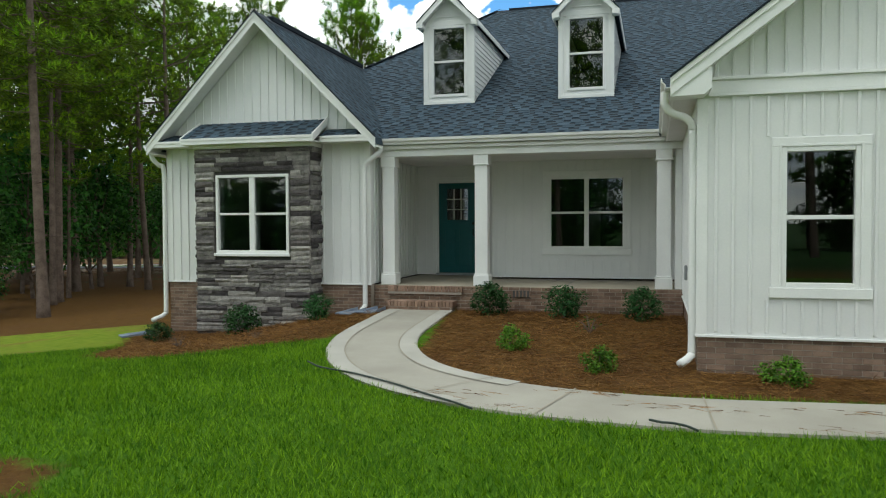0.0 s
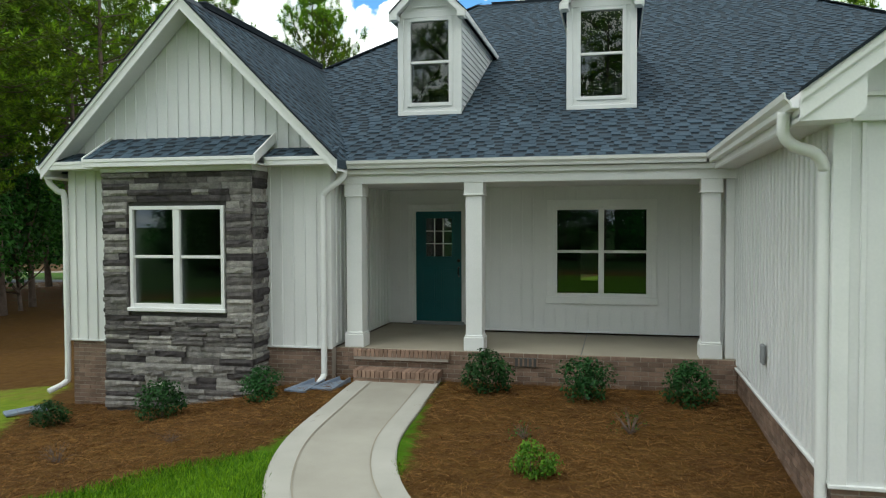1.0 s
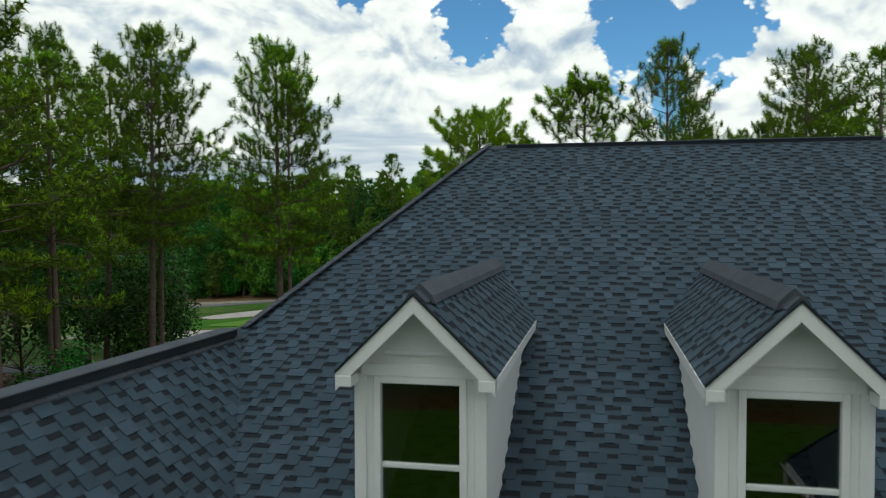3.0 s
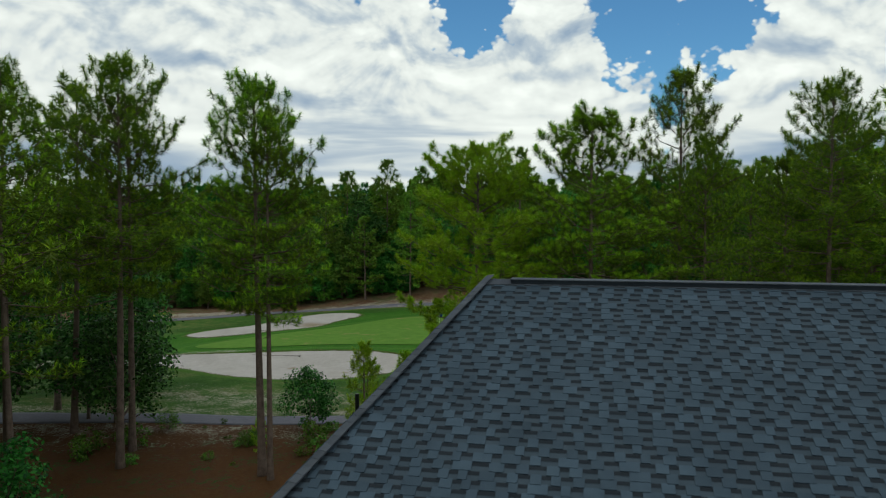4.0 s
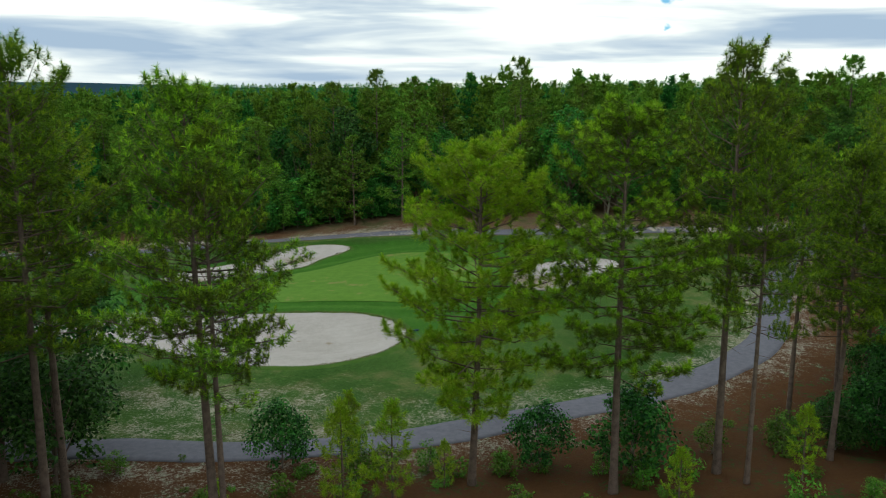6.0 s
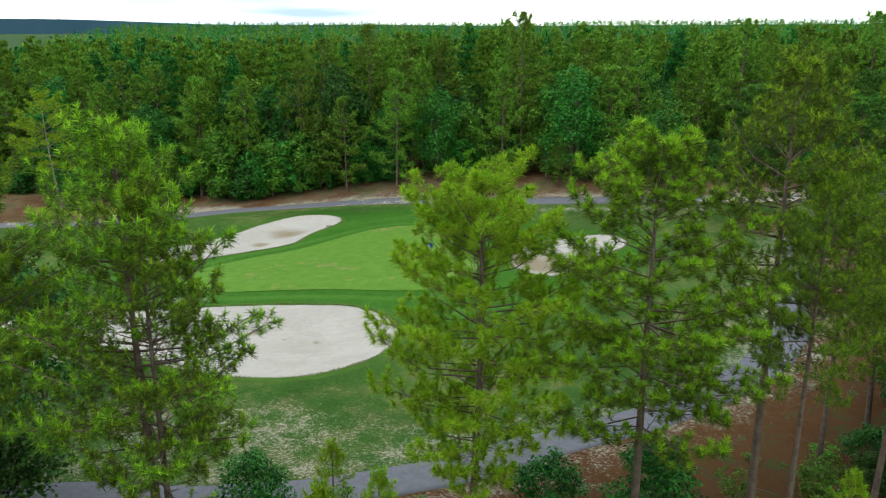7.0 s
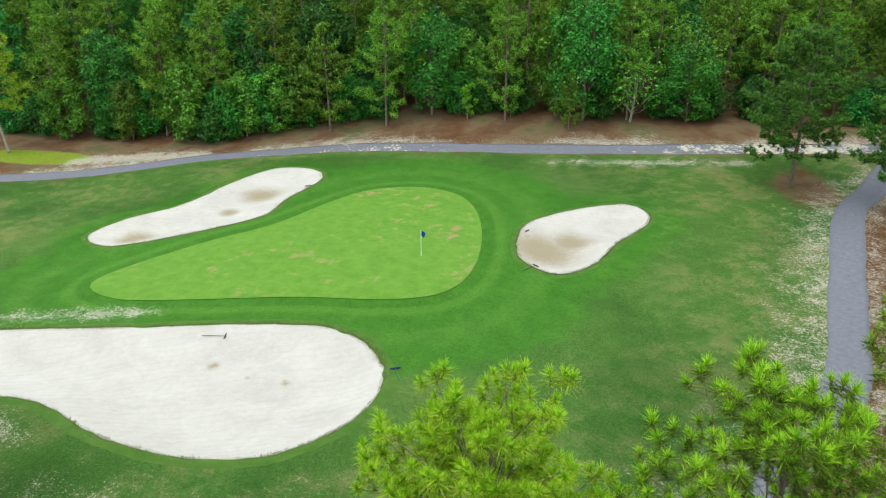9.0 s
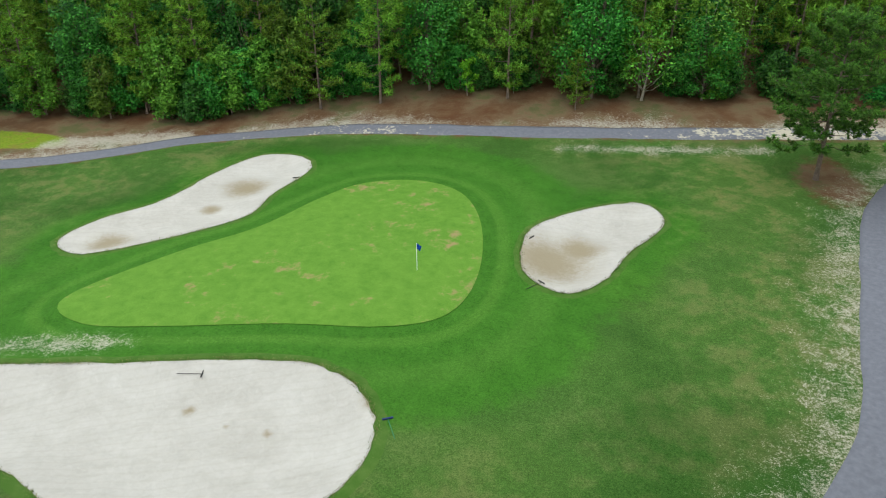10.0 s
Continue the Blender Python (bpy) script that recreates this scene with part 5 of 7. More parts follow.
# -- dormers --
for cx in (-4.25, -1.365):
    fy, z0, ze, hw = 16.12, 4.385, 6.055, 0.55
    dormer = part("dormer", wall_front(cx - hw, cx + hw, z0, ze, fy, 0.1, [(cx - 0.395, cx + 0.395, 4.54, 6.05)]), WHITE_TRIM, house, "white gabled dormer with lap siding")
    part("dormer_gable", prism([(cx - hw, fy + 0.01, ze), (cx + hw, fy + 0.01, ze), (cx + hw, fy + 0.01, ze + 0.06), (cx, fy + 0.01, ze + 0.59), (cx - hw, fy + 0.01, ze + 0.06)], (0, 0.08, 0)), WHITE_SIDING, dormer)
    part("gable_lap", prism([(cx - 0.3, fy - 0.012, ze + 0.18), (cx + 0.3, fy - 0.012, ze + 0.18), (cx + 0.3, fy + 0.01, ze + 0.2), (cx - 0.3, fy + 0.01, ze + 0.2)], (0, 0.005, -0.015)), WHITE_SIDING, dormer)
    for dims in ((cx - hw - 0.012, cx - hw + 0.09, fy - 0.025, fy, z0 + 0.072, ze), (cx + hw - 0.09, cx + hw + 0.012, fy - 0.025, fy, z0 + 0.072, ze)):
        part("corner_board", boxes(dims, bevel=0.005), WHITE_TRIM, dormer)
    part("skirt_board", boxes((cx - hw - 0.012, cx + hw + 0.012, fy - 0.035, fy, z0, z0 + 0.07), bevel=0.005), WHITE_TRIM, dormer)
    part("frieze", boxes((cx - hw + 0.05, cx + hw - 0.05, fy - 0.03, fy, ze - 0.005, ze + 0.10), bevel=0.005), WHITE_TRIM, dormer)
    window(cx - 0.395, cx + 0.395, 4.54, 6.05, fy, 1, "narrow white double-hung dormer window", dormer, frame_w=0.06)
    yb = lambda z: EAVE_Y + (z - EAVE_Z) / PITCH
    for s in (-1, 1):
        x = cx + s * hw
        part("cheek", prism([(x, fy + 0.1, z0), (x, yb(ze), ze), (x, fy + 0.1, ze)], (-s * 0.06, 0, 0)), WHITE_SIDING, dormer, "lap-sided dormer cheek")
        k = z0 + 0.06
        while k < ze - 0.05:
            y1 = yb(k) - 0.02
            y1b = yb(k + 0.1) - 0.02
            part("lap", prism([(x, fy + 0.02, k), (x + s * 0.016, fy + 0.02, k), (x, fy + 0.02, k + 0.105)], (0, max(y1 - fy - 0.02, 0.02), 0)), WHITE_SIDING, dormer)
            k += 0.105
        xe, zee = cx + s * 0.66, ze + 0.045
        zpk = zee + 0.645
        pts = [(xe, 15.92, zee), (cx, 15.92, zpk), (cx, yb(zpk), zpk), (xe, yb(zee), zee)]
        if s < 0:
            pts.reverse()
        slope = part("dormer_roof", prism(pts, (0, 0, -0.06)), SHINGLE_DECK, dormer, "steep shingled dormer roof")
        shingled(slope, pts, (xe, 15.92, zee), (0, 1, 0), 70 + s)
        part("dormer_rake", prism([(xe, 15.90, zee - 0.005), (cx, 15.90, zpk - 0.005), (cx, 15.90, zpk - 0.145), (xe, 15.90, zee - 0.145)], (0, 0.025, 0)), WHITE_TRIM, dormer)
        part("shingle_edge", prism([(xe, 15.885, zee - 0.003), (cx, 15.885, zpk - 0.003), (cx, 15.885, zpk + 0.02), (xe, 15.885, zee + 0.02)], (0, 0.05, 0)), SHINGLE_DARK, dormer, "dark cut edge of the roof shingles")
        part("dormer_soffit", prism([(xe, 15.925, zee - 0.09), (cx, 15.925, zpk - 0.09), (cx, 15.925, zpk - 0.1), (xe, 15.925, zee - 0.1)], (0, 0.2, 0)), SOFFIT, dormer)
        part("eave_return", boxes((min(xe, cx + s * 0.52), max(xe, cx + s * 0.52), 15.895, fy, zee - 0.11, zee - 0.02), bevel=0.004), WHITE_TRIM, dormer)
        part("eave_fascia", boxes((xe - 0.012, xe + 0.012, 15.93, yb(zee) - 0.05, zee - 0.1, zee - 0.005)), WHITE_TRIM, dormer)
    part("dormer_ridge", prism([(cx - 0.13, 16.12, zpk - 0.085), (cx + 0.13, 16.12, zpk - 0.085), (cx + 0.11, 16.12, zpk - 0.02), (cx, 16.12, zpk + 0.085), (cx - 0.11, 16.12, zpk - 0.02)], (0, yb(zpk) - 16.35, 0)), RIDGE_CAP, dormer, "raised ridge cap of the dormer")
    caps((cx, 15.94, zpk + 0.0), (cx, yb(zpk) - 0.05, zpk + 0.0), 0.13, 0.98, 0.98, (1, 0, 0))


# -- brick foundation --
def brick_mesh(name, mat):
    bm = boxes((0, 1, 0, 1, 0, 1), bevel=0.03)
    me = bpy.data.meshes.new(name)
    bm.to_mesh(me)
    bm.free()
    me.materials.append(mat)
    return me


BRICKS, SOLDIERS = brick_mesh("brick", BRICK), brick_mesh("brick", ROWLOCK)


def bricks(parent, start, along, outward, length, z0, z1, mesh=BRICKS, bw=0.194, bh=0.057, joint=0.0095, limit=None, seed=1):
    """Courses of brick on a core wall, each a little proud of the joints."""
    r = random.Random(seed)
    a, o = Vector(along), Vector(outward)
    turn = Matrix((a, -o, Vector((0, 0, 1)))).transposed().to_4x4()
    z, row = z1 - bh, 0
    while z > z0 - bh:
        s = -(bw + joint) / 2 * (row % 2)
        while s < length:
            s0, s1 = max(s, 0), min(s + bw, length)
            if s1 - s0 > 0.03:
                b = new("brick", mesh)
                b.parent = parent
                proud = 0.007 + r.uniform(-0.002, 0.002)
                b.matrix_local = Matrix.Translation(Vector(start) + a * s0 + o * proud + Vector((0, 0, z))) @ turn @ Matrix.Diagonal((s1 - s0, 0.03, bh, 1))
            s += bw + joint
        z -= bh + joint
        row += 1


core = part("foundation", boxes((WG, 8.72, WING_Y + 0.02, WING_Y + 0.2, -0.4, 0.53)), MORTAR, house, "brown brick foundation under the wing")
bricks(core, (WG, WING_Y + 0.02, 0), (1, 0, 0), (0, -1, 0), 4.3, 0.0, 0.525, seed=1)
core = part("foundation", boxes((WG + 0.02, WG + 0.2, WING_Y + 0.2, 14.2, -0.4, 0.55)), MORTAR, house, "brown brick foundation wall")
bricks(core, (WG + 0.02, 14.2, 0), (0, -1, 0), (-1, 0, 0), 14.2 - WING_Y - 0.03, 0.05, 0.545, seed=2)
core = part("foundation", boxes((WR, WG, 14.17, 14.4, -0.4, FLOOR - 0.015)), MORTAR, house, "brown brick porch skirt")
bricks(core, (WR, 14.17, 0), (1, 0, 0), (0, -1, 0), WG - WR, 0.03, FLOOR - 0.008, seed=3)
core = part("foundation", boxes((-6.32, WR, WALL_Y + 0.02, WALL_Y + 0.2, -0.6, 0.68), (WR - 0.2, WR - 0.015, WALL_Y + 0.2, 14.2, -0.6, 0.68)), MORTAR, house, "brown brick foundation beside the stone bay")
bricks(core, (-6.32, WALL_Y + 0.02, 0), (1, 0, 0), (0, -1, 0), WR + 6.32, -0.1, 0.675, seed=4)
core = part("foundation", boxes((WL, -8.76, WALL_Y + 0.02, WALL_Y + 0.2, -0.8, 0.68), (WL + 0.02, WL + 0.2, WALL_Y + 0.2, HIP_Y - 0.4, -1.4, 0.68)), MORTAR, house, "brown brick foundation at the house corner")
bricks(core, (WL, WALL_Y + 0.02, 0), (1, 0, 0), (0, -1, 0), 0.91, -0.4, 0.675, seed=5)
# steps: rowlock nosings on the porch edge and on one low step
step = part("brick_step", boxes((-4.86, -3.62, 13.83, 14.15, -0.2, 0.30)), MORTAR, house, "low red brick step up to the porch")
nose = part("porch_nosing", boxes((-4.95, -3.5, 14.10, 14.16, 0.50, 0.60)), MORTAR, house, "red brick rowlock edge of the porch")
for parent, x0, x1, y, z in ((step, -4.86, -3.62, 13.81, 0.285), (nose, -4.95, -3.5, 14.09, 0.545)):
    x = x0
    while x < x1 - 0.03:
        b = new("brick", SOLDIERS)
        b.parent = parent
        b.matrix_local = Matrix.Translation((x, y, z)) @ Matrix.Diagonal((0.058, 0.33 if parent is step else 0.08, 0.105, 1))
        x += 0.0672
bricks(step, (-4.86, 13.83, 0), (1, 0, 0), (0, -1, 0), 1.24, 0.05, 0.275, SOLDIERS, seed=8)
vent = part("foundation_vent", boxes((-2.55, -2.2, 14.135, 14.165, 0.47, 0.59), bevel=0.004), STONE_GAP, house, "brick vent opening")
for i in range(6):
    part("vent_bar", boxes((-2.55 + i * 0.066, -2.55 + i * 0.066 + 0.025, 14.13, 14.16, 0.475, 0.585)), BRICK, vent)

# small fittings on the wing's side wall
part("outlet_cover", boxes((WG - 0.06, WG - 0.01, 12.02, 12.14, 0.98, 1.2), bevel=0.015), GREY_BOX, house, "grey weatherproof outlet cover")
part("utility_box", boxes((WG - 0.06, WG - 0.01, 14.7, 14.8, 1.15, 1.36), bevel=0.012), GREY_BOX, house, "small grey utility box")

# ---- front walk ----
walk_line = spline([(-4.22, 14.0, 0), (-4.13, 12.6, 0), (-4.02, 11.0, 0), (-3.55, 9.6, 0), (-2.75, 8.45, 0), (-1.5, 7.65, 0), (0.1, 7.35, 0), (2.2, 7.5, 0), (5, 7.75, 0), (12, 8.0, 0)], 10)
thing("front_walk", ribbon(walk_line, lambda t: 1.22 + 0.05 * math.sin(t * 7), 0.03, 6, 0.15), CONCRETE, "curved pale concrete front walk with light border", "walkway", kind="structure")


def offset_line(line, d):
    out = []
    for i, p in enumerate(line):
        t = (line[min(i + 1, len(line) - 1)] - line[max(i - 1, 0)]).normalized()
        out.append(p + Vector((-t.y, t.x, 0)) * d)
    return out


for d in (-0.5, 0.5):
    bm = ribbon(offset_line(walk_line, d)[:50], 0.25, 0.036, 2, 0.0, 0.12)
    thing("walk_border", bm, CONCRETE_EDGE, "smooth light concrete border of the walk", "walkway", kind="structure")
for d in (-0.372, 0.372):
    bm = ribbon(offset_line(walk_line, d)[:50], 0.014, 0.0395, 1)
    thing("walk_joint", bm, PORCH_SLAB, "tooled joint along the concrete walk", "joint", kind="structure")
for i in (46, 54, 62, 70, 76, 80, 84, 87):
    p, t = walk_line[i], (walk_line[i + 1] - walk_line[i - 1]).normalized()
    n = Vector((-t.y, t.x, 0))
    bm = ribbon([p - n * 0.61, p, p + n * 0.61], 0.016, 0.042, 1)
    thing("walk_joint", bm, PORCH_SLAB, "tooled joint across the concrete walk", "joint", kind="structure")

# ---- plants ----
def leaf_material(name, dark, light, hue=0.02, spread=0.56):
    """Foliage: varies from leaf to leaf, over the crown and from plant to plant, and lets some light through."""
    mat = bpy.data.materials.new(name)
    nt = tree_of(mat)
    pos = coords(nt)
    each = nt.nodes.new("ShaderNodeNewGeometry").outputs["Random Per Island"]
    plant = nt.nodes.new("ShaderNodeObjectInfo").outputs["Random"]
    clump = noise_tex(nt, pos, 0.9, 4, 0.6)
    f = calc(nt, "ADD", calc(nt, "MULTIPLY", each, 0.45), calc(nt, "MULTIPLY", clump, 0.55))
    col = ramp(nt, f, [(0.32, dark), (0.68, light)])
    h = node(nt, "ShaderNodeHueSaturation")
    nt.links.new(col, h.inputs["Color"])
    nt.links.new(calc(nt, "MULTIPLY_ADD", plant, 2 * hue, 0.5 - hue), h.inputs["Hue"])
    nt.links.new(calc(nt, "MULTIPLY_ADD", plant, spread, 1.02 - 0.5 * spread), h.inputs["Value"])
    col = h.outputs["Color"]
    out = nt.nodes.new("ShaderNodeOutputMaterial")
    d = nt.nodes.new("ShaderNodeBsdfPrincipled")
    d.inputs["Roughness"].default_value = 0.6
    d.inputs["Specular IOR Level"].default_value = 0.2
    t = nt.nodes.new("ShaderNodeBsdfTranslucent")
    m = nt.nodes.new("ShaderNodeMixShader")
    m.inputs[0].default_value = 0.2
    nt.links.new(col, d.inputs["Base Color"]), nt.links.new(col, t.inputs["Color"])
    nt.links.new(d.outputs[0], m.inputs[1]), nt.links.new(t.outputs[0], m.inputs[2])
    nt.links.new(m.outputs[0], out.inputs["Surface"])
    return mat


NEEDLES = leaf_material("pine_needles", (0.046, 0.098, 0.008), (0.178, 0.288, 0.020), 0.015)
NEEDLES_YELLOW = leaf_material("sunlit_pine_needles", (0.140, 0.255, 0.010), (0.370, 0.520, 0.026), 0.010)
NEEDLE_TIPS = leaf_material("young_pine_needles", (0.135, 0.300, 0.010), (0.370, 0.570, 0.026), 0.012)
LIME_TIPS = leaf_material("lime_young_needles", (0.150, 0.360, 0.010), (0.420, 0.660, 0.026), 0.010)
DARK_TIPS = leaf_material("dark_young_needles", (0.050, 0.150, 0.020), (0.150, 0.330, 0.045), 0.012)
DARK_NEEDLES = leaf_material("dark_pine_needles", (0.030, 0.090, 0.014), (0.095, 0.215, 0.032), 0.015)
WOOD_TIPS = leaf_material("wood_young_needles", (0.085, 0.190, 0.018), (0.230, 0.420, 0.045), 0.018)
WOOD_NEEDLES = leaf_material("wood_pine_needles", (0.050, 0.112, 0.009), (0.198, 0.352, 0.032), 0.018, 0.7)
OAK_LEAVES = leaf_material("oak_leaves", (0.012, 0.060, 0.011), (0.068, 0.245, 0.034), 0.022, 0.8)
EMERALD_LEAVES = leaf_material("emerald_oak_leaves", (0.014, 0.080, 0.010), (0.075, 0.285, 0.034), 0.008, 0.4)
LIGHT_LEAVES = leaf_material("young_leaves", (0.042, 0.122, 0.010), (0.150, 0.315, 0.032), 0.022, 0.8)
SHRUB_LEAVES = leaf_material("dark_glossy_leaves", (0.012, 0.045, 0.012), (0.036, 0.105, 0.026), 0.01)
FRESH_LEAVES = leaf_material("fresh_shrub_leaves", (0.040, 0.130, 0.010), (0.150, 0.330, 0.026), 0.01)
LIME_LEAVES = leaf_material("lime_green_leaves", (0.090, 0.260, 0.010), (0.190, 0.420, 0.026), 0.01)
GRASS = leaf_material("grass_blades", (0.040, 0.122, 0.003), (0.185, 0.335, 0.010), 0.0)
STRAW = leaf_material("pine_straw", (0.076, 0.033, 0.009), (0.285, 0.150, 0.046), 0.0)
BARK = plain("pine_bark", (0.095, 0.070, 0.057), (0.25, 0.19, 0.16), 4, 26, 0.95, 0.9, 0.1, bump_dist=0.03)
PALE_BARK = plain("pale_bark", (0.20, 0.17, 0.14), (0.36, 0.32, 0.27), 5, 30, 0.9, 0.6, 0.1)


def quick_mesh(name, verts, tris, mat, mat_index=None, mats=None):
    verts, tris = np.asarray(verts, np.float32), np.asarray(tris, np.int32)
    me = bpy.data.meshes.new(name)
    me.vertices.add(len(verts))
    me.vertices.foreach_set("co", verts.ravel())
    me.loops.add(tris.size)
    me.loops.foreach_set("vertex_index", tris.ravel())
    me.polygons.add(len(tris))
    me.polygons.foreach_set("loop_start", np.arange(0, tris.size, 3, dtype=np.int32))
    for m in mats or [mat]:
        me.materials.append(m)
    if mat_index is not None:
        me.polygons.foreach_set("material_index", np.asarray(mat_index, np.int32))
    me.update(calc_edges=True)
    return me


def unit(v):
    return v / (np.linalg.norm(v, axis=-1, keepdims=True) + 1e-9)


def blades(base, direction, length, width, r):
    """One thin triangle at each base along its direction."""
    n = len(base)
    side = unit(np.cross(direction, r.normal(size=(n, 3))))
    w = np.asarray(width).reshape(-1, 1) * 0.5
    tip = base + direction * np.asarray(length).reshape(-1, 1)
    v = np.stack([base - side * w, base + side * w, tip], 1).reshape(-1, 3)
    return v, np.arange(3 * n).reshape(-1, 3)


def leaves(centre, normal, size, r, slim=0.55, corners=4):
    """A leaf of four corners, or three for far ones, at each centre."""
    n = len(centre)
    a = unit(np.cross(normal, r.normal(size=(n, 3))))
    b = np.cross(unit(normal), a)
    s = np.asarray(size).reshape(-1, 1)
    if corners == 3:
        v = np.stack([centre - a * s * 0.5, centre + b * s * slim * 0.6 + a * s * 0.1, centre + a * s * 0.45 - b * s * slim * 0.5], 1).reshape(-1, 3)
        return v, np.arange(3 * n).reshape(-1, 3)
    v = np.stack([centre - a * s * 0.5, centre + b * s * slim * 0.5, centre + a * s * 0.5, centre - b * s * slim * 0.5], 1).reshape(-1, 3)
    k = np.arange(n)[:, None] * 4
    return v, np.concatenate([k + [0, 1, 2], k + [0, 2, 3]], 1).reshape(-1, 3)


def pine_shape(seed, H, first=0.42, spread=2.9, limbs=48, tufts=9, needles=40, needle=0.25, width=0.016, lean=0.25, shape=0.6, sides=9, stubs=8, young=20, lift=55, girth=1.0, droop=0.0, twigs=True):
    """Trunk with whorls of limbs that fork into upturned twigs, each ending in a brush of needles. Returns wood, old needles and young needles."""
    r = np.random.default_rng(seed)
    wood = bmesh.new()
    bend = r.normal(0, lean, 2)
    up = np.array([0.0, 0.0, 1.0])
    trunk = lambda t: np.array([bend[0] * math.sin(t * 2.2), bend[1] * math.sin(t * 1.7), H * t])
    r0 = (0.0092 * H + 0.015) * girth
    ts = [0, 0.02, 0.08, 0.25, 0.45, 0.65, 0.82, 0.93, 0.985]
    tube(wood, [trunk(t) + (np.array([0, 0, -0.3]) if t == 0 else 0) for t in ts], [r0 * (1.5 if t == 0 else 1.2 if t == 0.02 else 1) * (1 - 0.90 * t ** 1.2) + 0.008 for t in ts], sides)
    base, direc, size = [], [], []

    def tuft(p, d, k):
        base.append(p)
        direc.append(unit(d))
        size.append(k)

    whorls = max(4, limbs // 4)
    az0 = r.uniform(0, math.tau)
    for w in range(whorls):
        f = (w + r.uniform(-0.3, 0.3)) / (whorls - 1)
        f = min(max(f, 0.0), 1.0)
        az0 += 0.9 + r.normal(0, 0.25)
        for j in range(4):
            if r.random() < 0.14:
                continue
            az = az0 + j * math.tau / 4 + r.normal(0, 0.28)
            t = first + (0.965 - first) * f ** 0.92 + r.normal(0, 0.006)
            L = spread * (0.08 + 0.92 * (1 - f) ** shape) * r.choice((0.6, 0.8, 0.95, 1.05, 1.15))
            L *= 0.62 + 0.38 * min(1.0, f / 0.3)
            if f < 0.16:
                L *= r.uniform(0.55, 1.25)
            el = radians(r.uniform(-12, 12) - droop * (1 - f) + lift * f ** 1.4)
            d = np.array([math.cos(az) * math.cos(el), math.sin(az) * math.cos(el), math.sin(el)])
            across = unit(np.array([-d[1], d[0], 0.0]))
            p0 = trunk(t)
            p1 = p0 + d * L * 0.5 - up * 0.05 * L + across * r.normal(0, 0.05) * L
            p2 = p0 + d * L + up * 0.13 * L + across * r.normal(0, 0.07) * L
            rad = (0.010 + 0.016 * L / 2)
            tube(wood, [p0, p1, p2], [rad, rad * 0.6, rad * 0.3], 4, False)
            tuft(p2, d * 0.5 + up * 0.7, 1.1)
            count = max(2, int(tufts * min(1.15, 0.25 + 0.85 * L / spread)))
            for k in range(count):
                s = 1 - (k + 0.5) / count * 0.72
                q = p1 + (p2 - p1) * (s - 0.5) / 0.5 if s > 0.5 else p0 + (p1 - p0) * s / 0.5
                reach = (0.26 + 0.40 * L * (1.08 - s)) * r.uniform(0.6, 1.15)
                way = unit(across * (1 if k % 2 else -1) * r.uniform(0.5, 1.0) + d * r.uniform(0.25, 0.8) + up * r.uniform(-0.05, 0.45))
                mid = q + way * reach * 0.6
                tip = q + way * reach + up * 0.16 * reach
                if twigs:
                    tube(wood, [q, mid, tip], [rad * 0.36, rad * 0.22, 0.005], 3, False)
                tuft(tip, way * 0.45 + up * 0.8, r.uniform(0.75, 1.2))
                if reach > 0.6:
                    side = mid + unit(np.cross(way, up)) * r.choice((-1, 1)) * r.uniform(0.16, 0.34) + up * r.uniform(0.02, 0.16)
                    if twigs:
                        tube(wood, [mid, side], [rad * 0.2, 0.004], 3, False)
                    tuft(side, way * 0.3 + up * 0.85, r.uniform(0.65, 1.0))
    for i in range(7):
        tuft(trunk(0.985) + r.normal(0, 0.16, 3) * np.array([1, 1, 0.6]) + up * r.uniform(-0.35, 0.1), r.normal(0, 0.25, 3) + up, 1.0)
    for i in range(stubs):
        t = r.uniform(0.10, max(first, 0.14))
        az = r.uniform(0, math.tau)
        L = r.uniform(0.3, 1.5)
        p0 = trunk(t)
        tube(wood, [p0, p0 + np.array([math.cos(az) * L, math.sin(az) * L, r.uniform(-0.3, 0.15)])], [0.018, 0.005], 3, False)
    base, direc, size = np.array(base), np.array(direc), np.array(size)
    n = len(base)

    def brush(count, lean0, lean1, back, length, wide, ahead, sag):
        """Needles set along the last of a twig, leaning away from it."""
        ax = np.repeat(direc, count, 0)
        sc = np.repeat(size, count)
        out = unit(np.cross(ax, r.normal(size=(n * count, 3))))
        th = np.radians(r.uniform(lean0, lean1, n * count))[:, None]
        v = unit(ax * np.cos(th) + out * np.sin(th) - up * sag)
        stem = np.repeat(base, count, 0) + ax * (ahead - r.random((n * count, 1)) * back) * sc[:, None]
        return blades(stem, v, length * sc * r.uniform(0.7, 1.1, n * count), wide * sc, r)

    old = brush(needles, 40, 105, 0.26, needle, width, -0.02, 0.22)
    return wood, old, (brush(young, 4, 68, 0.14, needle * 0.80, width * 1.1, 0.04, 0.0) if young else None)


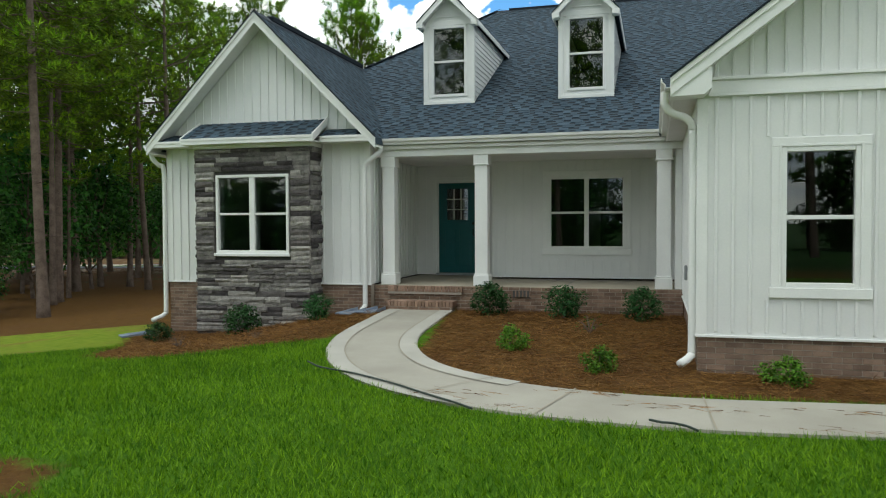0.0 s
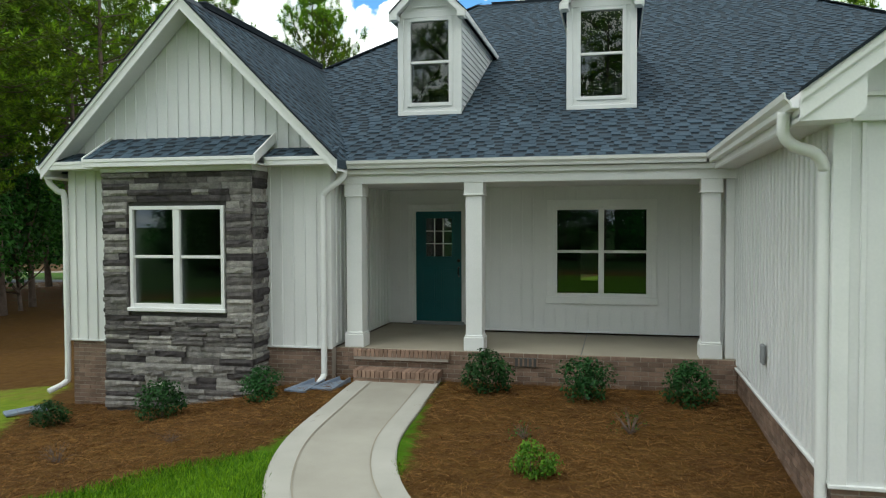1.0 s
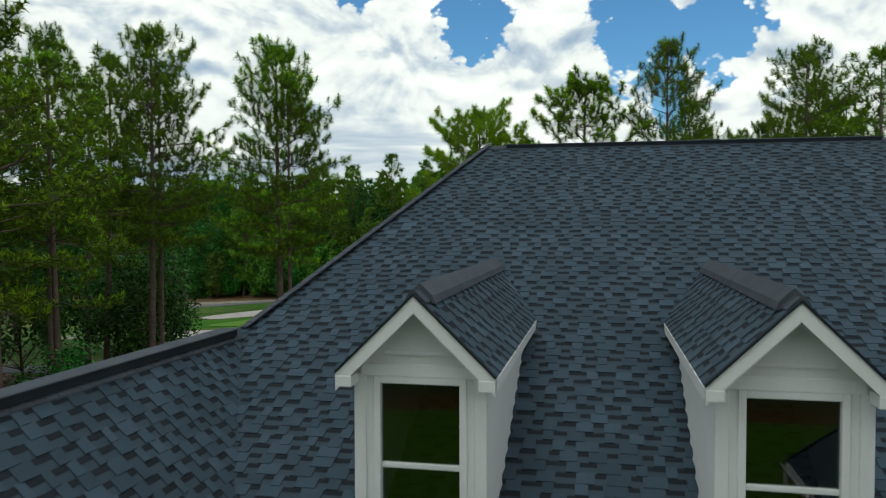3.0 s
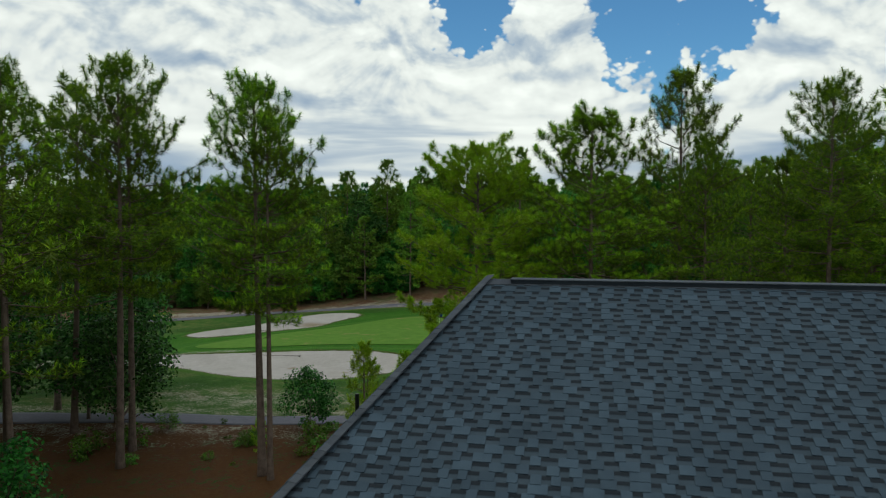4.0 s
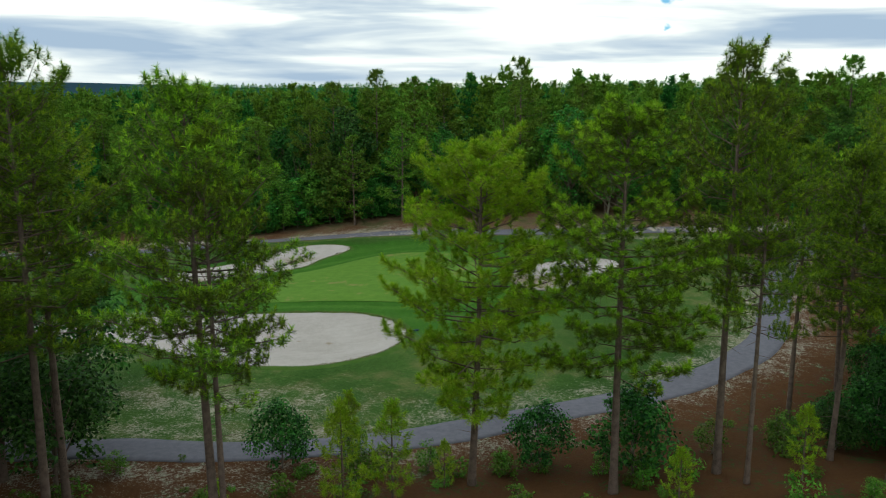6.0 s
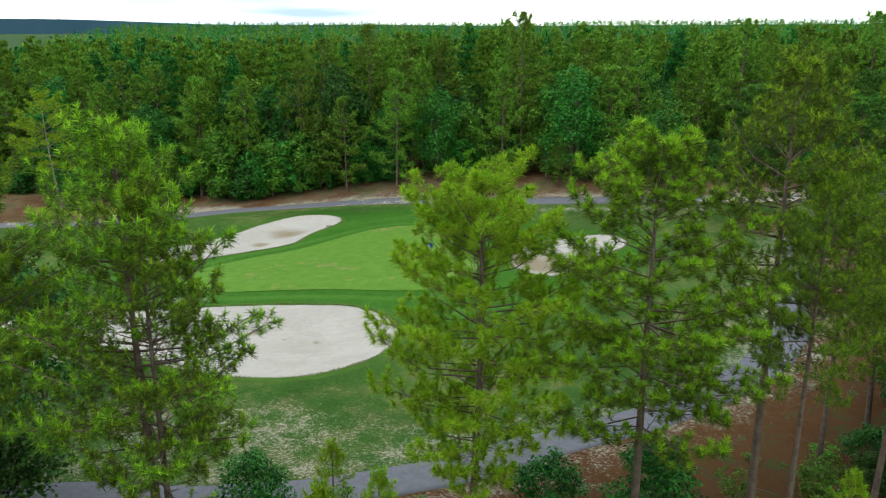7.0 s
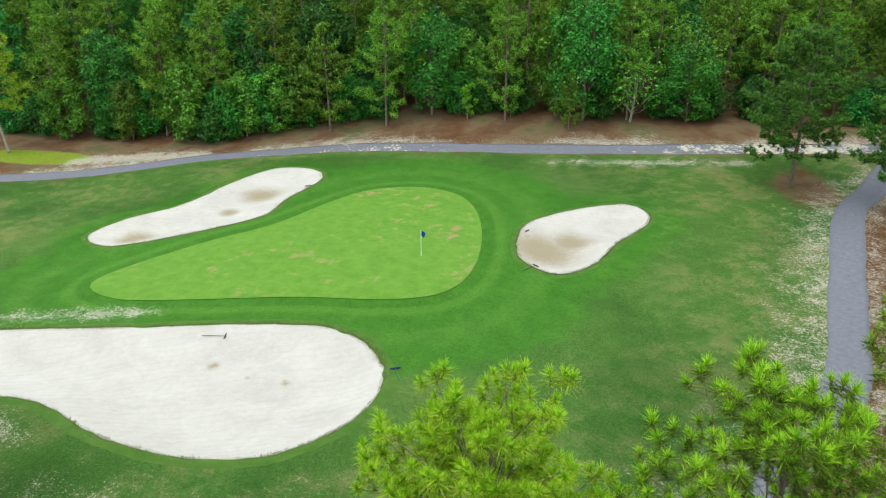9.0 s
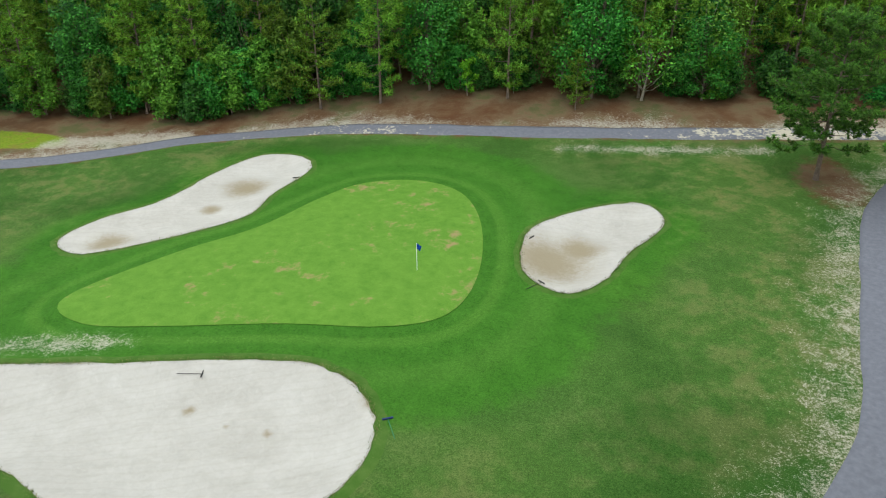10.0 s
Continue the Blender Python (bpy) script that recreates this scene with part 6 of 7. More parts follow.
def broad_shape(seed, H, R, count=3000, leaf=0.28, lobes=14, low=0.18, trunk_r=None, sides=7, corners=4):
    """A leafy tree: a forked trunk, and leaves gathered in uneven lobes."""
    r = np.random.default_rng(seed)
    wood = bmesh.new()
    tr = trunk_r or 0.014 * H + 0.01
    top = np.array([r.normal(0, 0.1) * H * 0.3, r.normal(0, 0.1) * H * 0.3, H * 0.72])
    tube(wood, [(0, 0, -0.2), (0, 0, 0.05), top * 0.5 + r.normal(0, 0.02 * H, 3), top], [tr * 1.3, tr, tr * 0.6, tr * 0.2], sides, False)
    cs, rs = [], []
    for i in range(lobes):
        f = (i + 0.5) / lobes
        z = H * (low + (0.9 - low) * f)
        ring = R * math.sin(math.pi * (0.18 + 0.74 * f)) * r.uniform(0.35, 0.8)
        az = i * 2.4 + r.normal(0, 0.4)
        c = np.array([math.cos(az) * ring, math.sin(az) * ring, z])
        cs.append(c)
        rs.append(R * r.uniform(0.30, 0.52) * (1.0 if lobes < 24 else 0.8) * (0.65 + 0.5 * math.sin(math.pi * f)))
        p0 = top * min(0.95, max(0.15, (z / H - 0.22)))
        tube(wood, [p0, (p0 + c) / 2 + np.array([0, 0, -0.03 * H]), c], [tr * 0.4, tr * 0.25, tr * 0.08], 4, False)
    cs, rs = np.array(cs), np.array(rs)
    pick = r.choice(lobes, count, p=rs ** 2 / (rs ** 2).sum())
    d = unit(r.normal(size=(count, 3)) + np.array([0, 0, 0.25]))
    rad = rs[pick] * (r.random(count) ** 0.45)
    bump = 1 + 0.25 * np.sin(d[:, 0] * 7 + pick) * np.sin(d[:, 1] * 6 + 2 * pick) * np.sin(d[:, 2] * 5)
    c = cs[pick] + d * (rad * bump)[:, None] * np.array([1, 1, 0.78])
    c[:, 2] = np.maximum(c[:, 2], 0.05 * H)
    nrm = unit(d * 0.6 + r.normal(size=(count, 3)) * 0.5 + np.array([0, 0, 0.7]))
    return wood, leaves(c, nrm, leaf * r.uniform(0.6, 1.25, count), r, 0.62, corners)


def plant(name, shape, bark, foliage, label, category, group="", fresh=None):
    """A plant at the origin, with wood and foliage as its parts."""
    wood, (v, t), *more = shape
    base = root(name, label, category, group=group)
    part("trunk", wood, bark, base, smooth_faces=True)
    crown = new("crown", quick_mesh("crown", v, t, foliage))
    crown.parent = base
    if more and more[0]:
        tips = new("young_needles", quick_mesh("young_needles", *more[0], fresh or NEEDLE_TIPS))
        tips.parent = base
    return base


def stand(model, x, y, scale=1.0, turn=0.0, sink=0.05, tall=1.0, label=""):
    ob = copy_thing(model, pose(x, y, height(x, y) - sink, 0, 0, turn))
    ob.scale = (scale, scale, scale * tall)
    if label:
        tagged(ob, label=label)
    return ob


def place(model, spots):
    """Moves a model to the first spot and copies it to the others. Spots: x, y, scale, turn, height factor."""
    for k, (x, y, s, turn, tall, *lab) in enumerate(spots):
        if k:
            stand(model, x, y, s, turn, 0.05, tall, *lab)
    x, y, s, turn, tall, *lab = spots[0]
    model.matrix_basis = pose(x, y, height(x, y) - 0.05, 0, 0, turn)
    model.scale = (s, s, s * tall)
    if lab:
        tagged(model, label=lab[0])


def topped(model, x, y, s, turn, top):
    """A spot for a model, stretched so that its tip is at the level top."""
    tip = max(v.co.z for part_ob in model.children for v in part_ob.data.vertices)
    return (x, y, s, turn, (top - height(x, y) + 0.05) / (s * tip))


PINE = "tall pine with scaly brown bark and tufted green needles"
HOUSE_PINES = "pines behind the house"
pine_a = plant("pine_tree", pine_shape(1, 17.0, 0.42, 4.3, 100, 11, 40, 0.28, 0.024, shape=0.50, young=18, lift=56), BARK, NEEDLES, PINE, "pine tree", HOUSE_PINES)
pine_b = plant("pine_tree", pine_shape(2, 17.0, 0.46, 4.0, 88, 11, 40, 0.28, 0.024, shape=0.50, young=18, lift=58), BARK, NEEDLES, PINE, "pine tree", HOUSE_PINES)
pine_c = plant("pine_tree", pine_shape(3, 15.6, 0.26, 4.3, 124, 10, 54, 0.34, 0.023, lean=0.12, shape=0.34, young=56, lift=44), BARK, NEEDLES_YELLOW, "bushy pine with yellow-green needle tufts", "pine tree", HOUSE_PINES, LIME_TIPS)
pine_d = plant("pine_tree", pine_shape(4, 16.4, 0.33, 4.3, 108, 10, 54, 0.34, 0.023, shape=0.36, young=54, lift=46), BARK, NEEDLES, PINE, "pine tree", HOUSE_PINES)
pine_m = plant("pine_tree", pine_shape(6, 17.0, 0.36, 3.9, 64, 8, 18, 0.36, 0.055, shape=0.45, sides=6, young=8, stubs=5, twigs=False), BARK, NEEDLES, PINE, "pine tree", HOUSE_PINES)
tall_pine = plant("pine_tree", pine_shape(8, 18.5, 0.40, 3.9, 84, 10, 26, 0.34, 0.038, lean=0.12, shape=0.42, young=10, stubs=18, girth=0.85), BARK, NEEDLES, "tall slim pine beside the lawn with dead lower twigs", "pine tree", "pines beside the lawn")
place(pine_c, [topped(pine_c, -9.5, 51.0, 1.0, 20, 14.3)])
place(pine_d, [topped(pine_d, -3.6, 50.6, 1.0, 50, 15.35)])
place(pine_a, [topped(pine_a, -24.3, 43.7, 1.0, 0, 17.5), topped(pine_a, -17.3, 43.4, 1.0, 110, 16.2), topped(pine_a, 7.5, 52.9, 0.95, 200, 16.9), topped(pine_a, 6.0, 55.7, 0.75, 290, 13.5)])
place(pine_b, [(-25.0, 45.7, 0.95, 30, 1.02), topped(pine_b, -16.7, 42.9, 0.72, 200, 14.6), topped(pine_b, 0.7, 52.7, 0.92, 200, 17.5), topped(pine_b, 1.7, 51.6, 0.62, 310, 14.0), topped(pine_b, 5.3, 60.4, 0.75, 140, 13.2), topped(pine_b, 9.0, 56.6, 0.9, 20, 15.5), topped(pine_b, 10.4, 61.6, 0.85, 260, 14.5), topped(pine_b, -27.8, 41.0, 0.95, 75, 16.6)])
place(tall_pine, [(-18.2, 19.7, 1.0, 40, 1.0), (-23.3, 26.0, 1.0, 140, 1.0), (-22.5, 24.8, 0.75, 250, 1.15), (-27.0, 31.3, 1.1, 330, 1.0), (-27.9, 32.0, 1.0, 80, 1.05), (-24.5, 27.9, 0.55, 200, 1.2), (-29.5, 36.0, 0.9, 15, 1.1), (-20.2, 19.4, 0.8, 120, 1.1)])
place(pine_m, [(-29.5, 47.5, 1.0, 300, 1.05), (9.4, 66.5, 0.85, 130, 1.0), (13.0, 63.0, 0.95, 45, 1.0), (15.5, 58.5, 1.0, 230, 1.0), (12.4, 53.6, 0.95, 330, 1.05), (10.8, 50.5, 0.95, 90, 1.0), (18.5, 60.0, 1.0, 15, 1.0), (-35.0, 36.5, 1.0, 80, 1.0), (-24.6, 33.5, 0.95, 190, 1.02), (23.5, 108.0, 1.0, 240, 1.0), (-32.0, 42.5, 1.0, 60, 1.02), (14.2, 55.5, 1.0, 20, 0.95), (-38.5, 42.0, 1.0, 100, 1.05), (-29.8, 28.5, 1.0, 310, 1.0), (-26.5, 25.5, 1.0, 220, 1.05), (11.5, 58.5, 0.9, 120, 1.05), (-41, 30, 1.0, 20, 1.0), (-34.0, 52.0, 1.0, 35, 1.0), (-45.0, 52.0, 1.0, 135, 1.0), (-48.0, 40.0, 1.0, 235, 1.0), (16.5, 66.0, 0.9, 40, 1.0), (21.5, 74.0, 1.0, 100, 1.0), (20.0, 88.0, 1.0, 200, 1.0), (-33.5, 20.5, 1.0, 160, 1.0), (-24.0, 17.5, 0.85, 10, 1.1), (12.0, 69.8, 0.9, 160, 1.0), (-24.0, 21.0, 0.95, 60, 1.05), (-30.0, 32.5, 0.95, 30, 1.0), (-36.5, 45.5, 1.0, 170, 1.0), (-28.0, 36.5, 0.9, 280, 1.0), (-21.0, 30.5, 0.9, 210, 1.05), (-24.5, 37.5, 0.9, 100, 1.05)])
pine_r = plant("pine_tree", pine_shape(5, 14.5, 0.26, 5.6, 68, 14, 22, 0.46, 0.10, lean=0.8, shape=0.36, young=14, girth=1.4, lift=40, droop=4, twigs=False), BARK, DARK_NEEDLES, "leaning dark pine with low limbs by the far path", "pine tree", "pines by the far path", DARK_TIPS)
place(pine_r, [topped(pine_r, 11.7, 111.35, 1.0, 10, 13.1), topped(pine_r, 18.6, 106.0, 0.9, 140, 12.4), (24.0, 116.0, 1.0, 220, 1.0)])
young_pine = plant("young_pine", pine_shape(7, 4.6, 0.16, 1.15, 36, 4, 34, 0.27, 0.02, lean=0.1, shape=0.6, sides=6, stubs=0), BARK, NEEDLES_YELLOW, "slender young pine in the red soil", "pine sapling", "young pines by the path", LIME_TIPS)
place(young_pine, [(-12.3, 48.4, 0.95, 10, 1.0), (-13.6, 46.2, 1.0, 90, 1.1), (-10.6, 50.6, 0.5, 170, 0.9), (-1.25, 48.9, 0.6, 250, 0.9), (4.0, 52.4, 0.7, 40, 1.0), (-15.3, 52.2, 0.75, 130, 1.0), (-18.6, 46.0, 0.4, 60, 1.0)])

# understory and shrubs near the trail
oak_a = plant("oak_tree", broad_shape(11, 7.0, 3.2, 4200, 0.24), BARK, OAK_LEAVES, "dense dark-leaved young oak under the pines", "tree", "understory trees")
bush_a = plant("bush", broad_shape(12, 3.6, 1.7, 4200, 0.17, low=0.1), PALE_BARK, OAK_LEAVES, "rounded dark green bush beside the path", "bush", "bushes by the path")
bush_b = plant("bush", broad_shape(13, 3.0, 1.1, 1300, 0.15, low=0.08), PALE_BARK, LIGHT_LEAVES, "airy light green bush among the pines", "bush", "bushes by the path")
place(oak_a, [(-27.0, 47.6, 1.0, 0, 1.0), (11.8, 60.5, 0.7, 310, 1.0), (13.4, 66.0, 0.8, 200, 1.1), (-31.5, 34.0, 1.3, 40, 1.2), (-35.5, 39.5, 1.4, 130, 1.2), (-26.0, 27.5, 0.9, 210, 1.2), (-28.5, 29.5, 1.0, 300, 1.3), (-40.0, 56.0, 1.4, 20, 1.3), (-46.0, 60.0, 1.5, 110, 1.3), (-33.0, 58.0, 1.2, 260, 1.2), (-30.5, 50.0, 1.05, 80, 1.0), (-33.5, 46.0, 1.1, 150, 1.0), (-28.0, 33.5, 1.0, 200, 1.1), (-33.0, 30.0, 1.1, 260, 1.0), (-38.0, 36.0, 1.2, 90, 1.0), (-24.0, 22.5, 0.6, 10, 1.0), (-30.0, 22.0, 0.9, 300, 1.0), (15.5, 62.5, 0.8, 45, 1.0), (20.0, 67.0, 1.0, 170, 1.0), (17.0, 52.0, 0.9, 250, 1.0), (-43, 47, 1.2, 30, 1.0), (-36, 24, 1.1, 130, 1.0), (-42, 26, 1.2, 200, 1.1), (-20.5, 32.5, 0.7, 60, 1.0), (-46, 34, 1.3, 10, 1.1), (-40, 41, 1.1, 100, 1.0), (-50, 44, 1.2, 220, 1.2), (-28.6, 49.6, 0.8, 95, 0.9), (12.6, 66.5, 0.8, 40, 1.0), (15.2, 70.5, 0.9, 140, 1.0), (13.6, 57.0, 0.7, 230, 1.0), (17.8, 57.5, 0.9, 320, 1.0), (19.2, 75.5, 1.0, 75, 1.0), (22.5, 70.0, 1.1, 190, 1.1), (18.0, 63.5, 1.0, 5, 1.1), (24.0, 62.0, 1.2, 280, 1.1), (17.5, 80.5, 0.9, 110, 1.0)])
place(bush_a, [(-2.76, 52.6, 1.15, 0, 1.1), (-6.8, 53.6, 0.85, 60, 1.1), (8.8, 58.5, 1.1, 15, 1.0), (10.2, 56.2, 0.9, 95, 1.0), (6.8, 57.6, 0.7, 215, 0.9), (9.6, 53.8, 0.8, 170, 0.9), (12.5, 61.0, 1.2, 120, 1.0), (9.4, 60.0, 0.9, 200, 1.0), (10.8, 63.5, 1.0, 300, 1.0), (12.0, 69.5, 0.9, 35, 1.1), (7.6, 61.5, 0.6, 85, 1.0), (-18.1, 51.0, 0.85, 250, 1.15), (15.5, 72, 1.3, 30, 1.0), (18, 84, 1.4, 90, 1.0), (-21.5, 20.0, 0.7, 20, 1.0), (22, 96, 1.5, 10, 1.0)])
place(bush_b, [(-14.5, 50.5, 0.9, 0, 1.0), (-11.6, 51.8, 0.6, 80, 1.0), (-8.4, 52.6, 0.55, 150, 0.8), (0.9, 55.4, 0.7, 30, 0.9), (4.2, 57.2, 0.8, 200, 0.9), (7.0, 58.0, 0.7, 100, 1.0), (6.2, 50.8, 0.6, 290, 0.6), (-19.8, 47.2, 0.5, 10, 0.6), (-25.0, 48.9, 0.6, 60, 0.7), (-12.7, 45.2, 0.5, 160, 0.6), (-19.0, 17.5, 0.7, 90, 0.9)])

weed = plant("weed", broad_shape(14, 0.75, 0.55, 340, 0.10, 8, 0.05, 0.01, 3), PALE_BARK, LIGHT_LEAVES, "low light green weed in the red soil", "weed", "weeds under the pines")
weed_random = random.Random(21)
weed_spots = [(-26.8, 44.2, 1.4, 0, 1.2), (-15.2, 45.6, 1.8, 30, 1.0), (-10.3, 51.6, 1.5, 70, 0.9), (-13.6, 51.4, 1.7, 110, 1.1), (-19.6, 47.4, 1.2, 150, 1.0), (-8.2, 52.4, 1.6, 200, 1.0), (4.9, 56.6, 1.5, 240, 1.0), (8.7, 60.2, 1.7, 10, 1.0)]
while len(weed_spots) < 95:
    x = weed_random.uniform(-27, 14)
    y = weed_random.uniform(44, 51) if x < -14 else weed_random.uniform(47, 55 + 0.55 * max(0, x + 8))
    weed_spots.append((x, y, weed_random.choice((0.35, 0.5, 0.7, 1.0, 1.6)), weed_random.uniform(0, 360), weed_random.uniform(0.6, 1.2)))
place(weed, weed_spots)

# ---- far woods ----
EDGE = [(-130, 116), (-95, 119), (-77, 121), (-64, 119.5), (-50.8, 120.8), (-38.4, 124.8), (-27.3, 128), (-17, 128), (-2, 127.3), (12.3, 127.5), (30, 129), (60, 133), (110, 138)]
edge_y = lambda x: np.interp(x, [e[0] for e in EDGE], [e[1] for e in EDGE])
EDGE_TREES = "trees at the edge of the woods"
far_pine = plant("pine_tree", pine_shape(21, 17.0, 0.28, 3.5, 56, 7, 9, 0.55, 0.13, shape=0.45, sides=5, young=5, stubs=3, twigs=False), BARK, WOOD_NEEDLES, "green pine at the edge of the woods", "pine tree", EDGE_TREES, WOOD_TIPS)
far_pine_b = plant("pine_tree", pine_shape(22, 14.0, 0.16, 3.4, 52, 7, 9, 0.55, 0.13, shape=0.45, sides=5, young=6, stubs=2, twigs=False), BARK, WOOD_NEEDLES, "light green pine at the edge of the woods", "pine tree", EDGE_TREES, WOOD_TIPS)
far_oak = plant("oak_tree", broad_shape(23, 14.0, 4.0, 6400, 0.40, 34, 0.06, corners=3), BARK, OAK_LEAVES, "dark leafy oak at the edge of the woods", "tree", EDGE_TREES)
far_oak_b = plant("oak_tree", broad_shape(24, 10.0, 3.4, 5200, 0.38, 28, 0.04, corners=3), BARK, LIGHT_LEAVES, "fresh green broadleaf tree at the edge of the woods", "tree", EDGE_TREES)
low_oak = plant("bush", broad_shape(25, 5.0, 2.6, 3200, 0.34, 20, 0.03, corners=3), BARK, OAK_LEAVES, "low leafy thicket at the edge of the woods", "bush", EDGE_TREES)
pale_pine = plant("pine_tree", pine_shape(26, 15.0, 0.34, 4.6, 48, 9, 14, 0.5, 0.10, lean=0.2, shape=0.42, sides=6, young=6), PALE_BARK, NEEDLES_YELLOW, "lone pine with a pale trunk before the woods", "pine tree", EDGE_TREES)
place(pale_pine, [(-73.4, 113.4, 1.0, 0, 1.0)])
airy = plant("tree", broad_shape(27, 9.5, 4.6, 1500, 0.34, 16, 0.2, 0.17), PALE_BARK, LIGHT_LEAVES, "open small-leaved tree with pale crooked branches", "tree", EDGE_TREES)
place(airy, [(-2.8, 126.4, 1.0, 0, 1.0), (3.2, 129.0, 1.1, 100, 1.1)])
sapling = plant("sapling", broad_shape(28, 4.6, 1.3, 420, 0.36, 9, 0.15, 0.05), PALE_BARK, LIME_LEAVES, "bright yellow-green sapling before the woods", "sapling", EDGE_TREES)
place(sapling, [(-21.5, 126.3, 1.0, 0, 1.0), (-16.5, 127.2, 0.8, 80, 1.0)])
wr = random.Random(9)
# trees that stand out along the edge
edge_pine = plant("pine_tree", pine_shape(29, 13.0, 0.12, 3.6, 48, 8, 14, 0.5, 0.10, lean=0.3, shape=0.5, sides=6, young=6, stubs=4), BARK, WOOD_NEEDLES, "open yellow-green pine with a slim brown trunk before the oaks", "pine tree", EDGE_TREES, WOOD_TIPS)
place(edge_pine, [(-37.5, 123.3, 1.0, 0, 0.95), (-51.2, 123.0, 1.1, 80, 1.05), (-58.0, 122.6, 1.1, 160, 1.1), (-30.9, 124.4, 1.1, 240, 1.05), (-17.0, 126.0, 1.05, 320, 1.05), (-9.6, 123.8, 0.5, 40, 1.0), (-44.5, 125.5, 1.1, 120, 1.15)])
round_oak = plant("oak_tree", broad_shape(30, 14.5, 4.6, 8600, 0.36, 42, 0.08, corners=3), BARK, EMERALD_LEAVES, "large rounded emerald green oak before the woods", "tree", EDGE_TREES)
place(round_oak, [(-8.1, 126.6, 1.05, 0, 1.05), (-64.0, 122.5, 0.95, 70, 0.95), (3.4, 127.0, 0.85, 150, 0.8), (-26.0, 127.5, 0.9, 220, 1.0)])
hanging_oak = plant("oak_tree", broad_shape(31, 7.0, 3.0, 4200, 0.34, 24, 0.02, corners=3), BARK, EMERALD_LEAVES, "bright leafy oak whose branches hang to the ground", "tree", EDGE_TREES)
place(hanging_oak, [(-50.0, 121.2, 1.0, 0, 1.0), (-46.0, 123.2, 1.1, 80, 1.0), (-54.2, 121.4, 0.85, 150, 1.0), (-41.6, 124.6, 1.0, 230, 1.1), (-59.6, 121.8, 0.9, 300, 1.0), (-64.6, 121.2, 0.95, 30, 0.9), (-35.6, 125.8, 0.9, 110, 1.0), (-22.6, 127.6, 0.8, 60, 1.0)])
spots = {far_pine: [], far_pine_b: [], far_oak: [], far_oak_b: [], low_oak: []}
x = -112.0
while x < 62:
    for depth, kinds in ((0.6, (low_oak, low_oak, far_oak_b, far_pine_b)), (4.0, (far_oak, far_oak_b, far_pine, far_pine_b, far_oak)), (8.0, (far_pine, far_oak, far_pine))):
        m = wr.choice(kinds)
        xx = x + wr.uniform(-1.4, 1.4)
        spots[m].append((xx, float(edge_y(xx)) + depth + wr.uniform(-1.0, 1.2), wr.uniform(0.8, 1.12), wr.uniform(0, 360), wr.uniform(0.9, 1.12)))
    x += 3.6
for m, s in spots.items():
    place(m, s)


def soft_tree(seed, pine):
    """Arrays of a cheap tree for the depth of the woods: foliage and a plain trunk."""
    r = np.random.default_rng(seed)
    if pine:
        n = 420
        t = r.random(n) ** 0.85
        tier = np.round(t * 9) / 9 + r.normal(0, 0.022, n)
        rad = 2.9 * np.clip(1 - t, 0, 1) ** 0.55 * r.uniform(0.3, 1.08, n) + 0.15
        az = r.uniform(0, math.tau, n)
        c = np.stack([np.cos(az) * rad, np.sin(az) * rad, 5.5 + 11.5 * tier + 0.16 * rad], 1)
        k = 4
        d = unit(r.normal(size=(n * k, 3)) * 0.8 + np.array([0, 0, 0.7]) + np.repeat(unit(c * np.array([1, 1, 0])), k, 0) * 0.5)
        v, f = blades(np.repeat(c, k, 0) - d * 0.2, d, r.uniform(0.5, 0.85, n * k), r.uniform(0.22, 0.36, n * k), r)
    else:
        _, (v, f) = broad_shape(seed, 14.0, 3.6, 1500, 0.62, 22, 0.15, corners=3)
    return v, f


def thin_tree(seed, n=70):
    r = np.random.default_rng(seed)
    t = r.random(n)
    rad = 2.6 * (1 - t) ** 0.6 * r.uniform(0.3, 1.0, n) + 0.2
    az = r.uniform(0, math.tau, n)
    c = np.stack([np.cos(az) * rad, np.sin(az) * rad, 4 + 12.5 * t], 1)
    d = unit(r.normal(size=(n, 3)) * 0.7 + np.array([0, 0, 0.8]))
    return blades(c - d * 0.6, d, r.uniform(0.9, 1.5, n), r.uniform(0.5, 0.9, n), r)


def wood_stand(name, models, spots, mats, seed):
    r = np.random.default_rng(seed)
    V, F, I, at = [], [], [], 0
    for x, y in spots:
        m = r.integers(len(models))
        v, f = models[m]
        a, s, tall = r.uniform(0, math.tau), r.uniform(0.9, 1.1), r.uniform(0.9, 1.05)
        rot = np.array([[math.cos(a), -math.sin(a), 0], [math.sin(a), math.cos(a), 0], [0, 0, tall]]) * s
        V.append(v @ rot.T + np.array([x, y, 0.0]))
        F.append(f + at)
        I.append(np.full(len(f), int(r.integers(len(mats)))))
        at += len(v)
    V = np.concatenate(V)
    k = 0
    for (x, y), f in zip(spots, F):
        n = f.max() + 1 - k
        V[k:k + n, 2] += height(x, y)
        k += n
    me = quick_mesh(name, V, np.concatenate(F), None, np.concatenate(I), mats)
    return tagged(new(name, me), "deep stand of green pines and oaks behind the course", "woods", kind="stuff")


def scatter(x0, x1, d0, d1, spacing, seed, widen=0.0):
    r = np.random.default_rng(seed)
    out = []
    y = d0
    while y < d1:
        w = widen * (y - d0)
        x = x0 - w
        while x < x1 + w * 0.7:
            xx, yy = x + r.uniform(-0.45, 0.45) * spacing, y + r.uniform(-0.45, 0.45) * spacing
            out.append((xx, float(edge_y(xx)) + yy))
            x += spacing
        y += spacing
    return out


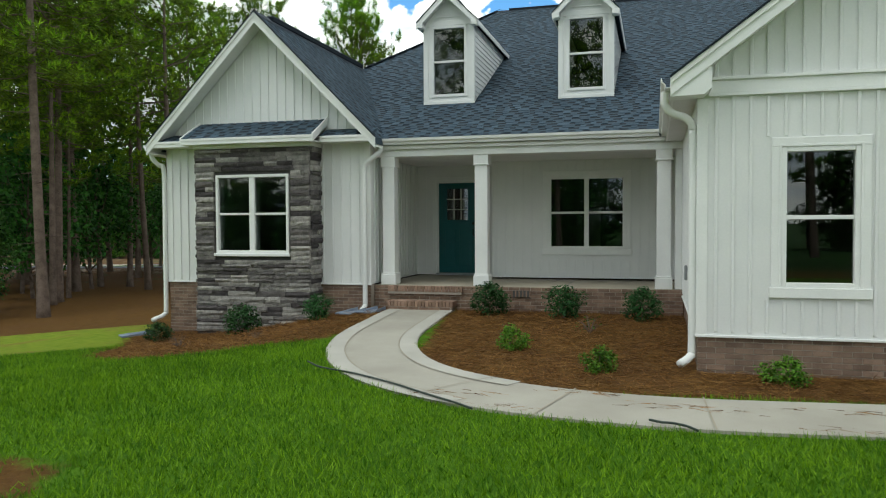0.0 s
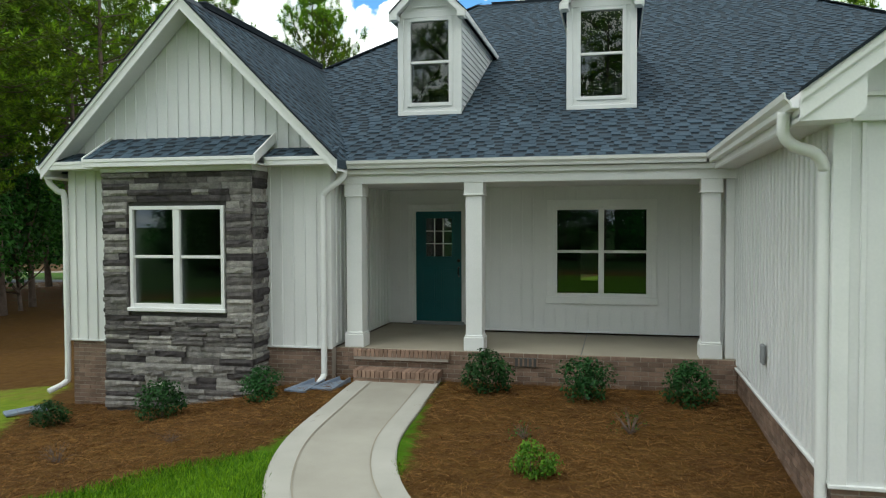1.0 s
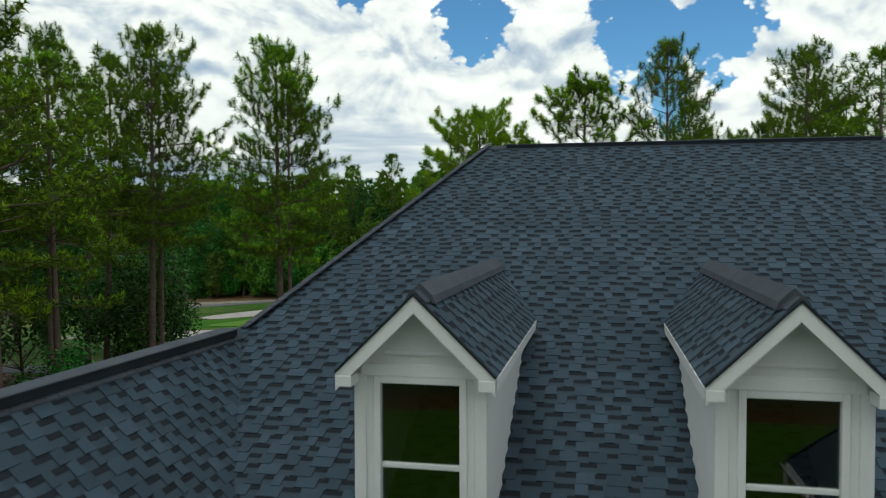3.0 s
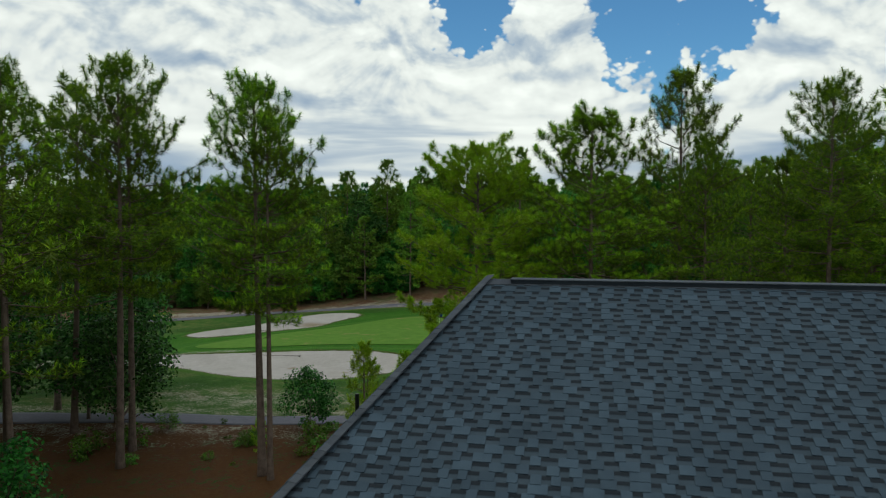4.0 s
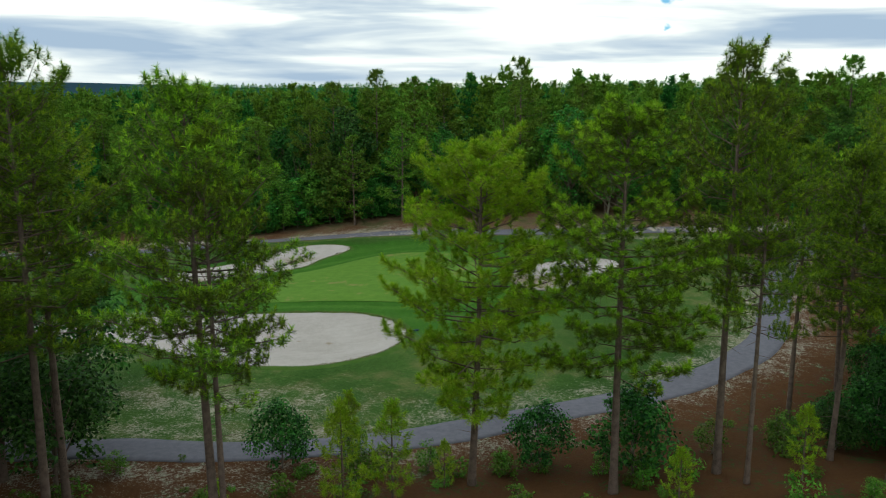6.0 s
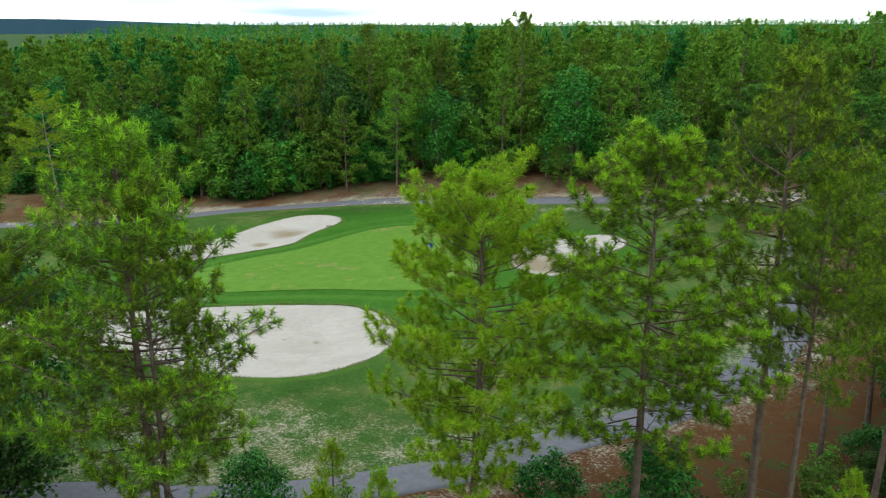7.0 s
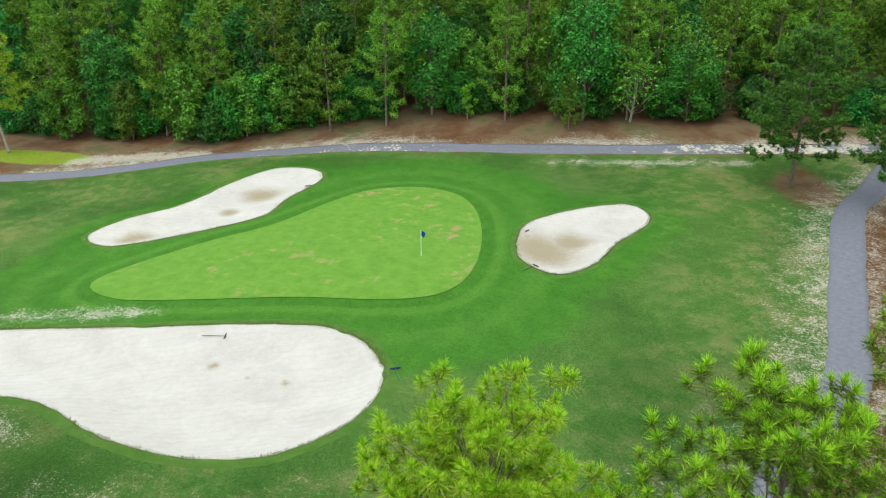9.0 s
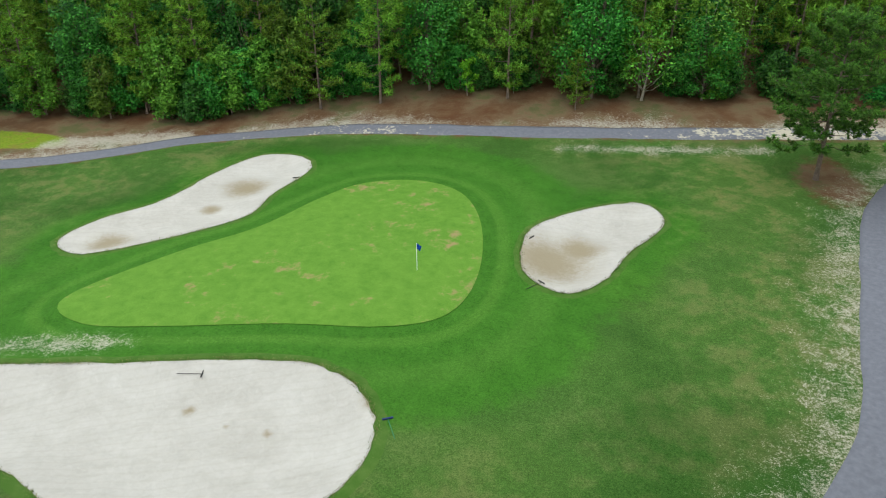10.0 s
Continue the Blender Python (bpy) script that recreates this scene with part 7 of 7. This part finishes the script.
soft = [soft_tree(s, s % 4 != 3) for s in range(31, 43)]
wood_stand("woods", soft, scatter(-108, 52, 11, 62, 4.6, 1, 0.35), [WOOD_NEEDLES, WOOD_NEEDLES, OAK_LEAVES, NEEDLES], 2)
thin = [thin_tree(s, 190) for s in range(50, 58)]
wood_stand("woods", thin, scatter(-140, 70, 66, 230, 6.6, 3, 0.5), [NEEDLES, NEEDLES, OAK_LEAVES], 4)
thin = [thin_tree(s, 64) for s in range(60, 66)]
wood_stand("woods", thin, scatter(-260, 160, 236, 950, 15.0, 5, 0.55), [NEEDLES, OAK_LEAVES], 6)

# pines across the road, which the windows mirror
back_spots = []
for i in range(16):
    back_spots.append((-40 + i * 5.0 + wr.uniform(-1, 1), -26 - wr.uniform(0, 14), wr.uniform(0.75, 0.95), wr.uniform(0, 360), wr.uniform(0.9, 1.1)))
for k, s in enumerate(back_spots):
    stand(low_oak, s[0] + 1.5, s[1] + 3, 1.2, s[3], 0.05, 1.1, "low green thicket across from the house")
    stand(far_pine, *s[:4], 0.05, s[4], "green pine across from the house")

for x, y, turn, tall in ((-14.5, -17.5, 0, 1.0), (-10.5, -20.0, 80, 1.1), (-6.0, -18.0, 170, 1.05), (-2.0, -21.0, 250, 1.1), (-18.5, -19.0, 310, 1.05), (2.5, -19.0, 30, 1.0), (7.5, -22.0, 130, 1.1), (-24.0, -21.0, 200, 1.0)):
    stand(pine_m, x, y, 1.0, turn, 0.05, tall, "tall green pine across from the house")

# distance haze is put into the blue colour, which glows by itself
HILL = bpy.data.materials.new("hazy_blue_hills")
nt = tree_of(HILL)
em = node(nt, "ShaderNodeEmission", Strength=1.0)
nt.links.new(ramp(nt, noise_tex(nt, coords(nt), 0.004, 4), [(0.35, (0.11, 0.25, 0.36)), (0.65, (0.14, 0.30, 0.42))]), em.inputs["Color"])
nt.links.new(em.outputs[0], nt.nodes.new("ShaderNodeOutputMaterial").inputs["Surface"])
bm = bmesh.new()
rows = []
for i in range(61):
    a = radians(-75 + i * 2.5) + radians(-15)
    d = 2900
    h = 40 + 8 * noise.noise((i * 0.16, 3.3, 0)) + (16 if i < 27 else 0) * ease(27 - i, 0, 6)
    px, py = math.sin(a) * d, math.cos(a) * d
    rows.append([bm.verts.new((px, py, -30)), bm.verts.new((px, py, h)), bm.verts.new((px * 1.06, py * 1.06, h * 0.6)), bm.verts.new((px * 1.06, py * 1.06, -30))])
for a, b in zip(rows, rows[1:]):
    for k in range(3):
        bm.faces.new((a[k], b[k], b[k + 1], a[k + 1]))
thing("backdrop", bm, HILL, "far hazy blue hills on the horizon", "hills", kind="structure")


# ---- garden ----
shrub = plant("shrub", broad_shape(71, 0.64, 0.38, 1900, 0.052, 16, 0.06, 0.012), BARK, SHRUB_LEAVES, "rounded dark evergreen shrub in the straw bed", "shrub", "shrubs by the porch")
place(shrub, [(-2.85, 13.6, 1.0, 0, 1.05), (-1.5, 13.4, 1.0, 70, 1.0), (-0.2, 13.35, 0.95, 140, 1.05), (-7.2, 12.6, 0.95, 210, 1.0), (-5.85, 12.85, 0.8, 300, 1.05), (-9.0, 12.6, 0.75, 30, 0.9)])
lime = plant("shrub", broad_shape(72, 0.34, 0.24, 1700, 0.034, 11, 0.05, 0.008), BARK, FRESH_LEAVES, "small bright green shrub in the straw bed", "shrub", "small shrubs in the bed")
place(lime, [(-1.9, 10.5, 1.0, 0, 1.15), (-0.62, 9.2, 1.1, 80, 0.95), (1.38, 8.95, 1.15, 160, 0.9)])


def twiggy(seed, n=26, size=0.3):
    r = random.Random(seed)
    bm = bmesh.new()
    for _ in range(n):
        a, el, L = r.uniform(0, math.tau), r.uniform(0.3, 1.3), r.uniform(0.4, 1) * size
        d = Vector((math.cos(a) * math.cos(el), math.sin(a) * math.cos(el), math.sin(el))) * L
        tube(bm, [(0, 0, -0.02), d * 0.6 + Vector((0, 0, 0.02)), d], [0.006, 0.004, 0.002], 3, False)
    return bm


r0 = np.random.default_rng(6)
for x, y, s in ((-0.95, 12.0, 1.0), (-2.1, 11.6, 0.7), (-6.0, 10.9, 0.7), (-6.9, 10.2, 0.9)):
    base = root("withered_shrub", "withered brown shrub with a few leaves", "shrub", (x, y, height(x, y)), "withered shrubs")
    base.scale = (s, s, s)
    part("stem", twiggy(int(x * 100) % 97), BARK, base)
    c = unit(r0.normal(size=(90, 3)) + np.array([0, 0, 0.9])) * r0.uniform(0.1, 0.3, (90, 1))
    ob = new("leaves", quick_mesh("leaves", *leaves(c, r0.normal(size=(90, 3)), np.full(90, 0.035), r0), OAK_LEAVES if y > 11.5 else STRAW))
    ob.parent = base

# splash blocks at the downspouts
def splash_block(x, y, turn):
    bm = bmesh.new()
    n = 7
    rows = []
    for i in range(n):
        t = i / (n - 1)
        w = 0.10 + 0.07 * t
        h = 0.05 * (1 - t) + 0.025
        rows.append([bm.verts.new((s * w, t * 0.62, z)) for s, z in ((-1, 0), (-1, h), (-0.82, h), (-0.72, 0.02), (0.72, 0.02), (0.82, h), (1, h), (1, 0))])
    for a, b in zip(rows, rows[1:]):
        for k in range(7):
            bm.faces.new((a[k], a[k + 1], b[k + 1], b[k]))
    bm.faces.new(rows[0]), bm.faces.new(list(reversed(rows[-1])))
    bmesh.ops.recalc_face_normals(bm, faces=bm.faces)
    ob = thing("splash_block", bm, SPLASH, "blue-grey plastic splash block on the straw", "splash block", "splash blocks")
    ob.matrix_basis = pose(x, y, height(x, y) + 0.005, 0, 0, turn)


splash_block(-5.35, 13.72, 168)
splash_block(-5.0, 13.85, 168)
splash_block(-9.85, 13.6, 140)

hose_pts = [(-4.1, 8.75), (-3.8, 8.45), (-3.45, 8.28), (-3.16, 8.12), (-2.63, 7.75), (-2.13, 7.34), (-1.82, 7.1), (-1.6, 6.9)]
thing("garden_hose", tube(bmesh.new(), spline([(x, y, height(x, y) + 0.055) for x, y in hose_pts], 8), 0.011, 8), RUBBER, "dark green garden hose lying along the walk", "hose", smooth_faces=True)
hose_pts = [(-0.04, 6.86), (0.06, 6.80), (0.15, 6.79), (0.26, 6.72), (0.34, 6.6)]
thing("garden_hose", tube(bmesh.new(), spline([(x, y, height(x, y) + 0.06) for x, y in hose_pts], 8), 0.011, 8), RUBBER, "end of a green hose in the grass", "hose", smooth_faces=True)

# ---- golf things ----
flag = root("golf_flag", "blue flag on a slim white pin in the hole", "golf flag", (-19.3, 90.1, height(-19.3, 90.1)))
part("pin", tube(bmesh.new(), [(0, 0, 0), (0, 0, 2.15)], 0.024, 8), WHITE_TRIM, flag)
TURF_GREEN = plain("green_plastic", (0.02, 0.14, 0.05), (0.03, 0.2, 0.08), 3, 30, 0.5, 0.1)
NAVY = plain("navy_plastic", (0.008, 0.02, 0.09), (0.014, 0.035, 0.15), 3, 30, 0.6, 0.1)
BLUE = plain("blue_flag_cloth", (0.01, 0.07, 0.42), (0.015, 0.11, 0.60), 3, 30, 0.7, 0.1)
bm = bmesh.new()
rows = [[bm.verts.new((0.34 * i / 5 * (1 - 0.35 * k / 2) + 0.02, 0.06 * math.sin(i * 1.2), 2.13 - 0.40 * k / 2 - 0.16 * i / 5)) for i in range(6)] for k in range(3)]
for a, b in zip(rows, rows[1:]):
    for i in range(5):
        bm.faces.new((a[i], a[i + 1], b[i + 1], b[i]))
bmesh.ops.solidify(bm, geom=bm.faces[:], thickness=0.008)
part("cloth", bm, BLUE, flag, "blue cloth flag")
turf_rake = root("bunker_rake", "rake with green handle and blue head on the turf", "rake", (-17.55, 74.8, height(-17.55, 74.8) + 0.03), "bunker rakes")
turf_rake.rotation_euler = (0, 0, radians(207))
part("handle", tube(bmesh.new(), [(0, 0, 0.03), (0, 1.6, 0.05)], 0.024, 6), TURF_GREEN, turf_rake, "green handle")
part("head", boxes((-0.3, 0.3, -0.05, 0.05, 0.0, 0.09), bevel=0.012), NAVY, turf_rake, "blue head")
for x, y, a in ((-29.2, 77.0, 100), (-11.8, 96.5, 60), (-34.0, 105.6, 200), (-10.6, 90.2, 140)):
    rake_ob = root("bunker_rake", "long-handled rake lying at the bunker", "rake", (x, y, height(x, y) + 0.06), "bunker rakes")
    rake_ob.rotation_euler = (0, 0, radians(a))
    part("handle", tube(bmesh.new(), [(0, 0, 0.03), (0, 1.5, 0.05)], 0.018, 6), DARK_METAL, rake_ob)
    part("head", boxes((-0.3, 0.3, -0.03, 0.03, 0.0, 0.08), bevel=0.008), DARK_METAL, rake_ob)

# ---- grass and straw ----
def on_walk(x, y):
    p = np.array([(a.x, a.y) for a in walk_line])
    best = np.full(len(x), 9e9)
    for (ax, ay), (bx, by) in zip(p, p[1:]):
        dx, dy = bx - ax, by - ay
        t = np.clip(((x - ax) * dx + (y - ay) * dy) / (dx * dx + dy * dy), 0, 1)
        best = np.minimum(best, np.hypot(x - ax - t * dx, y - ay - t * dy))
    return best


def blades_of_grass(n, x0, x1, y0, y1, seed, tall, wide):
    r = np.random.default_rng(seed)
    x, y = r.uniform(x0, x1, n), r.uniform(y0, y1, n)
    keep = (inside_distance(x, y, BED_LEFT) < 0.1) & (inside_distance(x, y, BED_RIGHT) < 0.0) & (on_walk(x, y) > 0.60) & (np.hypot(x + 4.5, y - 4.2) > 0.65 + r.normal(0, 0.15, n))
    x, y = x[keep], y[keep]
    clump = np.array([noise.noise((a * 0.9, b * 0.9, 1.0)) for a, b in zip(x, y)])
    base = np.stack([x, y, lie(x, y) - 0.005], 1)
    d = unit(r.normal(size=(len(x), 3)) * np.array([0.55, 0.55, 0.1]) + np.array([0, 0, 1.0]))
    return blades(base, d, tall * r.uniform(0.5, 1.15, len(x)) * (1 + 0.45 * clump), wide * r.uniform(0.7, 1.3, len(x)), r)


tagged(new("grass", quick_mesh("grass", *blades_of_grass(150000, -8.5, 3.2, 3.0, 10.6, 3, 0.085, 0.011), GRASS)), "thick bright green lawn grass blades", "grass", kind="stuff")
tagged(new("grass", quick_mesh("grass", *blades_of_grass(36000, -9.3, -5.0, 6.0, 13.0, 4, 0.085, 0.014), GRASS)), "lawn grass blades beside the house", "grass", kind="stuff")


def loose_straw(n, seed):
    r = np.random.default_rng(seed)
    x, y = r.uniform(-10.5, 4.5, n), r.uniform(8, 14.2, n)
    keep = ((inside_distance(x, y, BED_LEFT) > 0.02) | (inside_distance(x, y, BED_RIGHT) > 0.02)) & (on_walk(x, y) > 0.63) & ~((x > 0.45) & (y > 9.4)) & ~((x < -5.2) & (y > 13.9)) & ~((x < -6.3) & (x > -8.8) & (y > 13.45))
    x, y = x[keep], y[keep]
    base = np.stack([x, y, lie(x, y) + r.uniform(0.0, 0.03, len(x))], 1)
    d = unit(np.stack([r.normal(size=len(x)), r.normal(size=len(x)), r.normal(0, 0.16, len(x)) + 0.06], 1))
    return blades(base, d, r.uniform(0.1, 0.22, len(x)), r.uniform(0.004, 0.008, len(x)), r)


tagged(new("pine_straw", quick_mesh("pine_straw", *loose_straw(70000, 5), STRAW)), "loose brown pine straw over the beds", "pine straw", kind="stuff")


def straw_on_walk(n, seed):
    r = np.random.default_rng(seed)
    k = r.integers(0, 9, n)
    cx, cy = r.uniform(-2.6, 4.0, 9), r.uniform(6.9, 7.9, 9)
    x, y = cx[k] + r.normal(0, 0.28, n), cy[k] + r.normal(0, 0.07, n)
    keep = on_walk(x, y) < 0.56
    x, y = x[keep], y[keep]
    a = r.normal(-0.12, 0.35, len(x)) + math.pi * r.integers(0, 2, len(x))
    base = np.stack([x, y, lie(x, y) + 0.044 + 0.004 * r.random(len(x))], 1)
    d = np.stack([np.cos(a), np.sin(a), np.zeros(len(x))], 1)
    return blades(base, d, r.uniform(0.08, 0.22, len(x)), r.uniform(0.004, 0.008, len(x)), r)


tagged(new("pine_straw", quick_mesh("pine_straw", *straw_on_walk(190, 8), STRAW)), "stray pine needles blown over the concrete walk", "pine straw", kind="stuff")


# ragged grass along the bunker edges
def bunker_fringe(poly, n, seed):
    r = np.random.default_rng(seed)
    p = np.asarray(poly)
    q = np.roll(p, -1, 0)
    long = np.hypot(*(q - p).T)
    k = r.choice(len(p), n, p=long / long.sum())
    t = r.random((n, 1))
    at = p[k] * (1 - t) + q[k] * t + r.normal(0, 0.10, (n, 2))
    base = np.stack([at[:, 0], at[:, 1], lie(at[:, 0], at[:, 1]) + 0.05], 1)
    d = unit(r.normal(size=(n, 3)) * np.array([0.7, 0.7, 0.2]) + np.array([0, 0, 0.8]))
    clump = np.array([0.75 + 0.6 * noise.noise((a * 0.8, c * 0.8, 2.0)) for a, c in at])
    return blades(base, d, r.uniform(0.08, 0.26, n) * clump, r.uniform(0.02, 0.045, n), r)


FRINGE = leaf_material("dry_bunker_grass", (0.070, 0.115, 0.025), (0.27, 0.25, 0.11), 0.0)
for seed, poly in enumerate((BUNKER_LONG, BUNKER_ROUND, BUNKER_BIG)):
    tagged(new("grass", quick_mesh("grass", *bunker_fringe(poly, 7000 if poly is BUNKER_BIG else 1800, seed), FRINGE)), "ragged dry grass hanging over the bunker edge", "grass", kind="stuff")
